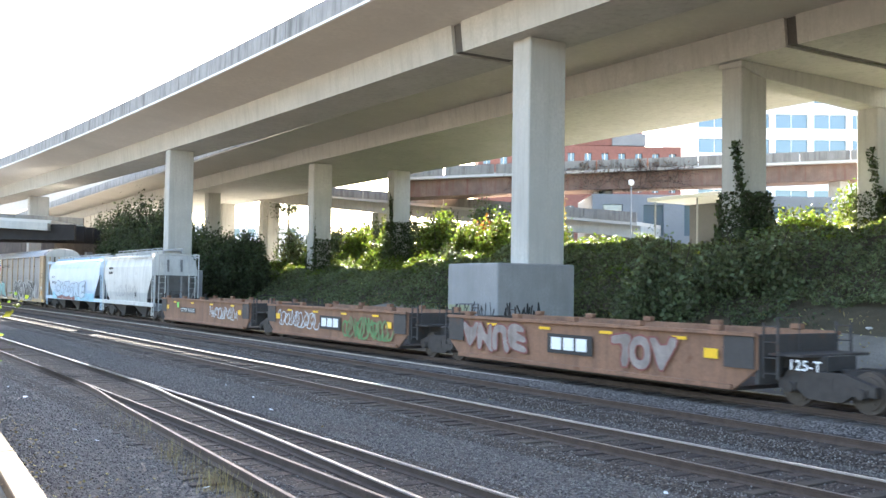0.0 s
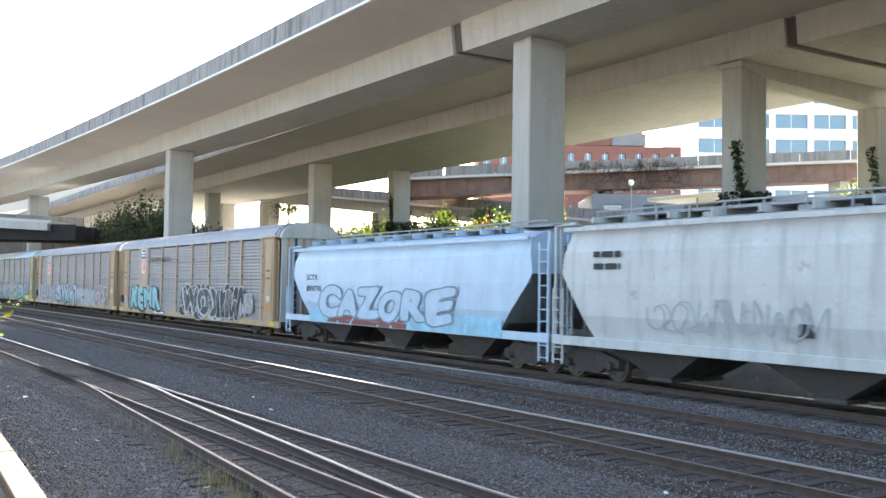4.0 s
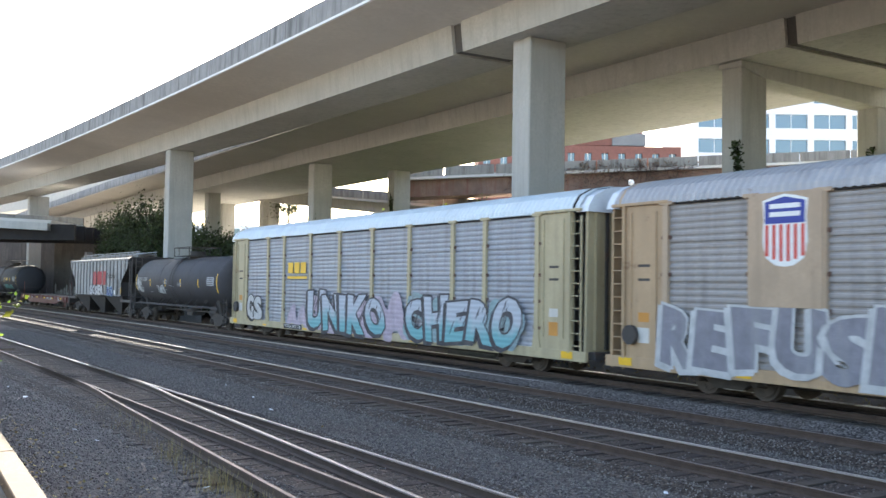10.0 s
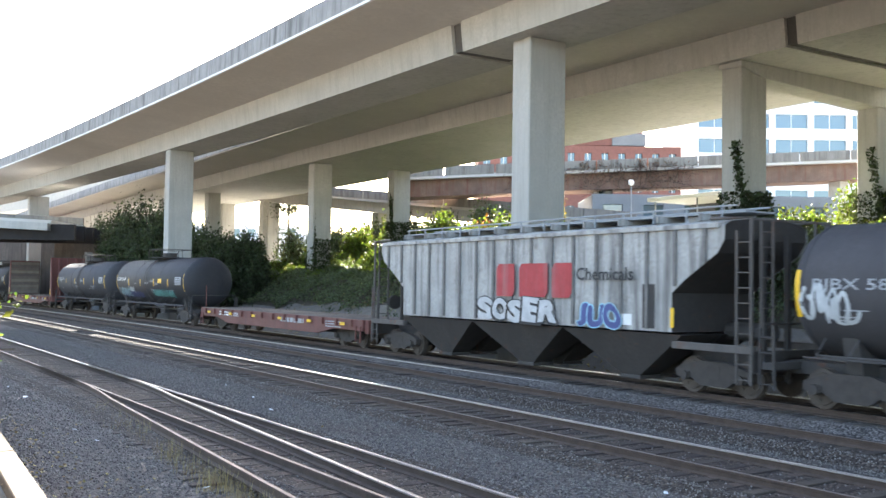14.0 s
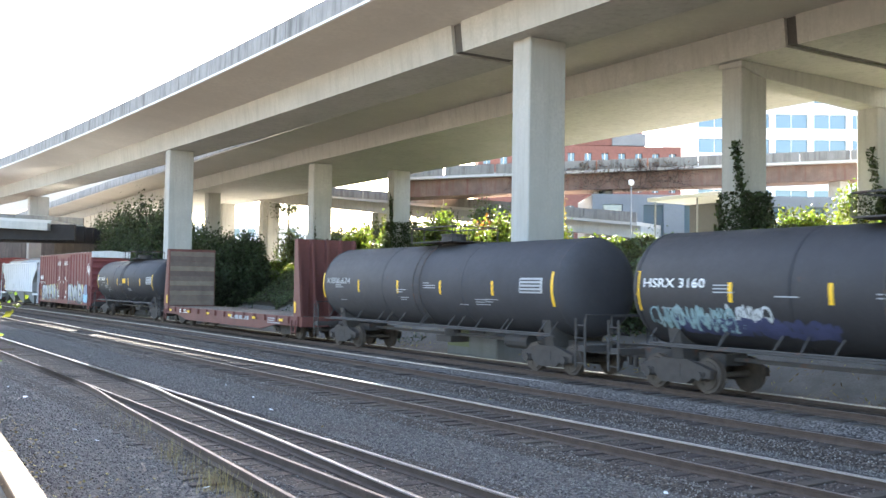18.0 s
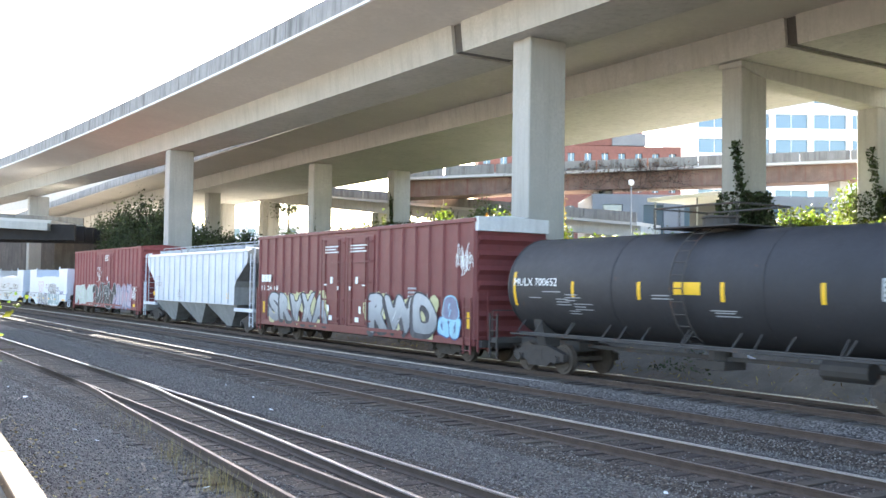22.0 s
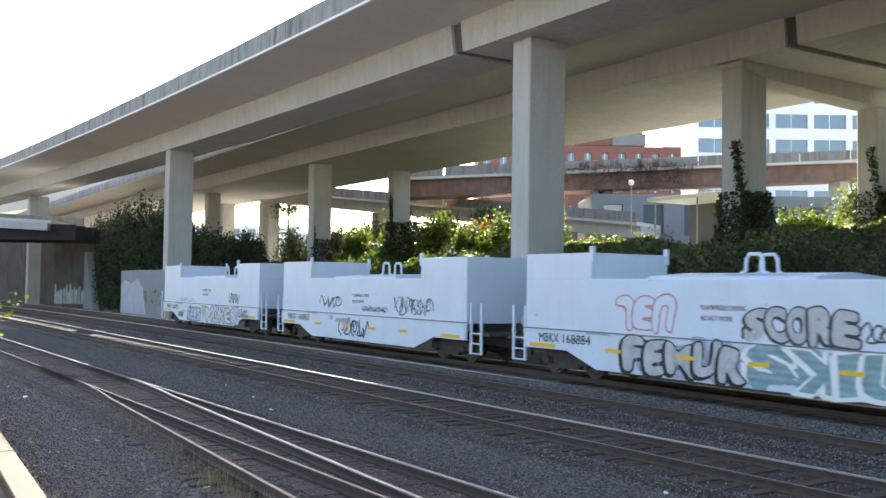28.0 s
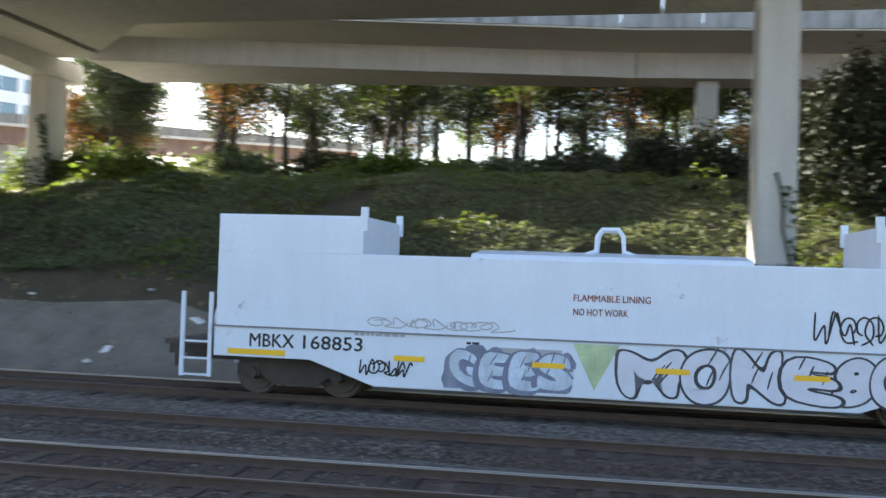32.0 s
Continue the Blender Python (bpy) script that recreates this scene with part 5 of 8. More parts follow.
def lettering(parent, txt, x, z, h, y, mat, w=None, label=""):
    """Words set with the built-in font on a car's near side, as one flat part."""
    c = bpy.data.curves.new("lettering", "FONT")
    c.body, c.size, c.extrude, c.resolution_u = txt, h / 0.72, 0.0, 2
    c.offset = 0.0
    tmp = new("lettering_source", c)
    dg = bpy.context.evaluated_depsgraph_get()
    dg.update()
    me = bpy.data.meshes.new_from_object(tmp.evaluated_get(dg))
    bpy.data.objects.remove(tmp)
    xs = [v.co.x for v in me.vertices]
    k = (w / (max(xs) - min(xs))) if w else 1.0
    me.transform(Matrix(((k, 0, 0, x - min(xs) * k), (0, 0, -1, y), (0, 1, 0, z), (0, 0, 0, 1))))
    bm = bmesh.new()
    bm.from_mesh(me)
    once = bm.verts[:] + bm.edges[:] + bm.faces[:]
    for i, (dx, dz) in enumerate(((0.03, 0.0), (0.015, 0.03), (0.045, 0.03))):
        dup = bmesh.ops.duplicate(bm, geom=once)["geom"]
        bmesh.ops.translate(bm, vec=(dx * h, -0.0004 * (i + 1), dz * h), verts=[g for g in dup if isinstance(g, bmesh.types.BMVert)])
    bm.to_mesh(me)
    bm.free()
    me.materials.clear()
    me.materials.append(mat)
    ob = new("lettering", me)
    ob.parent = parent
    if label:
        tagged(ob, label)
    return ob


def bars(parent, x, z, w, h, rows, y, mat, name="small_lettering"):
    """Illegible small print as plain bars."""
    bm = bmesh.new()
    rh = h / (rows * 2 - 1)
    for i in range(rows):
        q = x
        while q < x + w * (1.0 if i % 2 == 0 else 0.8):
            ww = rh * RNG.uniform(1.2, 3.0)
            box(bm, q, min(q + ww, x + w), y - 0.003, y, z + 2 * i * rh, z + (2 * i + 1) * rh)
            q += ww + rh * 0.5
    return part(name, bm, mat, parent)


def plate(parent, name, x0, x1, z0, z1, y, mat, label="", t=0.004):
    bm = bmesh.new()
    box(bm, x0, x1, y - t, y, z0, z1)
    return part(name, bm, mat, parent, label)


def squiggle(rnd):
    """One abstract sprayed stroke inside a unit cell: a smooth bent line with no letter in it."""
    kind = rnd.randrange(4)
    if kind == 0:
        ctrl = [(rnd.uniform(-0.1, 0.3), rnd.uniform(0.0, 0.3)), (rnd.uniform(0, 0.4), 1.0), (rnd.uniform(0.5, 0.8), rnd.uniform(0.1, 0.4)), (rnd.uniform(0.8, 1.2), rnd.uniform(0.6, 1.0)), (rnd.uniform(0.9, 1.3), 0.0)]
    elif kind == 1:
        a0, tw = rnd.uniform(0, 6.28), rnd.choice((-1, 1))
        ctrl = [(0.5 + (0.55 - 0.06 * q) * math.cos(a0 + tw * q * 1.05), 0.5 + (0.5 - 0.05 * q) * math.sin(a0 + tw * q * 1.05)) for q in range(7)]
    elif kind == 2:
        ctrl = [(-0.2, rnd.uniform(0.5, 0.9)), (0.3, rnd.uniform(0.75, 1.0)), (0.55, rnd.uniform(0.3, 0.5)), (0.25, rnd.uniform(0.0, 0.2)), (0.9, rnd.uniform(0.0, 0.15)), (1.25, rnd.uniform(0.3, 0.6))]
    else:
        ctrl = [(rnd.uniform(0.0, 0.2), 0.95), (0.1, 0.1), (0.5, rnd.uniform(0.4, 0.7)), (0.6, 0.0), (1.0, rnd.uniform(0.8, 1.0)), (1.2, rnd.uniform(0.4, 0.7))]
    return ctrl


def smooth_line(ctrl, m=6):
    out = []
    n = len(ctrl)
    for i in range(n - 1):
        p0, p1, p2, p3 = ctrl[max(0, i - 1)], ctrl[i], ctrl[i + 1], ctrl[min(n - 1, i + 2)]
        for q in range(m):
            t = q / m
            out.append(tuple(0.5 * (2 * p1[k] + (p2[k] - p0[k]) * t + (2 * p0[k] - 5 * p1[k] + 4 * p2[k] - p3[k]) * t * t + (3 * p1[k] - p0[k] - 3 * p2[k] + p3[k]) * t ** 3) for k in (0, 1)))
    out.append(ctrl[-1])
    return out


def strip(bm, pts, r, y):
    """A flat painted stroke of even width along a line, tapered a little at both ends."""
    L, R = [], []
    n = len(pts)
    for i, p in enumerate(pts):
        a, b = pts[max(0, i - 1)], pts[min(n - 1, i + 1)]
        d = Vector((b[0] - a[0], b[1] - a[1]))
        d = d.normalized() if d.length > 1e-9 else Vector((1, 0))
        k = r * (0.55 if i in (0, n - 1) else 1.0)
        L.append(bm.verts.new((p[0] - d.y * k, y, p[1] + d.x * k)))
        R.append(bm.verts.new((p[0] + d.y * k, y, p[1] - d.x * k)))
    for i in range(n - 1):
        bm.faces.new((L[i], R[i], R[i + 1], L[i + 1]))


def jigsaw(rnd):
    """A fat angular shape with random notches in its sides."""
    out = []
    sides = [((0.02, 0.0), (0.98, 0.0), (0, 1)), ((0.98, 0.0), (1.0, 1.0), (-1, 0)), ((1.0, 1.0), (0.0, 1.0), (0, -1)), ((0.0, 1.0), (0.02, 0.0), (1, 0))]
    for a, b, nrm in sides:
        a = (a[0] + rnd.uniform(-0.06, 0.06), a[1] + rnd.uniform(-0.06, 0.06))
        out.append(a)
        if rnd.random() < 0.75:
            t = rnd.uniform(0.3, 0.6)
            w = rnd.uniform(0.06, 0.12)
            dp = rnd.uniform(0.22, 0.5) if nrm[1] else rnd.uniform(0.15, 0.35)
            for tt, dd in ((t - w, 0), (t - w * 0.6 + rnd.uniform(-0.05, 0.05), dp), (t + w * 0.8 + rnd.uniform(-0.05, 0.05), dp * rnd.uniform(0.7, 1.0)), (t + w, 0)):
                out.append((a[0] + (b[0] - a[0]) * tt + nrm[0] * dd, a[1] + (b[1] - a[1]) * tt + nrm[1] * dd))
    return out


def bubble(rnd):
    p1, p2 = rnd.uniform(0, 6.28), rnd.uniform(0, 6.28)
    out = []
    for i in range(22):
        a = 2 * math.pi * i / 22
        c, sn = math.cos(a), math.sin(a)
        r = 0.52 * (1 + 0.10 * math.sin(2 * a + p1) + 0.09 * math.sin(3 * a + p2)) / max(abs(c) ** 3 + abs(sn) ** 3, 0.2) ** (1 / 3)
        out.append((0.5 + r * c, 0.5 + r * sn))
    return out


def grown(poly, d):
    n = len(poly)
    out = []
    for i in range(n):
        a, b, c = Vector(poly[i - 1]), Vector(poly[i]), Vector(poly[(i + 1) % n])
        n1, n2 = (b - a), (c - b)
        m = Vector((n1.y, -n1.x)).normalized() + Vector((n2.y, -n2.x)).normalized()
        m = m.normalized() if m.length > 1e-6 else Vector((0, 0))
        out.append(tuple(b + m * d))
    return out


def graffiti(parent, x0, x1, z0, z1, n, fill, line, seed, weight=0.2, y=-1.56, cloud=None, style="block", label="spray-painted graffiti in fat outlined abstract shapes"):
    """A sprayed piece of abstract shapes: outlined blocks, bubbles, wild strokes or a thin scrawl, over an optional cloud of colour."""
    rnd = random.Random(seed)
    cw, h = (x1 - x0) / n, z1 - z0
    base = None
    if cloud is not None:
        bm = bmesh.new()
        for i in range(n * 4):
            cx, cz = x0 + (x1 - x0) * (i + rnd.uniform(0, 1)) / (n * 4), z0 + h * rnd.uniform(0.15, 0.8)
            rr = h * rnd.uniform(0.18, 0.34)
            tip = [rnd.uniform(0.8, 1.0) if q % 2 else rnd.uniform(1.05, 1.5) for q in range(16)]
            bm.faces.new([bm.verts.new((cx + rr * (1.2 if q % 2 else 1.05) * tip[q] * math.cos(q * 0.3927), y - 0.0001 * i, min(max(cz + rr * tip[q] * math.sin(q * 0.3927), z0 - 0.08 * h), z1 + 0.16 * h))) for q in range(16)])
        base = tagged(part("graffiti", bm, cloud, parent, label), kind="stuff")
        y -= 0.0001 * n * 4 + 0.002
    bo, bf = bmesh.new(), bmesh.new()
    k = 0
    step = 0.0008
    lw = max(0.020, 0.068 * min(1.0, h))
    if fill is None:
        for i in range(n * 2):
            g = [(x0 + cw * (i / 2 + 0.9 * u), z0 + h * min(1.0, max(0.0, 0.05 + 0.9 * v))) for u, v in smooth_line(squiggle(rnd))]
            strip(bo, g, max(0.012, weight * 0.22 * min(cw, h)), y - step * i)
    elif style == "wild":
        for i in range(n * 2):
            g = [(x0 + cw * (i / 2 - 0.1 + 1.1 * u), z0 + h * min(1.0, max(0.0, 0.05 + 0.9 * v))) for u, v in smooth_line(squiggle(rnd))]
            w = 0.16 * h * rnd.uniform(0.6, 1.1)
            strip(bo, g, w + lw * 1.1, y - step * (2 * i))
            strip(bf, g, w, y - step * (2 * i + 1))
        for i in range(n):
            g = [(x0 + cw * (i + 0.9 * u), z0 + h * min(1.0, max(0.0, 0.1 + 0.85 * v))) for u, v in smooth_line(squiggle(rnd))]
            strip(bo, g, lw * 0.35, y - step * (4 * n + 1 + i))
    else:
        for i in range(n):
            sl = rnd.uniform(-0.08, 0.14)
            lo, hi = rnd.uniform(0, 0.08), rnd.uniform(0.88, 1.0)
            poly = [(x0 + cw * (i + 0.02 + 0.98 * (u + sl * v)), z0 + h * (lo + (hi - lo) * v)) for u, v in (bubble(rnd) if style == "bubble" else jigsaw(rnd))]
            area = sum(a[0] * b[1] - b[0] * a[1] for a, b in zip(poly, poly[1:] + poly[:1]))
            d = lw if area > 0 else -lw
            sh, fl = bmesh.new(), bmesh.new()
            sh.faces.new([sh.verts.new((q[0], y - step * 2 * i, q[1])) for q in grown(poly, d)])
            if style != "bubble":
                sh.faces.new([sh.verts.new((q[0] - 0.07 * h, y - step * (2 * i - 0.5), q[1] - 0.05 * h)) for q in grown(poly, d * 0.7)])
            fl.faces.new([fl.verts.new((q[0], y - step * (2 * i + 1), q[1])) for q in poly])
            for j in range(2):
                u0, v0 = rnd.uniform(0.3, 0.6), rnd.uniform(0.3, 0.65)
                g = smooth_line([(u0, v0 - 0.16), (u0 + rnd.uniform(-0.1, 0.1), v0), (u0 + rnd.uniform(-0.05, 0.12), v0 + 0.18)], 4)
                strip(sh, [(x0 + cw * (i + u), z0 + h * v) for u, v in g], lw * 0.55, y - step * (2 * n + 2))
            ol = part("graffiti_shape", sh, line, parent, label)
            part("shape_fill", fl, fill, ol)
        bo.free()
        bf.free()
        return base or ol
    ol = tagged(part("graffiti_outline" if base else "graffiti", bo, line, base or parent, "" if base else label), kind="stuff")
    if fill is not None:
        tagged(part("graffiti_fill", bf, fill, base or ol), kind="stuff")
    else:
        bf.free()
    return base or ol


def sprayed_word(parent, word, x0, x1, z0, z1, fill, line, seed, y=-1.62, cloud=None, soft=2, turned=False, shade=0.07, glint=None, label="spray-painted graffiti in fat outlined letters"):
    """A sprayed piece: fat slanted letters with an outline and a cast edge; turned letters are stood on their heads, so that nothing reads."""
    rnd = random.Random(seed)
    n, h = len(word), z1 - z0
    share = [{"I": 0.5, "J": 0.75, "L": 0.85, "M": 1.25, "W": 1.35}.get(ch, 1.0) for ch in word]
    unit = (x1 - x0) / sum(share)
    base, xa = parent, x0
    if cloud is not None:
        bm = bmesh.new()
        for i in range(n * 5):
            cx, cz = x0 + (x1 - x0) * (i + rnd.uniform(0, 1)) / (n * 5), z0 + h * rnd.uniform(0.1, 0.85)
            rr = h * rnd.uniform(0.2, 0.34)
            rim = [rnd.uniform(0.85, 1.15) for q in range(14)]
            bm.faces.new([bm.verts.new((cx + rr * rim[q] * math.cos(q * 0.4488), y - 0.0001 * i, min(max(cz + rr * rim[q] * math.sin(q * 0.4488), z0 - 0.06 * h), z1 + 0.14 * h))) for q in range(14)])
        base = tagged(part("graffiti", bm, cloud, parent, label), kind="stuff")
        y -= 0.0001 * n * 5 + 0.002
    for i, ch in enumerate(word):
        cw = unit * share[i]
        xm, xa = xa + cw / 2, xa + cw
        slant, tilt = rnd.uniform(-0.10, 0.16), rnd.uniform(-0.07, 0.07)
        lo, hi = rnd.uniform(-0.03, 0.07), rnd.uniform(0.9, 1.04)
        flip = rnd.choice((-1, 1)) if turned else 1
        stood = flip
        body = glyph(ch, 0.06, soft)
        us, vs = [q[0] for q in body[0]], [q[1] for q in body[0]]
        u0, u1, v0, v1 = min(us), max(us), min(vs), max(vs)
        ph, amp = rnd.uniform(0, 6.28), rnd.uniform(0.02, 0.05)

        def at(q, yy, dx=0.0, dz=0.0):
            u, v = (q[0] - u0) / (u1 - u0) - 0.5, (q[1] - v0) / (v1 - v0) - 0.5
            u, v = u * flip, v * stood
            u2 = u * (1.0 + 0.10 * math.sin(3 * v + ph)) + slant * v + amp * math.sin(5 * v + ph)
            v2 = v + tilt * u + amp * math.sin(4 * u + ph)
            return (xm + cw * 1.06 * u2 + dx, yy, z0 + h * (lo + (hi - lo) * (v2 + 0.5)) + dz)
        sh, fl = bmesh.new(), bmesh.new()
        yb = y - 0.0016 * i
        rims = [(0.0, 0.0, yb - 0.0004)] + ([(-shade * h, -shade * 0.8 * h, yb)] if shade else [])
        pts, faces = glyph(ch, 0.098, soft)
        for dx, dz, yy in rims:
            vv = [sh.verts.new(at(q, yy, dx, dz)) for q in pts]
            for f in faces:
                sh.faces.new([vv[k] for k in f])
        vv = [fl.verts.new(at(q, yb - 0.0009)) for q in body[0]]
        for f in body[1]:
            fl.faces.new([vv[k] for k in f])
        if glint is not None:
            gl = bmesh.new()
            for k in range(3):
                a, b = rnd.uniform(-0.3, 0.3), rnd.uniform(-0.35, 0.25)
                strip(gl, [(p[0], p[2]) for p in (at((u0 + (u1 - u0) * (0.5 + a + 0.05 * q), v0 + (v1 - v0) * (0.5 + b + 0.11 * q)), 0) for q in range(4))], 0.018 * h, yb - 0.0013)
        ol = part("graffiti_letter", sh, line, base, "" if base is not parent else label)
        body_ob = part("letter_fill", fl, fill, ol if base is parent else base)
        if glint is not None:
            part("letter_glint", gl, glint, ol if base is parent else base)
    return base


# ---- running gear, built once and shared ----
def truck_meshes():
    R = 0.45
    bm = bmesh.new()
    box(bm, -0.22, 0.22, -1.12, 1.12, 0.42, 0.72)
    cyl(bm, (0, 0, 0.7), (0, 0, 0.86), 0.3, 14)
    bol = mesh_of("truck_bolster", bm, TRUCKSTEEL)
    bm = bmesh.new()
    outer = [(-1.22, 0.40), (-1.22, 0.62), (-0.95, 0.70), (-0.45, 0.84), (0.45, 0.84), (0.95, 0.70), (1.22, 0.62), (1.22, 0.40), (0.70, 0.40), (0.42, 0.22), (-0.42, 0.22), (-0.70, 0.40)]
    prism(bm, outer, -0.09, 0.09, "y")
    for sx in (-1, 1):
        box(bm, sx * 0.89 - 0.15, sx * 0.89 + 0.15, -0.13, 0.13, 0.38, 0.56)
        cyl(bm, (sx * 0.89, -0.19, 0.45), (sx * 0.89, 0.19, 0.45), 0.12, 12)
    sf = mesh_of("side_frame", bm, TRUCKSTEEL)
    bm = bmesh.new()
    for x in (-0.26, -0.09, 0.09, 0.26):
        for i in range(5):
            cyl(bm, (x, 0, 0.27 + i * 0.06), (x, 0, 0.31 + i * 0.06), 0.075, 8)
    spr = mesh_of("spring_nest", bm, WHEELSTEEL)
    bm = bmesh.new()
    cyl(bm, (0, -1.0, 0), (0, 1.0, 0), 0.08, 10)
    for s in (-1, 1):
        cyl(bm, (0, s * 0.70, 0), (0, s * 0.835, 0), R, 28)
        cyl(bm, (0, s * 0.675, 0), (0, s * 0.705, 0), R + 0.028, 28)
        cyl(bm, (0, s * 0.83, 0), (0, s * 0.875, 0), 0.37, 20, 0.36)
        cyl(bm, (0, s * 0.87, 0), (0, s * 0.93, 0), 0.16, 14, 0.13)
        for q in range(5):
            a = q * 2 * math.pi / 5
            box(bm, 0.26 * math.cos(a) - 0.03, 0.26 * math.cos(a) + 0.03, s * 0.878 - 0.01, s * 0.878 + 0.01, 0.26 * math.sin(a) - 0.03, 0.26 * math.sin(a) + 0.03)
    wh = mesh_of("wheelset", bm, WHEELSTEEL)
    return bol, sf, spr, wh


BOLSTER, SIDEFRAME, SPRINGS, WHEELSET = truck_meshes()


def truck(car, x):
    t = shared("truck", BOLSTER, car, pose(x, 0, RAIL_Z))
    for s in (-1, 1):
        shared("side_frame", SIDEFRAME, t, pose(0, s * 1.02, 0))
        shared("spring_nest", SPRINGS, t, pose(0, s * 1.02, 0))
    for dx in (-0.89, 0.89):
        w = shared("wheelset", WHEELSET, t, pose(dx, 0, 0.45))
        WHEELS.append((w, car, dx))
    return t


def coupler_mesh():
    bm = bmesh.new()
    box(bm, -0.5, 0.25, -0.1, 0.1, 0.76, 0.98)
    prism(bm, [(0.2, -0.16), (0.42, -0.2), (0.52, -0.05), (0.45, 0.16), (0.2, 0.16)], 0.72, 1.0, "z")
    box(bm, 0.2, 0.3, 0.12, 0.2, 0.45, 0.8)
    return mesh_of("coupler", bm, TRUCKSTEEL)


COUPLER = coupler_mesh()


def couplers(car, xr, xl):
    shared("coupler", COUPLER, car, pose(xr, 0, RAIL_Z - 0.05))
    shared("coupler", COUPLER, car, pose(xl, 0, RAIL_Z - 0.05, 0, 0, 180))


def ladder(car, x, y, z0, z1, mat, w=0.45, along="x", step=0.36):
    bm = bmesh.new()
    a, b = ((x - w / 2, y), (x + w / 2, y)) if along == "x" else ((x, y - w / 2), (x, y + w / 2))
    for q in (a, b):
        box(bm, q[0] - 0.025, q[0] + 0.025, q[1] - 0.025, q[1] + 0.025, z0, z1)
    z = z0 + 0.12
    while z < z1:
        cyl(bm, (*a, z), (*b, z), 0.018, 6)
        z += step
    return part("ladder", bm, mat, car)


def rail_loop(car, pts, mat, r=0.022, name="handrail"):
    bm = bmesh.new()
    tube(bm, pts, r, 6)
    return part(name, bm, mat, car)


def car_empty(name, label, s, group="freight train"):
    e = empty(name, label, "freight car", group)
    CARS.append((e, s))
    return e


# ---- well cars ----
def well_car(s, half, right_truck, left_truck, look_, seed, end_left=False):
    c = car_empty("well_car", look_, s)
    for sg in (-1, 1):
        bm = bmesh.new()
        y = sg * 1.5
        prism(bm, [(-half, 0.95), (-half + 0.7, 0.42), (half - 0.7, 0.42), (half, 0.95), (half, 1.78), (-half, 1.78)], y - 0.05 * (sg > 0) - 0.0, y + 0.05 * (sg < 0) + 0.0, "y")
        side = part("side_sill", bm, WELLBROWN, c, "faded orange-brown side", bev=0.01)
        for z, d in ((1.70, 0.10), (0.42, 0.12)):
            bm = bmesh.new()
            box(bm, -half if z > 1 else -half + 0.7, half if z > 1 else half - 0.7, y - (0.11 if sg < 0 else -0.01), y + (0.11 if sg > 0 else -0.01), z, z + d)
            part("top_chord" if z > 1 else "bottom_chord", bm, WELLBROWN, side, bev=0.01)
        for i in range(5):
            x = -half + 1.2 + i * (2 * half - 2.4) / 4
            boxes("container_guide", [(x - 0.16, x + 0.16, y - 0.1, y + 0.1, 1.80, 1.94)], WELLBROWN, side, bev=0.02)
    boxes("well_floor", [(-half + 0.9, half - 0.9, -1.4, 1.4, 0.36, 0.46)], DARKSTEEL, c)
    for x, sg in ((half, 1), (-half, -1)):
        bm = bmesh.new()
        box(bm, min(x - sg * 0.1, x + sg * 1.15), max(x - sg * 0.1, x + sg * 1.15), -0.55, 0.55, 0.95, 1.3)
        box(bm, min(x - sg * 0.12, x), max(x - sg * 0.12, x), -1.45, 1.45, 0.6, 1.75)
        part("end_platform", bm, DARKSTEEL, c, "dark steel end frame", bev=0.01)
        boxes("dark_end_plate", [(min(x - sg * 0.05, x - sg * 0.95), max(x - sg * 0.05, x - sg * 0.95), -1.565, -1.553, 0.95, 1.70)], DARKSTEEL, c)
        for yy in (-1.35, 1.35):
            ladder(c, x + sg * 0.25, yy, 0.75, 2.05, DARKSTEEL, 0.4)
        boxes("brake_platform", [(min(x + sg * 0.1, x + sg * 1.0), max(x + sg * 0.1, x + sg * 1.0), -1.25, 1.25, 1.28, 1.34)], DARKSTEEL, c)
        rail_loop(c, [(x + sg * 0.15, -1.0, 1.34), (x + sg * 0.15, -1.0, 2.15), (x + sg * 0.15, -0.2, 2.15), (x + sg * 0.15, -0.2, 1.34)], DARKSTEEL)
    if right_truck:
        truck(c, half + 1.5)
    if left_truck:
        truck(c, -half - 1.0)
    Y = -1.556
    for i, x in enumerate((-half + 1.25, half - 1.35)):
        plate(c, "reflector", x - 0.22, x + 0.22, 1.12, 1.36, Y, YELLOW, "bright yellow reflector")
    rnd = random.Random(seed)
    for i in range(4):
        x = -half + 2.6 + i * (2 * half - 5.0) / 3
        plate(c, "reflector", x - 0.26, x + 0.26, 1.52, 1.60, Y, YELLOW)
    return c


w1 = well_car(209.0, 6.6, True, False, "faded orange-brown well car unit, empty, with yellow reflectors", 1)
w2 = well_car(191.75, 6.55, True, False, "empty faded orange-brown well car unit with white sprayed graffiti", 2)
w3 = well_car(175.75, 6.6, True, False, "empty orange-brown well car unit with a white scrawl and dark nameplate", 3)
w4 = well_car(159.45, 7.3, True, True, "orange-brown end well car unit with a green tag and white lettering", 4)
sprayed_word(w2, "ANUE", -5.6, -2.2, 0.72, 1.62, GRIMESILVER, MAROON, 11, y=-1.56, soft=3, turned=True, shade=0)
for ww, x in ((w2, -0.1), (w3, 0.2)):
    p = plate(ww, "nameplate", x - 1.0, x + 1.0, 0.85, 1.42, -1.557, BLACKMARK, "dark nameplate with a white mark")
    bm = bmesh.new()
    for i in range(3):
        box(bm, x - 0.82 + i * 0.56, x - 0.36 + i * 0.56, -1.566, -1.562, 0.96, 1.32)
    part("mark", bm, WHITEMARK, p)
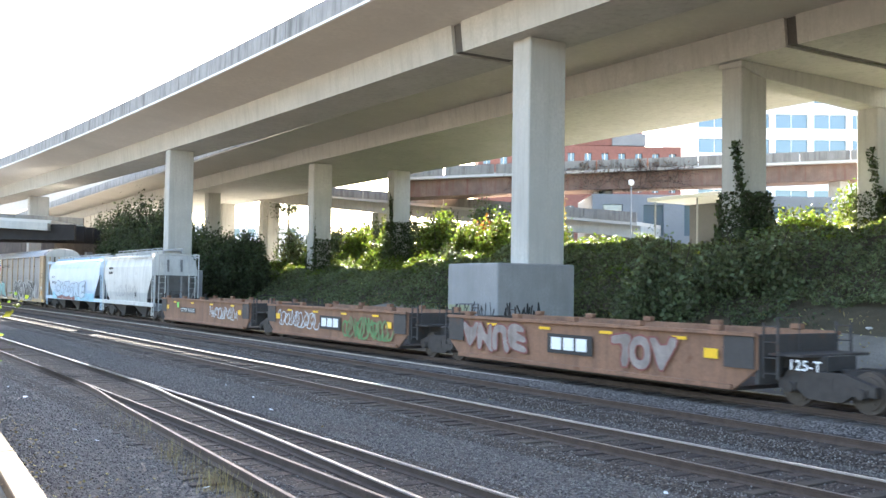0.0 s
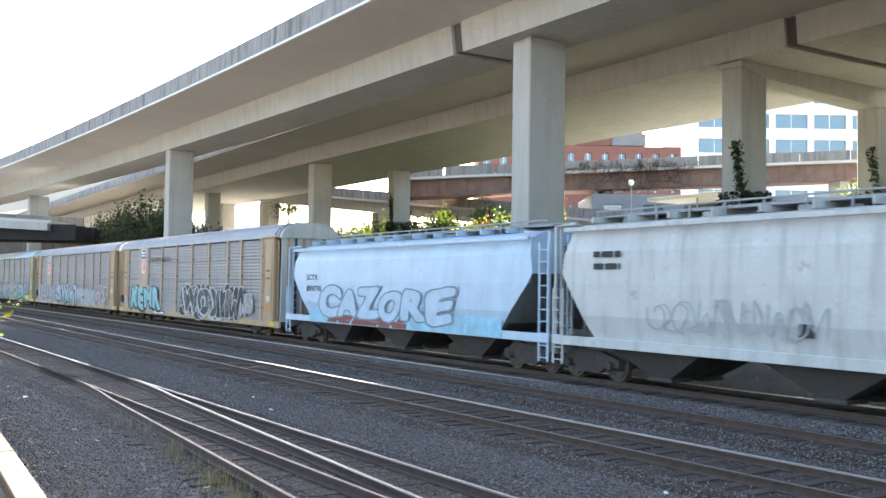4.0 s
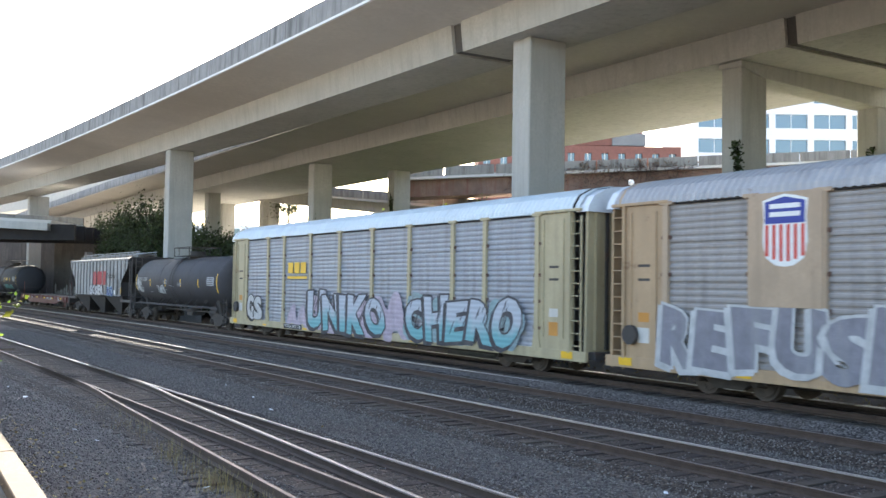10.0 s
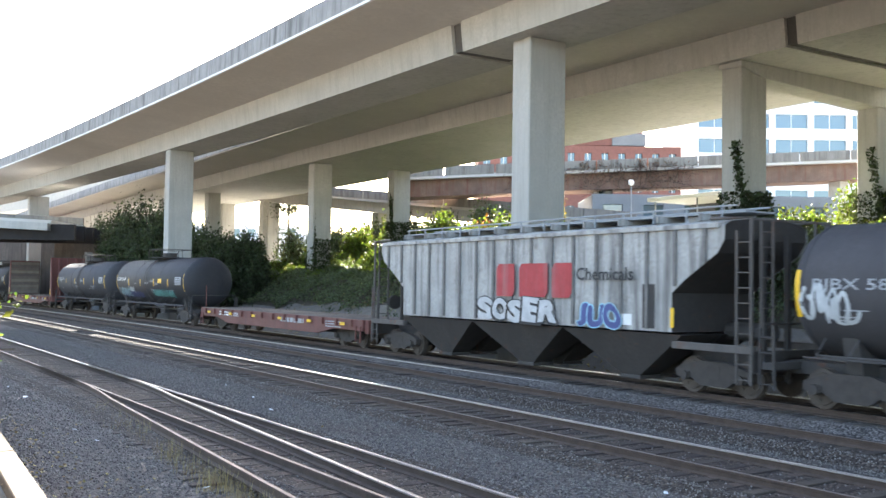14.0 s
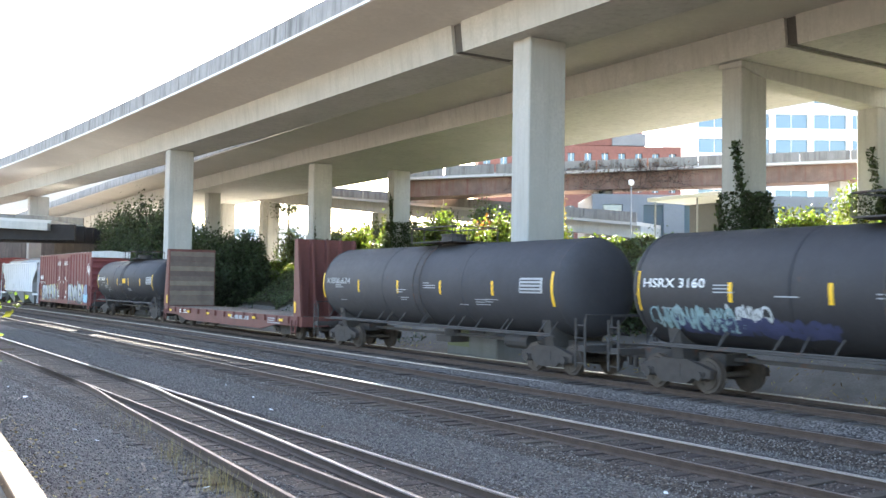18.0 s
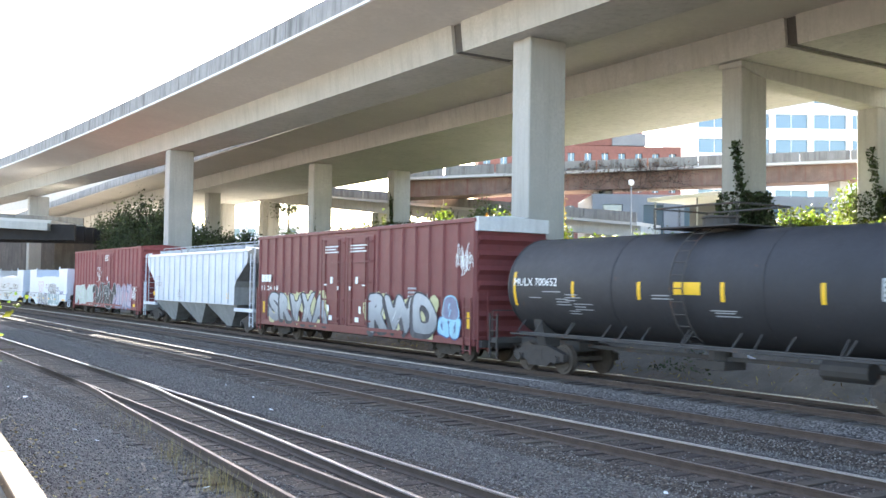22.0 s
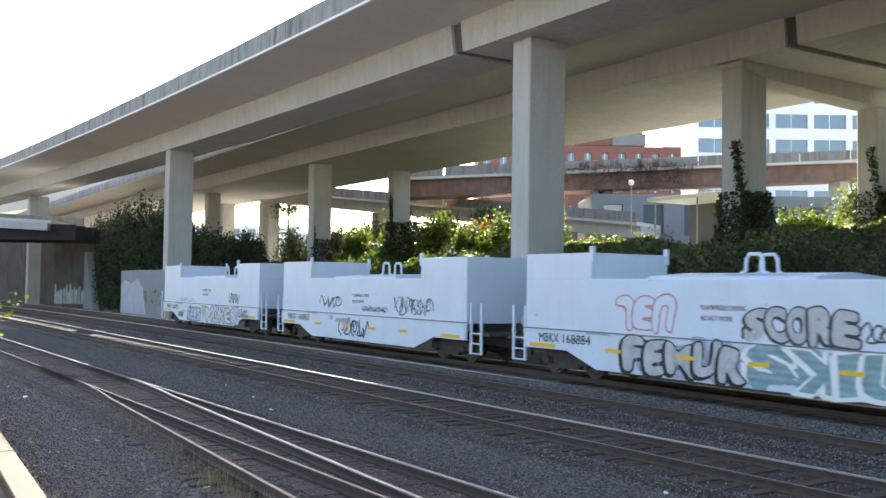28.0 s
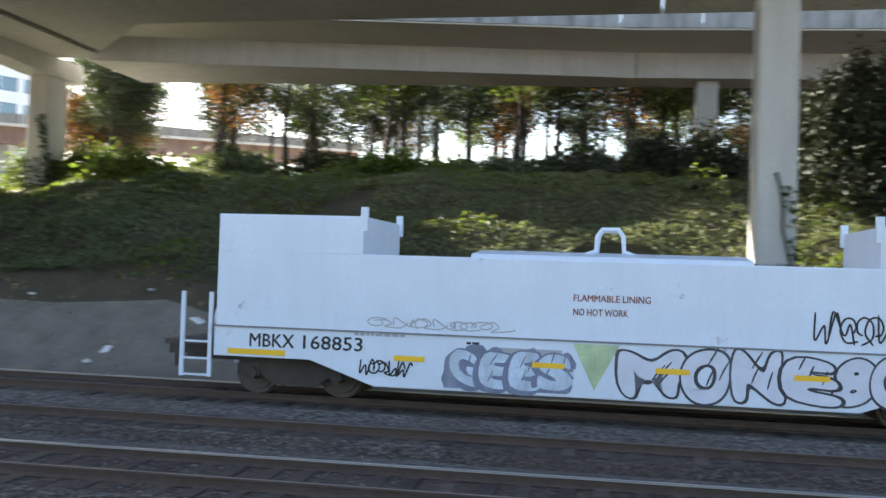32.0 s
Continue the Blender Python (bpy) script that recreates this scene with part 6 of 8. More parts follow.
sprayed_word(w2, "LOA", 1.7, 4.0, 0.62, 1.62, GRIMESILVER, MAROON, 12, y=-1.56, soft=1, turned=True, shade=0)
graffiti(w3, -5.3, -1.2, 0.75, 1.6, 6, None, SILVERW, 13, 0.2)
GREENWASH = material("washed_green_spray", (0.12, 0.24, 0.09), 0.7, var=0.4, scale=2, bump=0, streak=(0.2, 0.11, 0.07), streak_amt=0.8)
graffiti(w3, 1.3, 5.2, 0.55, 1.5, 5, None, GREENWASH, 15, 0.3)
graffiti(w4, 1.4, 5.3, 0.8, 1.5, 5, None, SILVERW, 14, 0.2)
plate(w4, "lettering_panel", -3.6, -0.95, 0.98, 1.28, -1.557, BLACKMARK)
lettering(w4, "DTTX 743715", -3.5, 1.03, 0.2, -1.562, WHITEMARK, 2.4, "white stencilled car number")
lettering(w2, "125-T", 7.3, 1.0, 0.24, -1.3, WHITEMARK, 0.8)
plate(w4, "tag_sticker", -4.3, -3.9, 1.25, 1.55, -1.557, material("green_tag", (0.15, 0.6, 0.08), 0.5, bump=0), "bright green tag")


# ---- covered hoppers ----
HOPPERSLOPE = paint("grey_hopper_slope_paint", (0.21, 0.21, 0.21), 0.2, 0.6, 0.7, 0.25)


def hopper(s, L, mat, label, ribbed, bays, z0=1.6, ze=4.35, zr=4.62, round_side=False, ribs=14, slope=1.9, platform=1.0, dirt=None, trim=None):
    """L: half length of the side sheets. dirt: darker paint of slopes, bays and ends."""
    c = car_empty("covered_hopper_car", label, s)
    hw = 1.55
    dirt = dirt or HOPPERSLOPE
    trim = trim or mat
    if round_side:
        prof = [(-1.25, 1.15), (-1.42, 1.3), (-1.54, 2.0), (-1.55, 2.9), (-1.50, 3.8), (-1.32, ze), (-0.9, zr - 0.1), (0, zr), (0.9, zr - 0.1), (1.32, ze), (1.50, 3.8), (1.55, 2.9), (1.54, 2.0), (1.42, 1.3), (1.25, 1.15)]
    else:
        prof = [(-hw, z0), (-hw, ze), (-1.3, ze + 0.12), (0, zr), (1.3, ze + 0.12), (hw, ze), (hw, z0)]
    def cutback(z):
        f = max(0.0, min(1.0, (z - prof[0][1]) / (ze - prof[0][1])))
        if round_side:
            return slope * 1.15 * (0.62 - f) / 0.62 if f < 0.62 else 0.30 * ((f - 0.62) / 0.38) ** 1.5
        return slope * max(0.0, min(1.0, (0.80 - f) / 0.40)) * 0.9

    fine = []
    for (ya, za), (yb, zb) in zip(prof[:-1], prof[1:]):
        k = max(1, int(abs(zb - za) / 0.3))
        fine += [(ya + (yb - ya) * j / k, za + (zb - za) * j / k) for j in range(k)]
    fine.append(prof[-1])
    n = len(fine)
    bm = bmesh.new()
    rows = [[bm.verts.new((sx * (L - cutback(z)), y, z)) for y, z in fine] for sx in (-1, 1)]
    for i in range(n):
        j = (i + 1) % n
        bm.faces.new((rows[0][i], rows[0][j], rows[1][j], rows[1][i]))
    body = part("hopper_body", bm, mat, c, smooth=False)
    for sx in (-1, 1):
        for nm, lo, hi, mm in (("end_slope_sheet", 0, 0.6, dirt), ("end_sheet", 0.6, 2.0, mat if dirt is HOPPERSLOPE else dirt)):
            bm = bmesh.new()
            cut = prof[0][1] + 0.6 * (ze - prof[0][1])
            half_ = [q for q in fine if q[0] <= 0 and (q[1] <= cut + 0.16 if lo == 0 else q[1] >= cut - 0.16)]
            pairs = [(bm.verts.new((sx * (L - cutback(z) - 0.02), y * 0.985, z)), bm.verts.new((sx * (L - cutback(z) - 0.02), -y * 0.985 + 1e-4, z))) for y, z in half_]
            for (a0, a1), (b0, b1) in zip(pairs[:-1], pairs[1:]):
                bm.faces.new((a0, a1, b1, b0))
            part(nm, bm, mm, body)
    for sx in (-1, 1):
        xe = sx * (L + platform * 0.72)
        for yy in (-1.45, 1.45):
            rail_loop(c, [(xe, yy, 1.3), (xe, yy, ze + 0.15), (sx * (L - 0.5), yy, ze + 0.18)], trim, 0.045, "corner_post")
        rail_loop(c, [(xe, -1.45, ze + 0.12), (xe, 1.45, ze + 0.12)], trim, 0.035)
    for sg in (-1, 1):
        rail_loop(c, [(-L + 0.4, sg * 0.62, zr + 0.30), (L - 0.4, sg * 0.62, zr + 0.30)], STEELGREY, 0.026, "roof_rail")
        bm = bmesh.new()
        cyl(bm, (0, sg * 0.62, zr - 0.08), (0, sg * 0.62, zr + 0.30), 0.03, 5)
        pm = mesh_of("rail_post", bm, STEELGREY)
        for i in range(int(2 * L / 1.2)):
            shared("rail_post", pm, c, pose(-L + 0.5 + i * 1.2, 0, 0))
    if ribbed:
        rib = bmesh.new()
        box(rib, -0.05, 0.05, -0.06, 0.0, z0 + 0.05, ze - 0.05)
        rme = mesh_of("side_rib", rib, mat if trim is mat else RIBSHADE)
        for i in range(ribs):
            x = -L + 0.6 + i * (2 * L - 1.2) / (ribs - 1)
            cut = max(0.0, (abs(x) - (L - slope * 0.9)) / (slope * 0.9))
            for sg in (-1, 1):
                o = shared("side_rib", rme, body, Matrix.Translation((x, sg * hw + (0.06 if sg > 0 else 0), 0)))
                if cut > 0:
                    o.matrix_basis = Matrix.Translation((x, sg * hw + (0.06 if sg > 0 else 0), z0 + (ze - z0) * (0.40 + 0.40 * cut) - z0 * (1 - (0.40 + 0.40 * cut)))) @ Matrix.Diagonal((1, 1, 1 - (0.40 + 0.40 * cut), 1))
    for sg in (-1, 1):
        bm = bmesh.new()
        box(bm, -L + 0.15, L - 0.15, sg * hw - 0.07, sg * hw + 0.07, ze - 0.06, ze + 0.06)
        part("top_chord", bm, mat, c, bev=0.01)
        for xa, xb in ((-L - platform * 0.8, L + platform * 0.8),) if round_side else ((-L - platform * 0.8, -L + slope * 0.9), (L - slope * 0.9, L + platform * 0.8)):
            bm = bmesh.new()
            box(bm, xa, xb, sg * 1.45 - 0.1, sg * 1.45 + 0.1, 1.12 if round_side else 1.28, 1.38 if round_side else 1.46)
            part("side_sill", bm, trim, c, bev=0.01)
    bm = bmesh.new()
    box(bm, -L + 0.2, L - 0.2, -0.55, 0.55, zr + 0.12, zr + 0.16)
    walkway = part("roof_walkway", bm, STEELGREY, c, "galvanised running board")
    bm = bmesh.new()
    box(bm, -0.03, 0.03, -0.9, 0.9, zr - 0.05, zr + 0.13)
    wb = mesh_of("walkway_bracket", bm, mat)
    for i in range(int(L * 2 / 1.5)):
        shared("walkway_bracket", wb, walkway, pose(-L + 0.6 + i * 1.5, 0, 0))
    for i in range(4):
        x = -L + (i + 0.5) * L / 2
        bm = bmesh.new()
        cyl(bm, (x, 0.0, zr - 0.05), (x, 0.0, zr + 0.10), 0.4, 16)
        part("roof_hatch", bm, mat, c, bev=0.01)
    span = (2 * L - 2 * slope + 0.9) / bays
    for i in range(bays):
        xc = -L + slope - 0.45 + span * (i + 0.5)
        for sg in (-1, 1):
            bm = bmesh.new()
            A = [(xc - span * 0.5, sg * 1.45, 1.62), (xc + span * 0.5, sg * 1.45, 1.62), (xc + span * 0.5, sg * 0.06, 1.62), (xc - span * 0.5, sg * 0.06, 1.62)]
            B = [(xc - 0.35, sg * 0.95, 0.42), (xc + 0.35, sg * 0.95, 0.42), (xc + 0.35, sg * 0.25, 0.42), (xc - 0.35, sg * 0.25, 0.42)]
            va, vb = [bm.verts.new(q) for q in A], [bm.verts.new(q) for q in B]
            for k in range(4):
                bm.faces.new((va[k], va[(k + 1) % 4], vb[(k + 1) % 4], vb[k]))
            bm.faces.new(vb)
            bm.faces.new(va)
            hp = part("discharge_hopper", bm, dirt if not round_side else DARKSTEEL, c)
            boxes("outlet_gate", [(xc - 0.42, xc + 0.42, sg * 0.6 - 0.4, sg * 0.6 + 0.4, 0.32, 0.42)], DARKSTEEL, hp, bev=0.01)
    for sg in (-1, 1):
        xe = sg * (L + platform * 0.8)
        bm = bmesh.new()
        box(bm, min(xe, xe - sg * 0.15), max(xe, xe - sg * 0.15), -1.5, 1.5, 0.85, 1.35)
        box(bm, min(xe, xe - sg * (slope + 1.0)), max(xe, xe - sg * (slope + 1.0)), -0.35, 0.35, 0.85, 1.2)
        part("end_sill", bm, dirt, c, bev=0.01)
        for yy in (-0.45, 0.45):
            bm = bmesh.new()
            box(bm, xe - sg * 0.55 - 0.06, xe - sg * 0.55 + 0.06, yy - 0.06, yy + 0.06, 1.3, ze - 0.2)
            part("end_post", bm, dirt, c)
        ladder(c, xe - sg * 0.25, -1.52, 0.55, ze - 0.15 if sg > 0 else ze * 0.62, trim, 0.42)
        ladder(c, xe, -1.0, 0.8, ze + 0.1, trim, 0.42, "y")
        ladder(c, xe, 1.0, 0.8, ze + 0.1, trim, 0.42, "y")
        truck(c, sg * (L - 0.75))
    bm = bmesh.new()
    cyl(bm, (-L - platform * 0.8 + 0.1, -0.5, 2.1), (-L - platform * 0.8 - 0.02, -0.5, 2.1), 0.28, 16)
    part("brake_wheel", bm, DARKSTEEL, c)
    bm = bmesh.new()
    cyl(bm, (L - 1.6, 0.5, 1.7), (L - 0.2, 0.5, 1.7), 0.24, 12)
    part("brake_cylinder", bm, DARKSTEEL, c)
    couplers(c, L + platform * 0.8, -L - platform * 0.8)
    return c


# rib colour darkened to stand in for the shading along rib edges
RIBSHADE = paint("shade_dark_rib_paint", (0.17, 0.16, 0.15), 0.25, 0.7, 0.75, 0.3)
PALESKY = material("pale_sky_spray", (0.42, 0.54, 0.64), 0.55, var=0.15, scale=2, bump=0)
SLATEINK = material("slate_ink_spray", (0.20, 0.25, 0.30), 0.6, var=0.3, scale=3, bump=0)
H1 = hopper(143.8, 6.0, paint("dirty_white_hopper_paint", (0.50, 0.51, 0.49), 0.12, 0.5), "short dirty white covered hopper car with end ladders", False, 2, 1.5, 4.45, 4.72, True, slope=1.3, platform=0.55)
bars(H1, -4.6, 3.3, 1.1, 0.5, 2, -1.56, BLACKMARK)
graffiti(H1, -2.5, 2.6, 1.6, 2.6, 6, None, GREYMARK, 21, 0.12)
plate(H1, "placard", 2.2, 2.6, 1.75, 2.05, -1.553, BLACKMARK)
H2 = hopper(127.45, 8.9, paint("pale_blue_hopper_paint", (0.45, 0.57, 0.68), 0.03, 0.15, 0.45), "long pale blue covered hopper car with blue and brown graffiti", False, 3, 1.25, 4.3, 4.6, True, slope=1.7)
lettering(H2, "SCYX", -7.4, 2.95, 0.26, -1.562, BLACKMARK, 1.1)
lettering(H2, "894796", -7.4, 2.45, 0.26, -1.562, BLACKMARK, 1.5)
plate(H2, "sprayed_band", -7.0, 7.4, 1.16, 1.75, -1.565, SKYBLUE, "sky blue sprayed band", 0.012)
sprayed_word(H2, "CAZORE", -5.9, 4.6, 1.4, 2.65, PALESKY, SLATEINK, 22, y=-1.585, soft=1, shade=0)
graffiti(H2, -5.2, 1.4, 1.18, 1.5, 3, MAROON, MAROON, 23, 0.4, y=-1.58)


# ---- auto racks ----
RACK_POSTS = (-11.9, -9.15, -7.22, -4.3, -1.43, 1.43, 4.3, 7.22, 9.15, 11.9)


def autorack(s, L, panel, post, roof, label):
    c = car_empty("autorack_car", label, s)
    hw, z0, z1 = 1.53, 0.95, 4.98
    ribs = 24
    dz = (z1 - z0) / ribs
    prof = []
    for i in range(ribs):
        z = z0 + i * dz
        deep = 0.045 if i % 6 == 5 else 0.02
        prof += [(0.0, z + dz * 0.1), (-0.004, z + dz * 0.32), (0.0, z + dz * 0.54), (deep, z + dz * 0.68), (deep, z + dz * 0.92)]
    prof += [(0.0, z1), (0.06, z1), (0.06, z0)]
    upright = RACKPOST if post is RACKTAN else post
    for sg in (-1, 1):
        made = {}
        for xa, xb in zip(RACK_POSTS[:-1], RACK_POSTS[1:]):
            w = round(xb - xa, 2)
            if w not in made:
                bm = bmesh.new()
                prism(bm, [((o if sg < 0 else -o), z) for o, z in prof], 0.06, w - 0.06)
                made[w] = mesh_of("side_panel", bm, panel)
            shared("side_panel", made[w], c, pose(xa, sg * hw, 0))
            if sg < 0:
                # near-black strip standing in for the shaded gap above the panel
                boxes("vent_slot", [(xa + 0.3, xb - 0.3, -hw - 0.024, -hw, 4.935, 4.97)], SLOTDARK, c)
        bm = bmesh.new()
        box(bm, -0.095, 0.095, -0.075, 0.02, 0.85, 5.0)
        box(bm, -0.24, 0.24, -0.085, 0.0, 4.94, 5.03)
        prism(bm, [(-0.095, 1.5), (-0.2, 0.95), (0.2, 0.95), (0.095, 1.5)], -0.07, 0.0, "y")
        qm = mesh_of("side_post", bm, upright)
        bm = bmesh.new()
        box(bm, -0.035, 0.035, -0.05, 0.0, -0.05, 0.05)
        cm = mesh_of("panel_clip", bm, RUSTCLIP)
        for x in RACK_POSTS:
            po = shared("side_post", qm, c, pose(x, sg * hw, 0, 0, 0, 0 if sg < 0 else 180))
            for zz in (1.55, 2.35, 3.15, 4.1) if sg < 0 else ():
                for dx in (-0.13, 0.13):
                    shared("panel_clip", cm, po, pose(dx, 0, zz))
        for sx in (-1, 1):
            bm = bmesh.new()
            xa, xb = sorted((sx * (L - 0.45), sx * 11.98))
            box(bm, xa, xb, sg * hw - 0.03, sg * hw + 0.03, 0.9, 4.98)
            ep = part("end_panel", bm, post, c, "smooth painted end panel", bev=0.01)
            xc = (xa + xb) / 2
            boxes("panel_frame", [(xc - 0.52, xc - 0.46, sg * hw - 0.06, sg * hw + 0.06, 1.3, 4.8)], post, ep)
            boxes("panel_frame", [(xc + 0.40, xc + 0.46, sg * hw - 0.06, sg * hw + 0.06, 1.3, 4.8)], post, ep)
            if sg < 0:
                plate(ep, "data_stencil", xc - 0.22, xc + 0.22, 3.35, 3.42, -hw - 0.034, DARKSTEEL)
                plate(ep, "data_stencil", xc - 0.22, xc + 0.22, 2.98, 3.05, -hw - 0.034, DARKSTEEL)
                plate(ep, "warning_decal", xc - 0.2, xc + 0.2, 1.9, 2.15, -hw - 0.034, DECALS[sx > 0])
                plate(ep, "warning_decal", xc - 0.22, xc + 0.2, 1.35, 1.75, -hw - 0.034, DECALS[sx < 0])
            boxes("corner_post", [(min(sx * (L - 0.47), sx * (L - 0.37)), max(sx * (L - 0.47), sx * (L - 0.37)), sg * hw - 0.1, sg * hw + 0.1, 0.9, 5.0)], post, c, bev=0.01)
            ladder(c, sx * (L - 0.16), sg * (hw + 0.02), 0.62, 4.85, post, 0.42)
            boxes("end_bracket", [(min(sx * (L + 0.06), sx * 11.8), max(sx * (L + 0.06), sx * 11.8), sg * hw - 0.1, sg * hw + 0.1, 4.99, 5.07)], post, c, bev=0.01)
        bm = bmesh.new()
        box(bm, -L - 0.3, L + 0.3, sg * hw - 0.06, sg * hw + 0.06, 0.66, 0.96)
        part("side_sill", bm, post, c, bev=0.01)
    # arched ribbed roof
    arc = [(-1.6, 4.98), (-1.56, 5.16), (-1.36, 5.44), (-0.9, 5.66), (-0.35, 5.76), (0.35, 5.76), (0.9, 5.66), (1.36, 5.44), (1.56, 5.16), (1.6, 4.98)]
    bm = bmesh.new()
    rows = []
    m = int(2 * L / 0.22)
    for i in range(m * 4 + 1):
        x = -L + i * 2 * L / (m * 4)
        h = 0.026 if i % 4 in (1, 2) else 0.0
        rows.append([bm.verts.new((x, y * (1 + h * 0.35), z + h)) for y, z in arc])
    for A, B in zip(rows[:-1], rows[1:]):
        for i in range(len(arc) - 1):
            bm.faces.new((A[i], A[i + 1], B[i + 1], B[i]))
    part("roof", bm, roof, c, "ribbed arched sheet roof")
    for sx in (-1, 1):
        bm = bmesh.new()
        prism(bm, [(y * 0.97, z - 0.02) for y, z in arc], sx * (L + 0.05) - 0.28, sx * (L + 0.05) + 0.28)
        part("end_cap", bm, WHITEDOOR if s > 90 else CAPWHITE, c, "pale end arch")
        bm = bmesh.new()
        prism(bm, [(y * 1.012, z + 0.035) for y, z in arc] + [(y * 0.95, z - 0.05) for y, z in arc[::-1]], sx * (L - 0.25) - 0.04, sx * (L - 0.25) + 0.04)
        part("roof_edge", bm, SLOTDARK if sx > 0 else post, c, "dark seal at the roof's end")
        for k in (-1, 1):
            bm = bmesh.new()
            pts = [(k * 0.02, 0.95), (k * 0.02, 5.5), (k * 1.0, 5.3), (k * 1.45, 5.0), (k * 1.5, 0.95)]
            prism(bm, pts, sx * (L + 0.16) - 0.05, sx * (L + 0.16) + 0.05)
            door = part("end_door", bm, WHITEDOOR if s > 90 else post, c, "tall end door leaf", bev=0.01)
            for j in range(3):
                yy = k * (0.35 + j * 0.4)
                boxes("door_rib", [(sx * (L + 0.24) - 0.04, sx * (L + 0.24) + 0.04, yy - 0.05, yy + 0.05, 1.0, 5.2)], DARKSTEEL if j == 1 else post, door)
        truck(c, sx * (L - 3.6))
        bm = bmesh.new()
        box(bm, min(sx * L, sx * (L + 0.45)), max(sx * L, sx * (L + 0.45)), -1.35, 1.35, 0.72, 0.95)
        part("end_sill", bm, DARKSTEEL, c, bev=0.01)
        plate(c, "reflector", sx * (L - 0.5) - 0.25, sx * (L - 0.5) + 0.25, 0.72, 0.93, -1.605, YELLOW, "yellow reflector")
    for i in range(5):
        x = -L + 4.5 + i * (2 * L - 9) / 4
        plate(c, "reflector", x - 0.22, x + 0.22, 0.72, 0.80, -1.605, YELLOW)
    bm = bmesh.new()
    box(bm, -L, L, -1.3, 1.3, 0.70, 0.92)
    box(bm, -L + 4, L - 4, -0.3, 0.3, 0.45, 0.72)
    part("underframe", bm, DARKSTEEL, c, bev=0.01)
    bm = bmesh.new()
    cyl(bm, (-L + 0.75, -1.72, 1.55), (-L + 0.75, -1.60, 1.55), 0.26, 16)
    part("brake_wheel", bm, DARKSTEEL, c)
    couplers(c, L + 0.45, -L - 0.45)
    return c


RACKGREY = material("galvanised_rack_panel", (0.325, 0.30, 0.285), 0.55, var=0.16, scale=0.7, bump=0.1, bscale=12, streak=(0.17, 0.16, 0.155), streak_amt=0.7, rust=0.16, rust_rgb=(0.22, 0.17, 0.14))
SLOTDARK = material("dark_slot", (0.02, 0.02, 0.02), 0.9, bump=0)
RUSTCLIP = material("rusty_clip", (0.13, 0.075, 0.055), 0.8, var=0.3, scale=6, bump=0.1)
CAPWHITE = paint("glossy_white_cap_paint", (0.70, 0.74, 0.78), 0.03, 0.2, 0.35)
DECALS = (material("orange_warning_decal", (0.55, 0.25, 0.05), 0.6, bump=0), material("white_notice_decal", (0.6, 0.58, 0.54), 0.6, bump=0))
RACKPOST = paint("weathered_tan_post_paint", (0.43, 0.315, 0.215), 0.1, 0.35, 0.55)
RACKTAN = paint("tan_rack_paint", (0.44, 0.30, 0.175), 0.12, 0.35, 0.55)
RACKYEL = paint("faded_yellow_rack_paint", (0.44, 0.37, 0.23), 0.12, 0.4, 0.55)
RACKROOF = paint("dull_galvanised_roof", (0.38, 0.37, 0.37), 0.03, 0.3, 0.45)
RACKROOF_W = paint("white_rack_roof", (0.62, 0.68, 0.70), 0.02, 0.15, 0.45)
WHITEDOOR = paint("off_white_door_paint", (0.50, 0.49, 0.45), 0.15, 0.4, 0.55)
RACKPALE = material("pale_rack_panel", (0.335, 0.345, 0.375), 0.5, var=0.2, scale=0.7, bump=0.1, bscale=12, streak=(0.19, 0.185, 0.19), streak_amt=0.75, rust=0.14, rust_rgb=(0.24, 0.20, 0.17))


def shield(c, x, z, w, h):
    """A railway's shield, as plain shapes: a board, a blue field and red and white stripes."""
    b = plate(c, "emblem_board", x - w * 0.85, x + w * 0.85, z - h * 0.62, z + h * 1.06, -1.60, RACKPOST, "tan board with a red, white and blue shield", 0.03)
    Y = -1.634

    def outline(k):
        return [(x + k * w * u, z + h * 0.5 + k * h * (v - 0.5)) for u, v in ((-0.5, 0.92), (-0.25, 0.97), (0, 1.0), (0.25, 0.97), (0.5, 0.92), (0.47, 0.66), (0.5, 0.35), (0.42, 0.12), (0.2, 0.02), (0, 0), (-0.2, 0.02), (-0.42, 0.12), (-0.5, 0.35), (-0.47, 0.66))]
    bm = bmesh.new()
    prism(bm, outline(1.06), Y - 0.003, Y, "y")
    part("shield", bm, WHITEMARK, b)
    bm = bmesh.new()
    prism(bm, [(x - 0.47 * w, z + h * 0.60), (x + 0.47 * w, z + h * 0.60), (x + 0.47 * w, z + h * 0.92), (x, z + h * 0.99), (x - 0.47 * w, z + h * 0.92)], Y - 0.008, Y - 0.0035, "y")
    part("shield_field", bm, NAVYBLUE, b)
    bm = bmesh.new()
    for i in range(6):
        u = -0.42 + i * 0.168
        k = 0.05 + 0.28 * max(0, abs(u) - 0.15)
        box(bm, x + (u - 0.04) * w, x + (u + 0.04) * w, Y - 0.008, Y - 0.0035, z + k * h, z + 0.585 * h)
    part("shield_stripe", bm, REDMARK, b)
    bm = bmesh.new()
    for zz in (0.70, 0.82):
        box(bm, x - 0.36 * w, x + 0.36 * w, Y - 0.012, Y - 0.0085, z + zz * h, z + (zz + 0.07) * h)
    part("shield_band", bm, WHITEMARK, b)


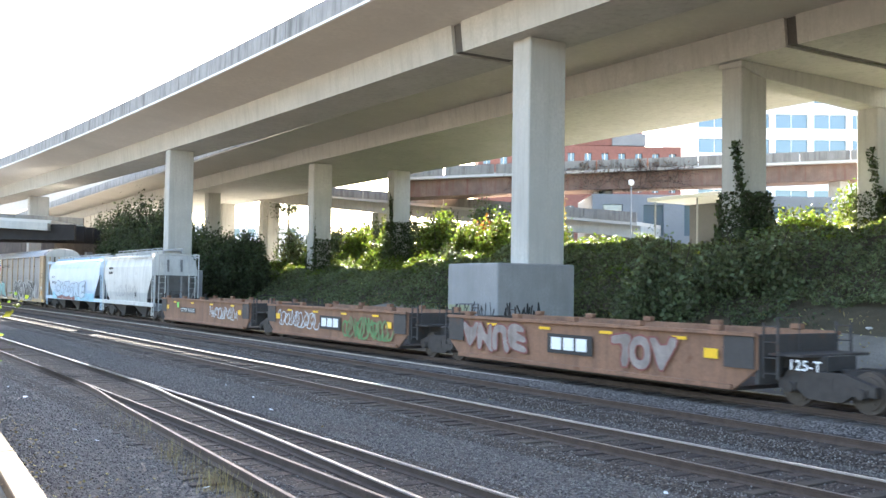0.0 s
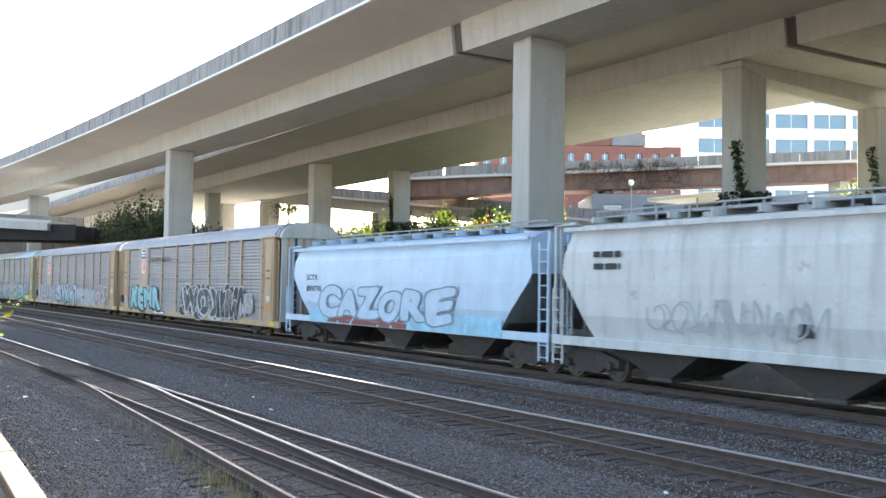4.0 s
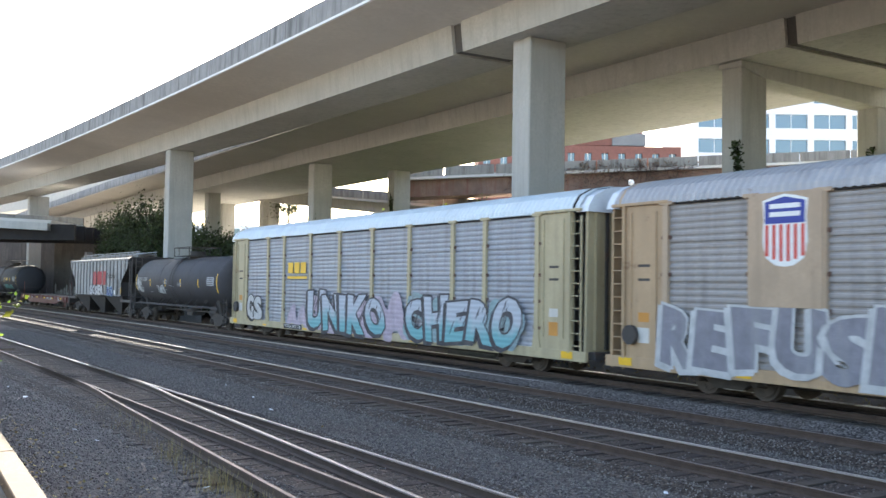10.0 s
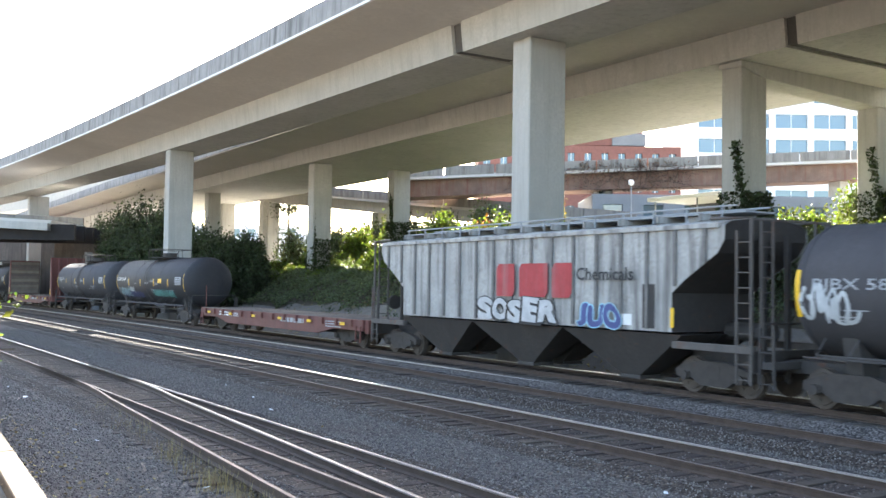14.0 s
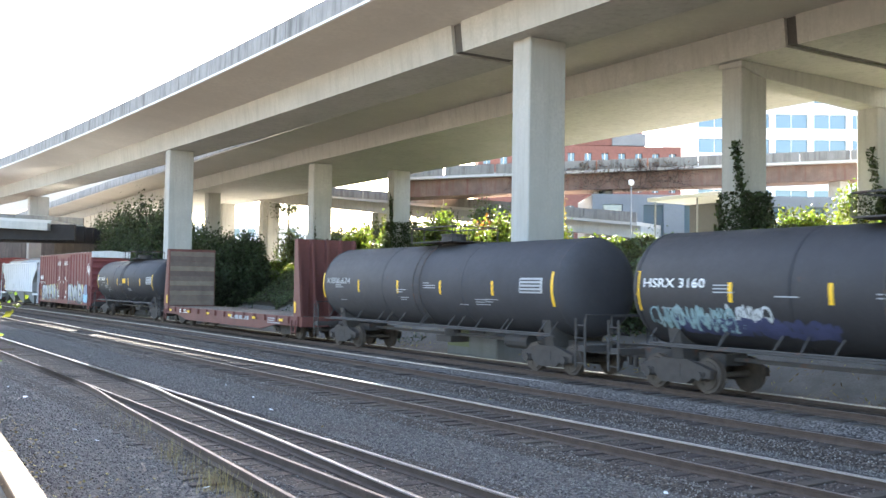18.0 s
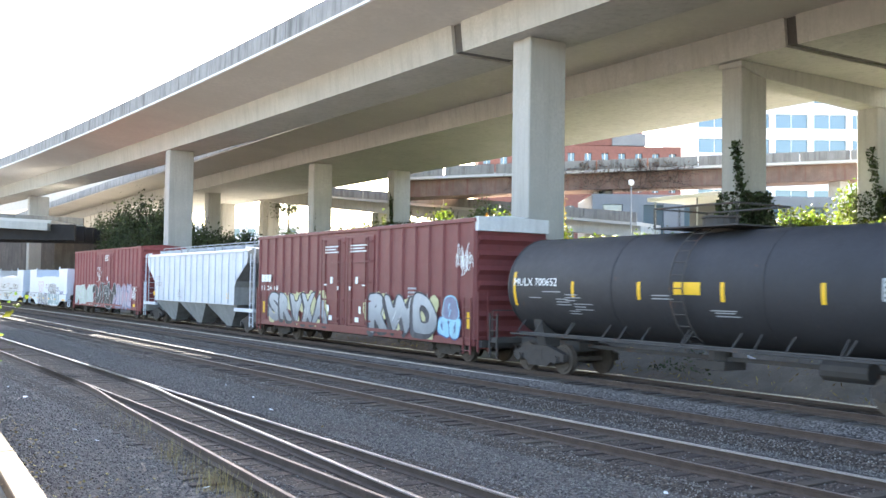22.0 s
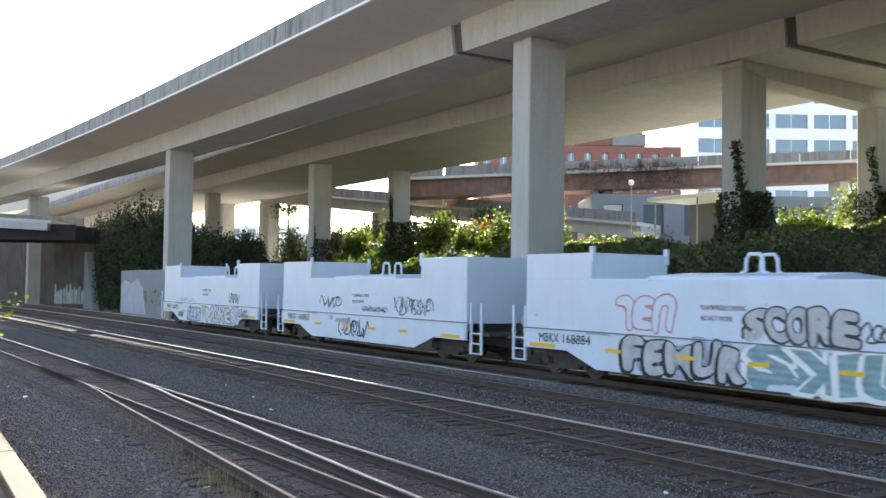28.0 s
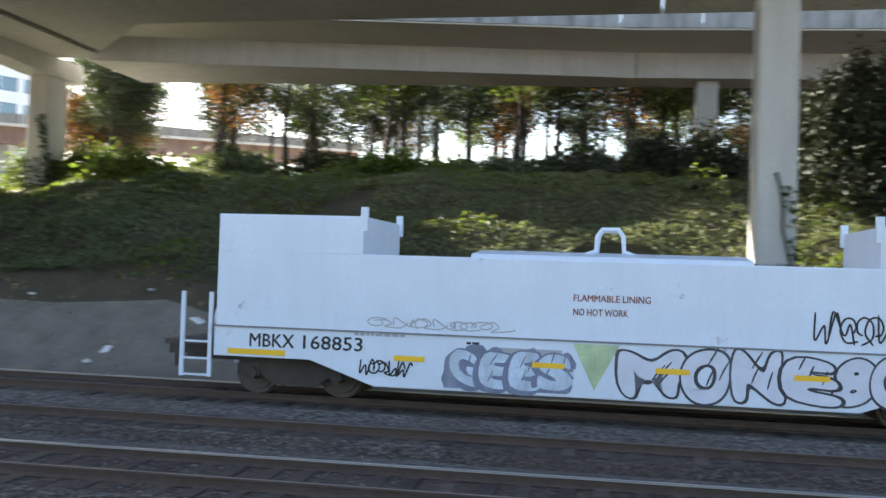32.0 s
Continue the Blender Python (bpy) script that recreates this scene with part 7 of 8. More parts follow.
NAVYBLUE = material("shield_blue", (0.03, 0.05, 0.28), 0.5, bump=0)
AR1 = autorack(102.85, 13.85, RACKGREY, RACKTAN, RACKROOF, "tan-posted grey autorack car with black and white graffiti")
shield(AR1, -8.18, 3.36, 1.15, 1.55)
lettering(AR1, "BUILDING AMERICA", -6.4, 4.05, 0.30, -1.64, BLACKMARK, 4.0, "dark painted words")
sprayed_word(AR1, "KEMR", -10.8, -4.5, 0.98, 2.5, TEALPALE, BLACKMARK, 32, y=-1.62, cloud=SILVERGREY, soft=1, glint=SILVERW)
graffiti(AR1, -0.5, 8.7, 0.85, 2.55, 7, BLACKMARK, SILVERW, 33, 0.16, y=-1.62, style='wild')
sprayed_word(AR1, "WOKS", 0.2, 8.6, 0.95, 2.45, INKBLACK, SILVERW, 35, y=-1.632, soft=2, turned=True)
sprayed_word(AR1, "VNS", 8.6, 10.9, 1.15, 2.2, RACKGREY, SILVERW, 34, y=-1.62, soft=2, turned=True)
plate(AR1, "lettering_panel", -6.15, -3.45, 0.70, 0.92, -1.6, BLACKMARK)
bars(AR1, -5.95, 0.74, 2.3, 0.14, 1, -1.606, WHITEMARK)
AR2 = autorack(73.83, 13.85, RACKGREY, RACKTAN, RACKROOF, "tan-posted grey autorack car with a pale blue graffiti band")
shield(AR2, -8.18, 3.36, 1.15, 1.55)
sprayed_word(AR2, "REFUSE", -12.0, -4.75, 0.85, 2.42, VIOLETGREY, SILVERW, 42, y=-1.62, soft=0)
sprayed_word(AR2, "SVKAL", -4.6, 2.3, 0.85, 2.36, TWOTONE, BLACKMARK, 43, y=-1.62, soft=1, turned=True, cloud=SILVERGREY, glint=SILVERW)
graffiti(AR2, 2.2, 4.2, 0.8, 2.3, 4, None, SILVERW, 46, 0.3, y=-1.62)
sprayed_word(AR2, "CRSI", 4.1, 8.0, 0.85, 2.1, SILVERGREY, SILVERW, 44, y=-1.62, soft=3, turned=True)
sprayed_word(AR2, "OLHS", 8.1, 11.7, 0.85, 2.35, MAROONGREY, SILVERW, 45, y=-1.62, soft=2, turned=True)
AR3 = autorack(44.68, 13.85, RACKPALE, RACKYEL, RACKROOF_W, "yellow-posted pale autorack car with a white roof and teal graffiti")
sprayed_word(AR3, "GS", -11.6, -9.75, 0.95, 2.2, SILVERW, BLACKMARK, 52, y=-1.62, soft=3, turned=True)
sprayed_word(AR3, "AA", -6.6, -4.4, 0.8, 1.9, PINKPALE, PINKPALE, 56, y=-1.60, soft=2, shade=0)
sprayed_word(AR3, "UNIKO", -4.3, 2.6, 0.78, 2.42, TWOTONE, INKBLACK, 53, y=-1.62, soft=0, shade=0.07, cloud=PINKPALE, glint=INKBLACK)
sprayed_word(AR3, "A", 2.5, 4.3, 0.8, 2.5, PINKPALE, PINKPALE, 55, y=-1.605, soft=1, shade=0)
sprayed_word(AR3, "CHERO", 4.2, 11.1, 0.85, 2.36, TWOTONE, INKBLACK, 54, y=-1.62, soft=0, shade=0.07, cloud=TEALGREY, glint=INKBLACK)
bm = bmesh.new()
for i in range(3):
    box(bm, -6.68 + i * 0.7, -6.13 + i * 0.7, -1.585, -1.58, 3.25, 3.75)
part("railway_mark", bm, YELLOW, AR3, "yellow painted mark")
plate(AR3, "railway_mark_bar", -6.73, -4.63, 3.0, 3.12, -1.58, YELLOW)
plate(AR3, "lettering_panel", -7.03, -5.03, 0.70, 0.92, -1.6, BLACKMARK)
lettering(AR3, "TTGX 973179", -6.9, 0.74, 0.14, -1.606, WHITEMARK, 1.75)


# ---- tank cars ----
def tank_car(s, L, mat, label, txt, seed, r=1.52, zc=2.80, marks=(-7.95, -4.7, -1.55, 1.45, 4.6, 7.65)):
    c = car_empty("tank_car", label, s)
    bm = bmesh.new()
    seg = 32
    xs = [(-L, 0.0), (-L + 0.03, 0.45), (-L + 0.13, 0.75), (-L + 0.30, 0.93), (-L + 0.5, 1.0), (-0.06, 1.0), (0.06, 1.0), (L - 0.5, 1.0), (L - 0.30, 0.93), (L - 0.13, 0.75), (L - 0.03, 0.45), (L, 0.0)]
    rows = []
    for x, k in xs:
        if k == 0:
            rows.append([bm.verts.new((x, 0, zc))])
        else:
            rows.append([bm.verts.new((x, r * k * math.cos(2 * math.pi * i / seg), zc + r * k * math.sin(2 * math.pi * i / seg))) for i in range(seg)])
    for A, B in zip(rows[:-1], rows[1:]):
        for i in range(seg):
            j = (i + 1) % seg
            if len(A) == 1:
                bm.faces.new((A[0], B[j], B[i]))
            elif len(B) == 1:
                bm.faces.new((A[i], A[j], B[0]))
            else:
                bm.faces.new((A[i], A[j], B[j], B[i]))
    shell = part("tank_shell", bm, mat, c, smooth=True)
    for x in (-L + 0.55, -L * 0.33, L * 0.33, L - 0.55):
        bm = bmesh.new()
        cyl(bm, (x - 0.03, 0, zc), (x + 0.03, 0, zc), r + 0.012, 32)
        part("weld_band", bm, mat, shell, smooth=False)
    bm = bmesh.new()
    cyl(bm, (0, 0, zc + r - 0.1), (0, 0, zc + r + 0.32), 0.46, 18)
    cyl(bm, (0, 0, zc + r + 0.32), (0, 0, zc + r + 0.38), 0.5, 18)
    part("manway_dome", bm, DARKSTEEL, c, bev=0.01)
    bm = bmesh.new()
    box(bm, -1.4, 1.4, -1.0, 1.0, zc + r + 0.05, zc + r + 0.09)
    part("top_platform", bm, DARKSTEEL, c)
    for yy in (-1.0, 1.0):
        rail_loop(c, [(-1.4, yy, zc + r + 0.05), (-1.4, yy, zc + r + 0.6), (1.4, yy, zc + r + 0.6), (1.4, yy, zc + r + 0.05)], DARKSTEEL, 0.025)
        rail_loop(c, [(-0.5, yy, zc + r + 0.05), (-0.5, yy, zc + r + 0.6)], DARKSTEEL, 0.02)
    for x in (-1.4, 1.4):
        rail_loop(c, [(x, -1.0, zc + r + 0.6), (x, 1.0, zc + r + 0.6)], DARKSTEEL, 0.025)
    for sg in (-1, 1):
        bm = bmesh.new()
        pts = []
        for i in range(12):
            a = math.radians(-60 + i * 12)
            pts.append((sg * (r + 0.12) * math.cos(a), zc + (r + 0.12) * math.sin(a)))
        for dx in (-0.22, 0.22):
            tube(bm, [(dx, q[0], q[1]) for q in pts], 0.022, 6)
        for q in pts:
            cyl(bm, (-0.22, q[0], q[1]), (0.22, q[0], q[1]), 0.016, 6)
        part("side_ladder", bm, DARKSTEEL, c)
        rail_loop(c, [(-L + 0.6, sg * 1.5, 1.32), (L - 0.6, sg * 1.5, 1.32)], DARKSTEEL, 0.025)
        bm = bmesh.new()
        cyl(bm, (0, sg * 1.5, 1.32), (0, sg * 1.15, 1.75), 0.02, 6)
        hb = mesh_of("handrail_bracket", bm, DARKSTEEL)
        for k in range(7):
            shared("handrail_bracket", hb, c, pose(-L + 0.9 + k * (2 * L - 1.8) / 6, 0, 0))
    rail_loop(c, [(-L + 0.9, -1.36, 1.36), (L - 0.9, -1.36, 1.36)], DARKSTEEL, 0.04, "side_pipe")
    for i in range(9):
        x = -L + 1.6 + i * (2 * L - 3.2) / 8
        rail_loop(c, [(x, -1.36, 1.36), (x + 0.12, -1.12, 1.74)], DARKSTEEL, 0.022, "pipe_bracket")
    for sx in (-1, 1):
        bm = bmesh.new()
        box(bm, min(sx * (L - 2.6), sx * (L + 0.62)), max(sx * (L - 2.6), sx * (L + 0.62)), -0.4, 0.4, 0.84, 1.15)
        box(bm, min(sx * (L + 0.3), sx * (L + 0.62)), max(sx * (L + 0.3), sx * (L + 0.62)), -1.4, 1.4, 0.95, 1.12)
        part("stub_sill", bm, DARKSTEEL, c, bev=0.01)
        bm = bmesh.new()
        a0, a1 = math.radians(222), math.radians(318)
        pts = [(-0.95, 0.95)] + [(r * math.cos(a0 + (a1 - a0) * i / 10), zc + r * math.sin(a0 + (a1 - a0) * i / 10)) for i in range(11)] + [(0.95, 0.95)]
        prism(bm, pts, sx * (L - 1.5) - 0.2, sx * (L - 1.5) + 0.2)
        part("bolster_saddle", bm, DARKSTEEL, c)
        for yy in (-1.42, 1.42):
            ladder(c, sx * (L + 0.45), yy, 0.5, 1.9, DARKSTEEL, 0.4)
        rail_loop(c, [(sx * (L + 0.6), -1.35, 1.1), (sx * (L + 0.6), -1.35, 2.0), (sx * (L + 0.6), 1.35, 2.0), (sx * (L + 0.6), 1.35, 1.1)], DARKSTEEL, 0.022)
        truck(c, sx * (L - 1.5))
    bm = bmesh.new()
    cyl(bm, (0, 0, 0.85), (0, 0, zc - r + 0.1), 0.3, 14)
    box(bm, -0.5, 0.5, -0.4, 0.4, 0.72, 0.95)
    part("bottom_outlet", bm, DARKSTEEL, c, bev=0.01)
    bm = bmesh.new()
    cyl(bm, (L - 4.3, -0.4, 1.0), (L - 3.1, -0.4, 1.0), 0.25, 12)
    box(bm, -L + 2.6, L - 2.6, -0.08, 0.08, 0.95, 1.05)
    part("brake_gear", bm, DARKSTEEL, c)

    def on_shell(name, x0, x1, a0, a1, m, lbl="", lift=0.006):
        """A mark that follows the shell's curve, between two angles below the horizontal middle."""
        bm = bmesh.new()
        n = 5
        A, B = [], []
        for i in range(n + 1):
            a = math.radians(a0 + (a1 - a0) * i / n)
            y, z = -(r + lift) * math.cos(a), zc + (r + lift) * math.sin(a)
            A.append(bm.verts.new((x0, y, z)))
            B.append(bm.verts.new((x1, y, z)))
        for i in range(n):
            bm.faces.new((A[i], B[i], B[i + 1], A[i + 1]))
        return part(name, bm, m, c, lbl)
    for x in marks:
        k = 20 if x in (marks[0], marks[-1]) else 9
        on_shell("reflector", x - 0.06, x + 0.06, -k - 3, k - 3, YELLOW, "yellow reflective strip")
    on_shell("data_panel", L * 0.72, L * 0.72 + 1.15, -8, 10, GREYMARK)
    for i in range(4):
        on_shell("data_panel_line", L * 0.72 + 0.06, L * 0.72 + 1.05, -6 + i * 4, -4.4 + i * 4, mat, "", 0.012)
    rnd = random.Random(seed)
    for i in range(9):
        x = rnd.uniform(-L + 1.2, L - 2.6)
        a = rnd.uniform(-28, 4)
        for j in range(rnd.randrange(1, 4)):
            on_shell("small_lettering", x, x + rnd.uniform(0.4, 0.9), a - j * 3.2, a - j * 3.2 + 1.1, GREYMARK)
    if txt:
        t = lettering(c, txt, -L * 0.9, 0, 0.24, 0, GREYMARK if "BJ" in txt or "KI" in txt else WHITEMARK, 2.1)
        me = t.data
        for v in me.vertices:
            a = (v.co.z + 0.02) / r
            v.co.y, v.co.z = -(r + 0.007) * math.cos(a), zc + (r + 0.007) * math.sin(a)
    couplers(c, L + 0.62, -L - 0.62)
    return c, on_shell


TANKGREY = paint("faded_black_tank_paint", (0.050, 0.048, 0.052), 0.02, 0.25, 0.72, 0.15)
TANKBLACK = paint("black_tank_paint", (0.030, 0.029, 0.032), 0.02, 0.3, 0.66, 0.2)
T1, t1 = tank_car(20.6, 8.4, TANKGREY, "faded black tank car with yellow reflective strips", "BJBX 584", 61)
T2, t2 = tank_car(-38.1, 8.0, TANKBLACK, "black tank car with blue and green graffiti along its belly", "HSRX 3160", 62, marks=(-7.42, -4.3, -1.55, 1.46, 4.4, 7.41))
T3, t3 = tank_car(-56.8, 8.4, TANKGREY, "faded grey-black tank car with worn lettering", "KIBX 624", 63)
T4, t4 = tank_car(-97.1, 7.75, TANKBLACK, "black tank car with white lettering and a yellow panel", "MULX 700652", 64, marks=(-6.95, -4.15, -1.45, 1.4, 4.2, 6.9))
t4("warning_panel", -0.2, 0.7, -6, 6, YELLOW, "yellow panel")
t2("warning_panel", 2.35, 3.1, -4, 6, YELLOW, "yellow panel")


def belly_tag(c, x0, x1, mat, seed, a0=-44, a1=-16, r=1.52, zc=2.80, wide=0.05, k=3.0):
    """Sprayed strokes that follow the tank's curve."""
    rnd = random.Random(seed)
    h = math.radians(a1 - a0) * r
    n = max(1, int((x1 - x0) / h * k))
    bm = bmesh.new()
    for i in range(n):
        cw = (x1 - x0) / n
        g = [(x0 + cw * (i + u * 1.6 - 0.3), math.radians(a0) * r + h * max(0.0, min(1.0, v))) for u, v in smooth_line(squiggle(rnd))]
        strip(bm, g, wide * rnd.uniform(0.6, 1.5), 0.0004 * i)
    for v in bm.verts:
        q, a = r + 0.008 + v.co.y, v.co.z / r
        v.co.y, v.co.z = -q * math.cos(a), zc + q * math.sin(a)
    tagged(part("graffiti", bm, mat, c, "sprayed strokes along the tank's belly"), kind="stuff")


TEALDIM = material("dim_teal_spray", (0.10, 0.28, 0.26), 0.65, var=0.3, scale=2.6, bump=0)
belly_tag(T2, -7.0, -4.2, TEALGREY, 1, wide=0.026)
belly_tag(T2, -6.2, -1.6, NAVYSPRAY, 2, -46, -28, wide=0.075, k=2.6)
belly_tag(T2, -4.4, -3.2, SILVER, 6, -34, -14, wide=0.028)
belly_tag(T2, 1.0, 5.2, TEALDIM, 3, -40, -20, wide=0.028, k=4.2)
belly_tag(T1, -7.8, -6.6, SILVER, 4, -28, 4, wide=0.05, k=4)
belly_tag(T1, -3.2, -1.9, SILVER, 5, -30, -8, wide=0.035)


# ---- hoppers with ribs ----
TRIMBROWN = paint("grimy_brown_trim", (0.11, 0.095, 0.085), 0.3, 0.6, 0.75, 0.25)
FMC = hopper(2.1, 8.5, material("grimy_white_hopper_paint", (0.40, 0.385, 0.36), 0.7, var=0.28, scale=0.9, bump=0.1, bscale=12, streak=(0.07, 0.064, 0.06), streak_amt=0.95, rust=0.3, rust_rgb=(0.16, 0.13, 0.11)), "grimy white ribbed covered hopper car with red painted sign", True, 3, 1.68, 4.34, 4.6, ribs=17, slope=1.9, dirt=paint("dark_brown_slope_paint", (0.05, 0.043, 0.039), 0.2, 0.5, 0.8, 0.25), trim=TRIMBROWN)
bm = bmesh.new()
Y = -1.62
for a, b in ((-0.75, 0.2), (0.45, 1.85), (2.05, 2.95)):
    prism(bm, [(a, 2.48), (b - 0.12, 2.48), (b, 2.63), (b, 3.5), (a + 0.12, 3.5), (a, 3.35)], Y - 0.004, Y, "y")
part("company_sign", bm, SIGNRED, FMC, "red painted company sign")
lettering(FMC, "Chemicals", 3.15, 3.0, 0.36, -1.625, BLACKMARK, 2.3)
sprayed_word(FMC, "SOSER", -1.75, 2.3, 1.68, 2.45, SILVERW, BLACKMARK, 66, y=-1.625, soft=0)
sprayed_word(FMC, "JUO", 3.2, 4.95, 1.68, 2.38, NAVY, SKYBLUE, 67, y=-1.625, soft=3, shade=0)
plate(FMC, "reflector", 6.75, 6.87, 1.8, 2.3, -1.56, YELLOW, "yellow reflector")
plate(FMC, "dark_panel", 5.75, 6.2, 1.75, 2.9, -1.56, DARKSTEEL)
plate(FMC, "data_plate", 4.95, 5.35, 1.8, 2.1, -1.56, WHITEMARK)
H3 = hopper(-135.4, 8.75, paint("clean_white_hopper_paint", (0.58, 0.61, 0.65), 0.02, 0.2, 0.45), "clean white ribbed covered hopper car with sloped ends", True, 3, 1.6, 4.42, 4.66, ribs=17, slope=2.0, dirt=paint("mid_grey_slope_paint", (0.27, 0.27, 0.265), 0.1, 0.5, 0.75, 0.2))
lettering(H3, "NDYX", -6.6, 2.9, 0.24, -1.615, GREYMARK, 0.95)
lettering(H3, "475227", -6.6, 2.5, 0.24, -1.615, GREYMARK, 1.25)
plate(H3, "reflector", -7.3, -6.9, 1.9, 2.15, -1.562, YELLOW)
plate(H3, "reflector", 5.9, 6.2, 1.9, 2.2, -1.562, YELLOW)
graffiti(H3, -2.3, -1.5, 1.8, 2.4, 2, None, GREYMARK, 68, 0.14, y=-1.615)


# ---- flat cars ----
FLATBROWN = paint("red_brown_flat_paint", (0.15, 0.055, 0.045), 0.2, 0.4, 0.65, 0.2)
DECKWOOD = material("weathered_deck_plank", (0.17, 0.135, 0.11), 0.9, var=0.25, scale=2, bump=0.5, bscale=18, rand=0.3)


def flat_car(s, L, label, bulkheads=0.0, zdeck=1.28):
    c = car_empty("bulkhead_flat_car" if bulkheads else "flat_car", label, s)
    n = int(2 * L / 0.3)
    pl = bmesh.new()
    box(pl, 0.006, 2 * L / n - 0.006, -1.44, 1.44, zdeck - 0.07, zdeck)
    pm = mesh_of("deck_plank", pl, DECKWOOD)
    for i in range(n):
        shared("deck_plank", pm, c, pose(-L + i * 2 * L / n, 0, 0.004 * math.sin(i * 7.1)))
    for sg in (-1, 1):
        bm = bmesh.new()
        prism(bm, [(-L, zdeck - 0.45), (-L + 2.6, zdeck - 0.45), (-L + 4.2, zdeck - 0.72), (L - 4.2, zdeck - 0.72), (L - 2.6, zdeck - 0.45), (L, zdeck - 0.45), (L, zdeck), (-L, zdeck)], sg * 1.5 - 0.05, sg * 1.5 + 0.05, "y")
        side = part("side_sill", bm, FLATBROWN, c, bev=0.01)
        pk = bmesh.new()
        box(pk, -0.07, 0.07, -0.07, 0.07, zdeck - 0.3, zdeck - 0.02)
        km = mesh_of("stake_pocket", pk, FLATBROWN)
        for i in range(14):
            shared("stake_pocket", km, side, pose(-L + 0.9 + i * (2 * L - 1.8) / 13, sg * 1.58, 0))
    boxes("centre_sill", [(-L, L, -0.35, 0.35, 0.6, zdeck - 0.08)], DARKSTEEL, c)
    for i in range(6):
        x = -L + 1.6 + i * (2 * L - 3.2) / 5
        plate(c, "reflector", x - 0.22, x + 0.22, zdeck - 0.27, zdeck - 0.15, -1.655, YELLOW, "yellow reflector")
    bars(c, -L + 3.0, zdeck - 0.32, 1.4, 0.2, 2, -1.553, WHITEMARK)
    bars(c, 1.5, zdeck - 0.36, 2.6, 0.2, 1, -1.553, GREYMARK)
    bars(c, L - 3.4, zdeck - 0.40, 1.5, 0.26, 3, -1.553, GREYMARK)
    for sx in (-1, 1):
        truck(c, sx * (L - 2.2))
        boxes("end_sill", [(min(sx * L, sx * (L + 0.3)), max(sx * L, sx * (L + 0.3)), -1.45, 1.45, 0.8, zdeck)], FLATBROWN, c, bev=0.01)
        ladder(c, sx * (L - 0.3), -1.6, 0.45, 1.1, FLATBROWN, 0.4)
        if bulkheads:
            zt = bulkheads
            b = boxes("bulkhead", [(min(sx * (L - 0.55), sx * (L - 0.40)), max(sx * (L - 0.55), sx * (L - 0.40)), -1.5, 1.5, zdeck + 0.004, zt)], FLATBROWN, c, "tall red-brown bulkhead", bev=0.01)
            for k in range(11):
                zz = zdeck + 0.06 + k * (zt - zdeck - 0.2) / 11
                boxes("bulkhead_plank", [(min(sx * (L - 0.56), sx * (L - 0.63)), max(sx * (L - 0.56), sx * (L - 0.63)), -1.42, 1.42, zz, zz + (zt - zdeck - 0.2) / 11 - 0.012)], DECKWOOD, b)
            for yy in (-1.45, -0.75, 0, 0.75, 1.45):
                bm = bmesh.new()
                prism(bm, [(sx * (L - 0.4), zdeck + 0.004), (sx * (L + 0.28), zdeck + 0.004), (sx * (L - 0.2), zt), (sx * (L - 0.4), zt)], yy - 0.06, yy + 0.06, "y")
                part("bulkhead_brace", bm, FLATBROWN, b)
            plate(c, "reflector", sx * (L - 0.35) - 0.10, sx * (L - 0.35) + 0.10, 1.45, 1.95, -1.515, YELLOW, "yellow reflector strips")
    if not bulkheads:
        rail_loop(c, [(-L - 0.2, -1.2, zdeck), (-L - 0.2, -1.2, 2.6)], FLATBROWN, 0.03)
        rail_loop(c, [(L + 0.2, -1.2, zdeck), (L + 0.2, -1.2, 2.6)], FLATBROWN, 0.03)
    couplers(c, L + 0.3, -L - 0.3)
    return c


FL = flat_car(-17.6, 9.7, "empty red-brown flat car with a plank deck", 0.0, 1.36)
lettering(FL, "CW 202303", -5.6, 1.02, 0.2, -1.556, WHITEMARK, 1.6)
BH = flat_car(-77.35, 9.95, "empty red-brown bulkhead flat car with tall plank ends", 4.85, 1.27)


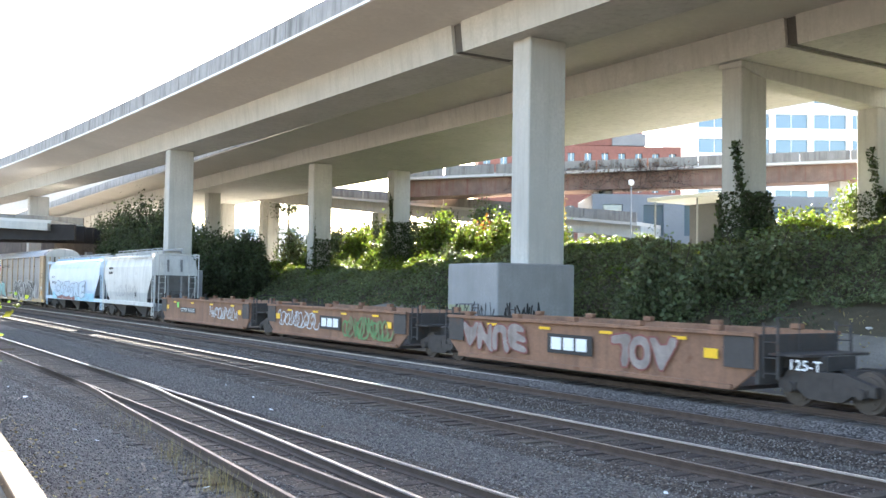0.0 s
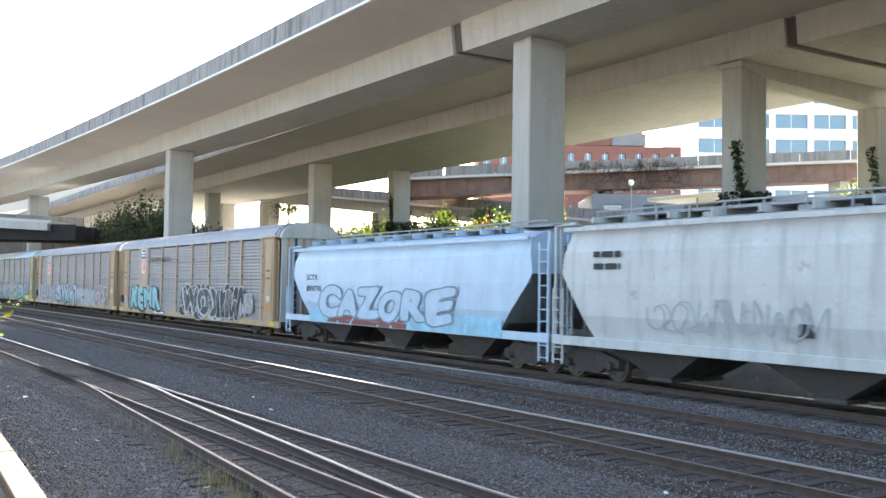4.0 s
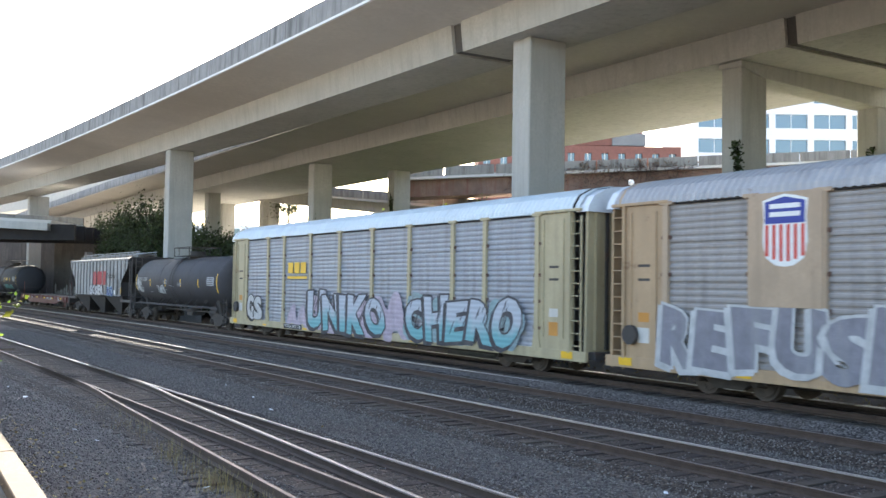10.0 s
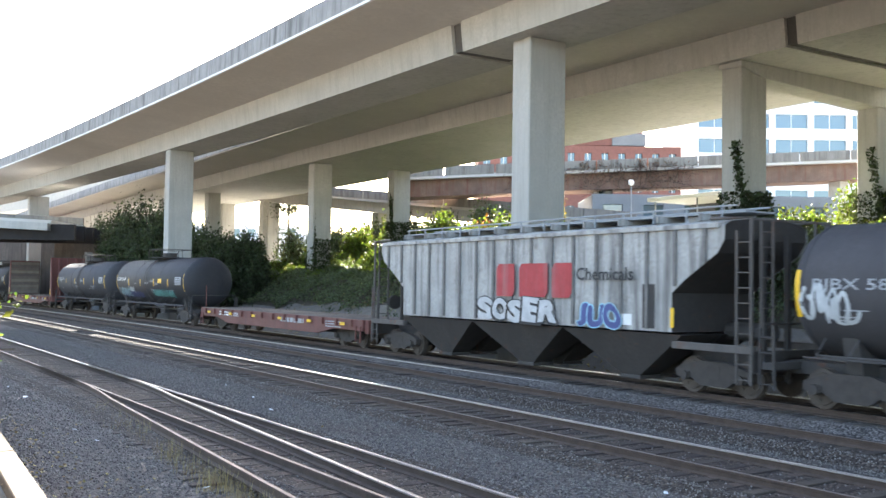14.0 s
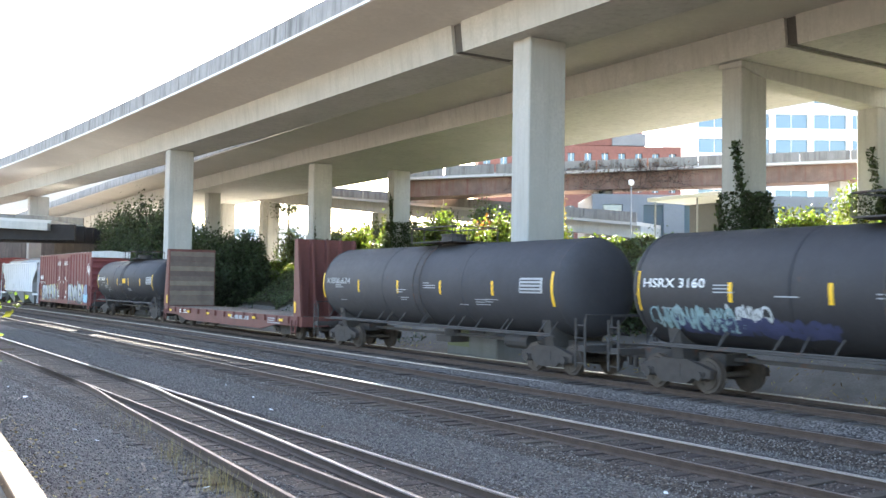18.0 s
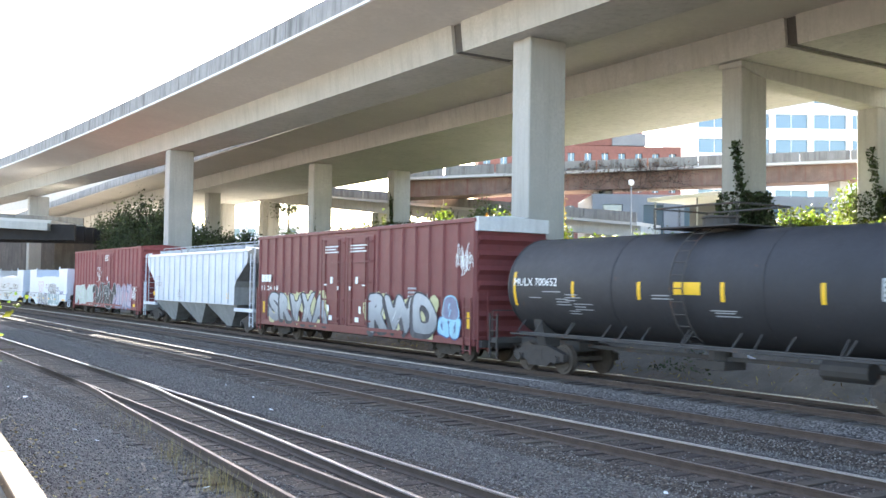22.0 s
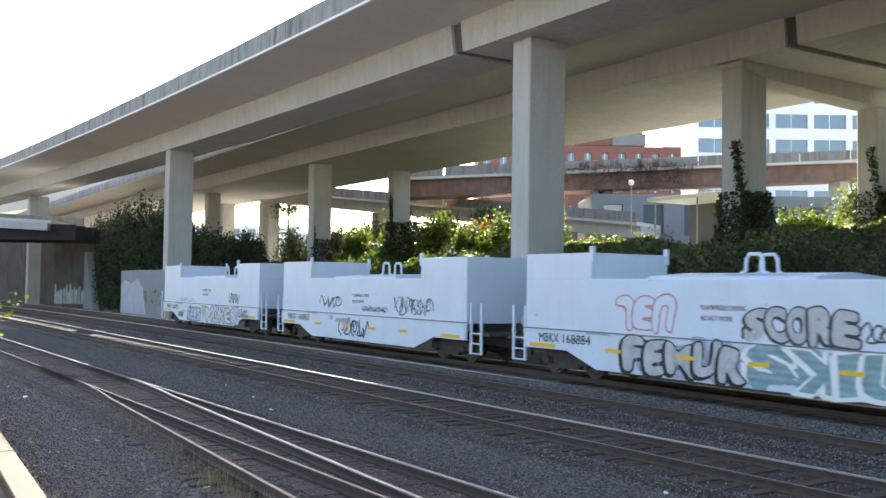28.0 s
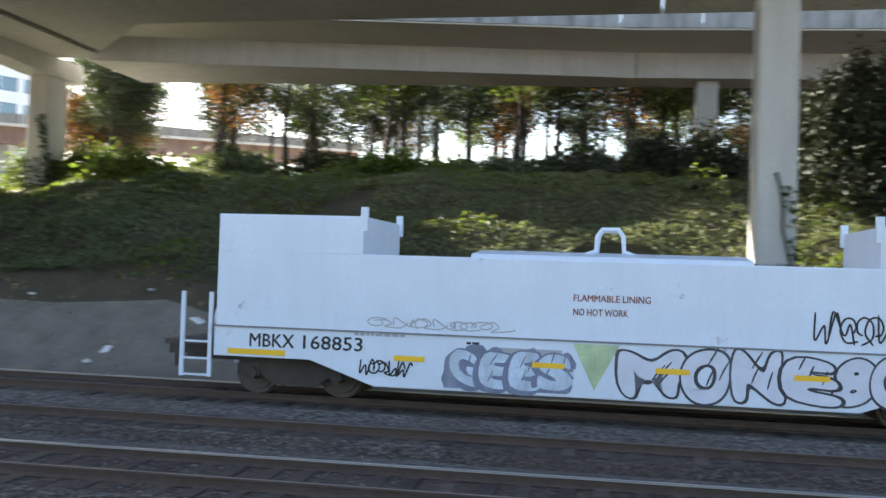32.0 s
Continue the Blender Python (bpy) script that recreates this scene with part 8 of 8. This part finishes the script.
# ---- box cars ----
def box_car(s, L, mat, label, ze=5.06, cap=None):
    c = car_empty("box_car", label, s)
    z0 = 0.98
    boxes("car_body", [(-L, L, -1.48, 1.48, z0, ze)], mat, c, bev=0.02)
    rib = bmesh.new()
    prism(rib, [(-0.09, 0), (-0.05, -0.07), (0.05, -0.07), (0.09, 0)], z0 + 0.05, ze - 0.12, "z")
    rm = mesh_of("side_rib", rib, mat)
    dw = 2.45
    for sg in (-1, 1):
        for i in range(8):
            for sx in (-1, 1):
                x = sx * (dw + 0.3 + i * (L - dw - 0.45) / 7)
                shared("side_rib", rm, c, pose(x, sg * 1.48, 0, 0, 0, 0 if sg < 0 else 180))
        for sx in (-1, 1):
            d = boxes("plug_door", [(min(sx * 0.03, sx * dw), max(sx * 0.03, sx * dw), sg * 1.48 - 0.05, sg * 1.48 + 0.05, z0 + 0.12, ze - 0.3)], mat, c, "ribbed plug door", bev=0.015)
            for k in range(5):
                zz = z0 + 0.35 + k * (ze - z0 - 0.9) / 4
                boxes("door_rib", [(min(sx * 0.1, sx * (dw - 0.1)), max(sx * 0.1, sx * (dw - 0.1)), sg * 1.54 - 0.035, sg * 1.54 + 0.035, zz - 0.04, zz + 0.04)], mat, d)
            bm = bmesh.new()
            for k in (0.35, dw - 0.35):
                cyl(bm, (sx * k, sg * 1.60, z0 + 0.1), (sx * k, sg * 1.60, ze - 0.35), 0.025, 6)
            part("lock_rod", bm, mat, d)
            if sg < 0:
                for lx, lz, lw, lh in ((1.15, 2.95, 0.11, 0.14), (0.55, 2.62, 0.07, 0.08), (1.45, 1.75, 0.09, 0.14), (1.2, 1.35, 0.16, 0.1), (1.75, 2.75, 0.12, 0.03)):
                    plate(c, "door_label", sx * lx - lw, sx * lx + lw, lz - lh, lz + lh, -1.585, WHITEMARK)
                for k in (0.62, dw - 0.62):
                    boxes("door_stile", [(sx * k - 0.03, sx * k + 0.03, -1.585, -1.52, z0 + 0.2, ze - 0.4)], mat, d)
        boxes("door_track", [(-2 * dw, 2 * dw, sg * 1.55 - 0.06, sg * 1.55 + 0.06, z0 - 0.02, z0 + 0.1)], mat, c)
        boxes("top_chord", [(-L, L, sg * 1.5 - 0.06, sg * 1.5 + 0.06, ze - 0.12, ze + 0.02)], mat, c, bev=0.01)
        boxes("side_sill", [(-L, L, sg * 1.5 - 0.05, sg * 1.5 + 0.05, z0 - 0.2, z0 + 0.05)], mat, c, bev=0.01)
    bm = bmesh.new()
    prism(bm, [(-1.55, ze + 0.01), (0, ze + 0.12), (1.55, ze + 0.01)], -L, L)
    roof = part("roof", bm, cap or mat, c)
    bm = bmesh.new()
    prism(bm, [(-1.56, ze + 0.005), (-1.56, ze + 0.03), (0, ze + 0.15), (1.56, ze + 0.03), (1.56, ze + 0.005)], -0.04, 0.04)
    seam = mesh_of("roof_seam", bm, cap or mat)
    for i in range(21):
        shared("roof_seam", seam, roof, pose(-L + 0.06 + i * (2 * L - 0.12) / 20, 0, 0))
    for sx in (-1, 1):
        bm = bmesh.new()
        prism(bm, [(sx * L - 0.01 * sx, -0.17), (sx * (L + 0.10), 0), (sx * L - 0.01 * sx, 0.17)], -1.4, 1.4, "y")
        em = mesh_of("end_corrugation", bm, mat)
        for k in range(8):
            shared("end_corrugation", em, c, pose(0, 0, z0 + 0.3 + k * (ze - z0 - 0.5) / 7))
        if cap is not None:
            boxes("end_cap_strip", [(min(sx * (L - 0.1), sx * (L + 0.13)), max(sx * (L - 0.1), sx * (L + 0.13)), -1.5, 1.5, ze - 0.42, ze + 0.06)], cap, c, "white strip along the end top", bev=0.01)
        for yy in (-1.3, 1.3):
            ladder(c, sx * (L + 0.16), yy, 0.6, 2.6, mat, 0.4, "y")
        ladder(c, sx * (L - 0.35), -1.6, 0.5, 2.4, mat, 0.42)
        boxes("end_sill", [(min(sx * L, sx * (L + 0.25)), max(sx * L, sx * (L + 0.25)), -1.4, 1.4, 0.75, z0)], DARKSTEEL, c)
        truck(c, sx * (L - 2.3))
    boxes("underframe", [(-L + 0.5, L - 0.5, -0.4, 0.4, 0.62, 0.97)], DARKSTEEL, c, bev=0.01)
    bm = bmesh.new()
    cyl(bm, (L + 0.2, 0.4, 2.4), (L + 0.3, 0.4, 2.4), 0.28, 16)
    part("brake_wheel", bm, DARKSTEEL, c)
    couplers(c, L + 0.4, -L - 0.4)
    return c


BOXRED = paint("oxide_red_box_car_paint", (0.175, 0.047, 0.045), 0.05, 0.35, 0.55, 0.12)
BOXRED2 = paint("faded_red_box_car_paint", (0.26, 0.068, 0.066), 0.06, 0.4, 0.6, 0.14)
ROOFWHITE = paint("white_roof_coating", (0.66, 0.67, 0.66), 0.03, 0.3, 0.6)
B1 = box_car(-115.75, 9.5, BOXRED, "oxide red ribbed box car with silver and yellow graffiti", 5.06, ROOFWHITE)
sprayed_word(B1, "SRAXA", -7.9, -1.6, 1.0, 2.4, CHROME, INKBLACK, 71, y=-1.57, soft=1, shade=0.08, turned=True, cloud=PALEYELLOW, glint=SILVERW)
sprayed_word(B1, "RWD", 2.2, 7.1, 0.95, 2.45, CHROME, INKBLACK, 72, y=-1.57, soft=2, shade=0.1, turned=False, cloud=PALEYELLOW, glint=SILVERW)
graffiti(B1, 7.3, 8.7, 1.0, 1.7, 2, SKYBLUE, NAVY, 73, 0.25, y=-1.565, style='bubble')
graffiti(B1, 7.6, 8.6, 1.6, 2.35, 1, PURPLE, SKYBLUE, 173, 0.25, y=-1.58, style='bubble')
graffiti(B1, 8.5, 9.2, 3.1, 4.3, 2, None, WHITEMARK, 74, 0.2, y=-1.565)
graffiti(B1, 8.4, 9.2, 3.4, 3.9, 2, None, WHITEMARK, 174, 0.2, y=-1.575)
bm = bmesh.new()
for i in range(3):
    box(bm, -8.9 + i * 0.4, -8.55 + i * 0.4, -1.568, -1.564, 2.85, 3.2)
part("railway_mark", bm, WHITEMARK, B1)
lettering(B1, "11 24 18", -8.9, 2.45, 0.22, -1.566, WHITEMARK, 2.0)
bars(B1, -1.75, 4.1, 1.25, 0.3, 3, -1.60, WHITEMARK)
bars(B1, 0.6, 4.1, 1.4, 0.3, 3, -1.60, WHITEMARK)
bars(B1, 5.2, 1.9, 0.6, 0.8, 6, -1.565, GREYMARK)
for x in (-8.6, 5.9, 9.2):
    plate(B1, "reflector", x - 0.1, x + 0.1, 1.35, 1.9, -1.565, YELLOW, "yellow reflector")
B2 = box_car(-155.25, 9.45, BOXRED2, "faded red ribbed box car with grey and lilac graffiti", 5.16, None)
sprayed_word(B2, "FEMN", -8.5, -3.0, 1.0, 2.4, PALEMINT, SILVER, 75, y=-1.57, soft=0, turned=True, cloud=PALEMINT)
graffiti(B2, -2.5, 2.4, 1.0, 2.5, 3, BLACKMARK, GREYMARK, 76, 0.2, y=-1.60, style='wild')
sprayed_word(B2, "SKAYZ", 2.4, 7.4, 0.95, 2.45, PINKPALE, PURPLE, 77, y=-1.57, soft=0, turned=True, cloud=PINK)
graffiti(B2, 7.5, 8.4, 1.4, 2.5, 2, None, WHITEMARK, 78, 0.25, y=-1.565)
graffiti(B2, -2.0, -0.8, 2.9, 3.9, 1, None, WHITEMARK, 79, 0.12, y=-1.60)
bars(B2, 0.3, 4.3, 1.2, 0.4, 3, -1.60, WHITEMARK)
plate(B2, "reflector", 7.9, 8.4, 1.02, 1.2, -1.565, YELLOW, "yellow reflector")


# ---- white coil cars ----
COILWHITE = paint("pale_blue_white_paint", (0.60, 0.66, 0.74), 0.02, 0.18, 0.42, 0.06, (0.42, 0.46, 0.52))


SEAMGREY = material("dirty_seam_paint", (0.20, 0.20, 0.21), 0.7, var=0.3, scale=3, bump=0.1)


def coil_car(s, L, label, number):
    c = car_empty("coil_car", label, s)
    hw = 1.5
    end = 3.0
    bm = bmesh.new()
    box(bm, -L, L, -hw, hw, 1.5, 3.04)
    part("trough_body", bm, COILWHITE, c, bev=0.02)
    for sg in (-1, 1):
        bm = bmesh.new()
        prism(bm, [(-L, 0.95), (-L + 2.0, 0.95), (-L + 3.3, 0.5), (L - 3.3, 0.5), (L - 2.0, 0.95), (L, 0.95), (L, 1.54), (-L, 1.54)], sg * (hw + 0.0) - 0.06, sg * (hw + 0.0) + 0.06, "y")
        sk = part("side_skirt", bm, COILWHITE, c, "white fishbelly side sill", bev=0.01)
        boxes("sill_seam", [(-L, L, sg * hw - 0.085, sg * hw + 0.085, 1.53, 1.56)], SEAMGREY, sk)
    for sx in (-1, 1):
        xa, xb = sorted((sx * L, sx * (L - end)))
        boxes("end_hood", [(xa, xb, -hw + 0.004, hw - 0.004, 3.02, 3.78)], COILWHITE, c, "raised end hood", bev=0.02)
        xi = sx * (L - end)
        for yy in (-hw + 0.05, hw - 0.05):
            boxes("corner_peg", [(xi - 0.07, xi + 0.07, yy - 0.05, yy + 0.05, 3.5, 3.96)], COILWHITE, c)
        boxes("end_platform", [(min(sx * L, sx * (L + 1.15)), max(sx * L, sx * (L + 1.15)), -1.38, 1.38, 1.12, 1.22)], DARKSTEEL, c, bev=0.01)
        boxes("centre_sill", [(min(sx * (L - 3), sx * (L + 1.15)), max(sx * (L - 3), sx * (L + 1.15)), -0.35, 0.35, 0.75, 1.12)], DARKSTEEL, c)
        for yy in (-1.4, 1.4):
            bm = bmesh.new()
            for xx in (sx * (L + 0.15), sx * (L + 0.75)):
                box(bm, xx - 0.04, xx + 0.04, yy - 0.035, yy + 0.035, 0.5, 2.2)
            for zz in (0.53, 0.86, 1.2):
                box(bm, min(sx * (L + 0.15), sx * (L + 0.75)), max(sx * (L + 0.15), sx * (L + 0.75)), yy - 0.025, yy + 0.025, zz - 0.02, zz + 0.02)
            part("corner_steps", bm, COILWHITE, c)
        bm = bmesh.new()
        cyl(bm, (sx * (L + 0.75), 0.5, 1.6), (sx * (L + 0.82), 0.5, 1.6), 0.26, 16)
        box(bm, sx * (L + 0.78) - 0.04, sx * (L + 0.78) + 0.04, 0.45, 0.55, 1.1, 1.6)
        part("brake_wheel", bm, COILWHITE, c)
        truck(c, sx * (L - 1.55))
        plate(c, "reflector", sx * (L - 0.9) - 0.6, sx * (L - 0.9) + 0.6, 1.0, 1.11, -1.565, YELLOW, "yellow reflector")
    # curved cover with its lifting bail
    bm = bmesh.new()
    prism(bm, [(-1.42, 3.02), (-1.3, 3.12), (0, 3.22), (1.3, 3.12), (1.42, 3.02)], -2.6, 2.6)
    cover = part("load_cover", bm, COILWHITE, c, "low arched white cover", bev=0.01)
    for yy in (-0.28, 0.28):
        bm = bmesh.new()
        tube(bm, [(-0.6, yy, 3.12), (-0.27, yy, 3.25), (-0.25, yy, 3.55), (-0.16, yy, 3.68), (0.16, yy, 3.68), (0.25, yy, 3.55), (0.27, yy, 3.25), (0.6, yy, 3.12)], 0.05, 8)
        part("lifting_bail", bm, COILWHITE, cover, "lifting bail hoop")
    lettering(c, "MBKX", -L + 0.75, 1.16, 0.27, -1.562, BLACKMARK, 0.92)
    lettering(c, number, -L + 1.86, 1.16, 0.27, -1.562, BLACKMARK, 1.2)
    lettering(c, "FLAMMABLE LINING", -0.62, 2.28, 0.13, -1.506, MAROON, 1.4)
    lettering(c, "NO HOT WORK", -0.62, 2.02, 0.13, -1.506, MAROON, 1.0)
    for x in (-3.7, -1.05, 1.2, 3.6):
        plate(c, "reflector", x - 0.3, x + 0.3, 1.02, 1.12, -1.575, YELLOW, "yellow reflector")
    bars(c, -2.6, 1.3, 0.3, 0.14, 2, -1.563, BLACKMARK)
    bars(c, -L + 2.9, 1.47, 1.0, 0.05, 1, -1.563, GREYMARK)
    plate(c, "data_plate", -2.0, -0.8, 1.2, 1.36, -1.563, GREYMARK)
    couplers(c, L + 1.2, -L - 1.2)
    return c


M1 = coil_car(-175.2, 7.7, "pale blue-white coil car with red, black and grey graffiti", "168884")
sprayed_word(M1, "LEU", -3.6, -1.5, 1.62, 2.6, COILWHITE, FADEDRED, 81, y=-1.506, soft=3, shade=0, turned=True)
sprayed_word(M1, "FEMUR", -3.3, 0.8, 0.58, 1.5, SILVERW, BLACKMARK, 82, y=-1.566, soft=2, shade=0.08, cloud=PALEPURPLE, glint=GREYMARK)
sprayed_word(M1, "SKIU", 0.9, 5.1, 0.55, 1.5, TEALGREY, WHITEMARK, 83, y=-1.566, soft=0, shade=0.08, turned=True, cloud=TEALGREY)
sprayed_word(M1, "SCORE", 0.75, 3.7, 1.62, 2.42, SILVERW, INKBLACK, 84, y=-1.506, soft=1, shade=0.05)
graffiti(M1, 3.8, 4.6, 1.7, 2.2, 2, None, INKBLACK, 184, 0.25, y=-1.506)
graffiti(M1, 5.0, 6.2, 1.4, 1.9, 2, None, NAVY, 85, 0.25, y=-1.506)
M2 = coil_car(-193.9, 7.7, "pale blue-white coil car with thin black scrawled graffiti", "168865")
graffiti(M2, -3.8, -1.9, 1.75, 2.3, 2, None, BLACKMARK, 86, 0.2, y=-1.506)
graffiti(M2, -1.75, 0.5, 0.6, 1.45, 3, None, BLACKMARK, 87, 0.2, y=-1.566)
graffiti(M2, 0.2, 2.2, 1.7, 1.95, 5, None, BLACKMARK, 88, 0.22, y=-1.506)
graffiti(M2, 2.75, 5.35, 1.65, 2.4, 4, None, BLACKMARK, 89, 0.13, y=-1.506)
M3 = coil_car(-212.3, 7.7, "pale blue-white coil car with large black-outlined bubble graffiti", "168853")
sprayed_word(M3, "GEES", -2.9, -0.65, 0.6, 1.3, PALEBLUE, SLATE, 90, y=-1.568, soft=2, shade=0.1, cloud=SLATE, glint=SLATE)
sprayed_word(M3, "MONE", 0.25, 4.0, 0.55, 1.5, LILACWHITE, INKBLACK, 91, y=-1.568, soft=3, shade=0, glint=INKBLACK)
sprayed_word(M3, "8G", 4.0, 5.2, 0.55, 1.45, LILACWHITE, INKBLACK, 191, y=-1.568, soft=3, shade=0)
graffiti(M3, 5.15, 6.4, 0.95, 1.45, 3, None, BLACKMARK, 192, 0.16, y=-1.568)
graffiti(M3, 3.6, 4.9, 1.65, 2.3, 3, None, BLACKMARK, 92, 0.18, y=-1.506)
graffiti(M3, -4.7, -3.8, 0.70, 1.05, 3, None, BLACKMARK, 93, 0.25, y=-1.566)
graffiti(M3, -4.6, -2.0, 1.62, 1.85, 5, None, GREYMARK, 94, 0.2, y=-1.506)
bm = bmesh.new()
prism(bm, [(-0.6, 1.5), (0.25, 1.5), (-0.2, 0.65)], -1.568, -1.563, "y")
part("green_patch", bm, LIME, M3, "pale green sprayed patch")


wall_tags()


# ---- sleepers ----
def sleepers():
    bm = bmesh.new()
    box(bm, -0.115, 0.115, -1.36, 1.36, -0.32, -0.15)
    bmesh.ops.bevel(bm, geom=bm.edges[:], offset=0.012, segments=1, affect="EDGES")
    me = mesh_of("sleeper", bm, TIE)
    bm = bmesh.new()
    box(bm, -0.09, 0.09, -0.17, 0.17, -0.165, -0.146)
    plate_me = mesh_of("tie_plate", bm, RAILSIDE)
    for (name, fn, z, x0, x1, label), tr in zip(TRACKS, TRACK_OBS):
        a, b = (-100, 12) if fn in (track_y, lane_a) else (-75, 6) if fn is lane_b else (-45, 2) if fn is lane_c else (-22, 2)
        n = int((b - a) / 0.53)
        rnd = random.Random(len(name))
        for i in range(n):
            x = a + i * 0.53
            sl = math.degrees(math.atan((fn(x + 0.5) - fn(x - 0.5))))
            o = shared("sleeper", me, tr, pose(x + rnd.uniform(-0.03, 0.03), fn(x) + rnd.uniform(-0.11, 0.11), z - (0.015 if fn is lane_c else 0.125 if fn is lane_d else 0.0) + rnd.uniform(-0.012, 0.012), 0, 0, sl + rnd.uniform(-1.5, 1.5)))
            if fn in (lane_b, lane_c) and x > -40:
                for sg in (-1, 1):
                    shared("tie_plate", plate_me, o, pose(0, sg * 0.7535, 0))


sleepers()




# ================= motion of the train =================
def motions():
    for car, s0 in CARS:
        walk(car, [(t, on_track(s0 + run(t))) for t in range(0, 33, 2)])
    centre = dict((car.name, s0) for car, s0 in CARS)
    for w, car, dx in WHEELS:
        s0 = centre[car.name]
        rows = []
        for i in range(0, 960):
            s = s0 + run(i / 30)
            if -92 < s < 22:
                rows.append((i / 30, pose(dx, 0, 0.45, 0, math.degrees(s / 0.45) % 360, 0)))
        if not rows:
            rows = [(16.0, pose(dx, 0, 0.45))]
        rows = ([(0.0, rows[0][1])] if rows[0][0] > 0.01 else []) + rows + [(32.0, rows[-1][1])]
        walk(w, rows)


motions()
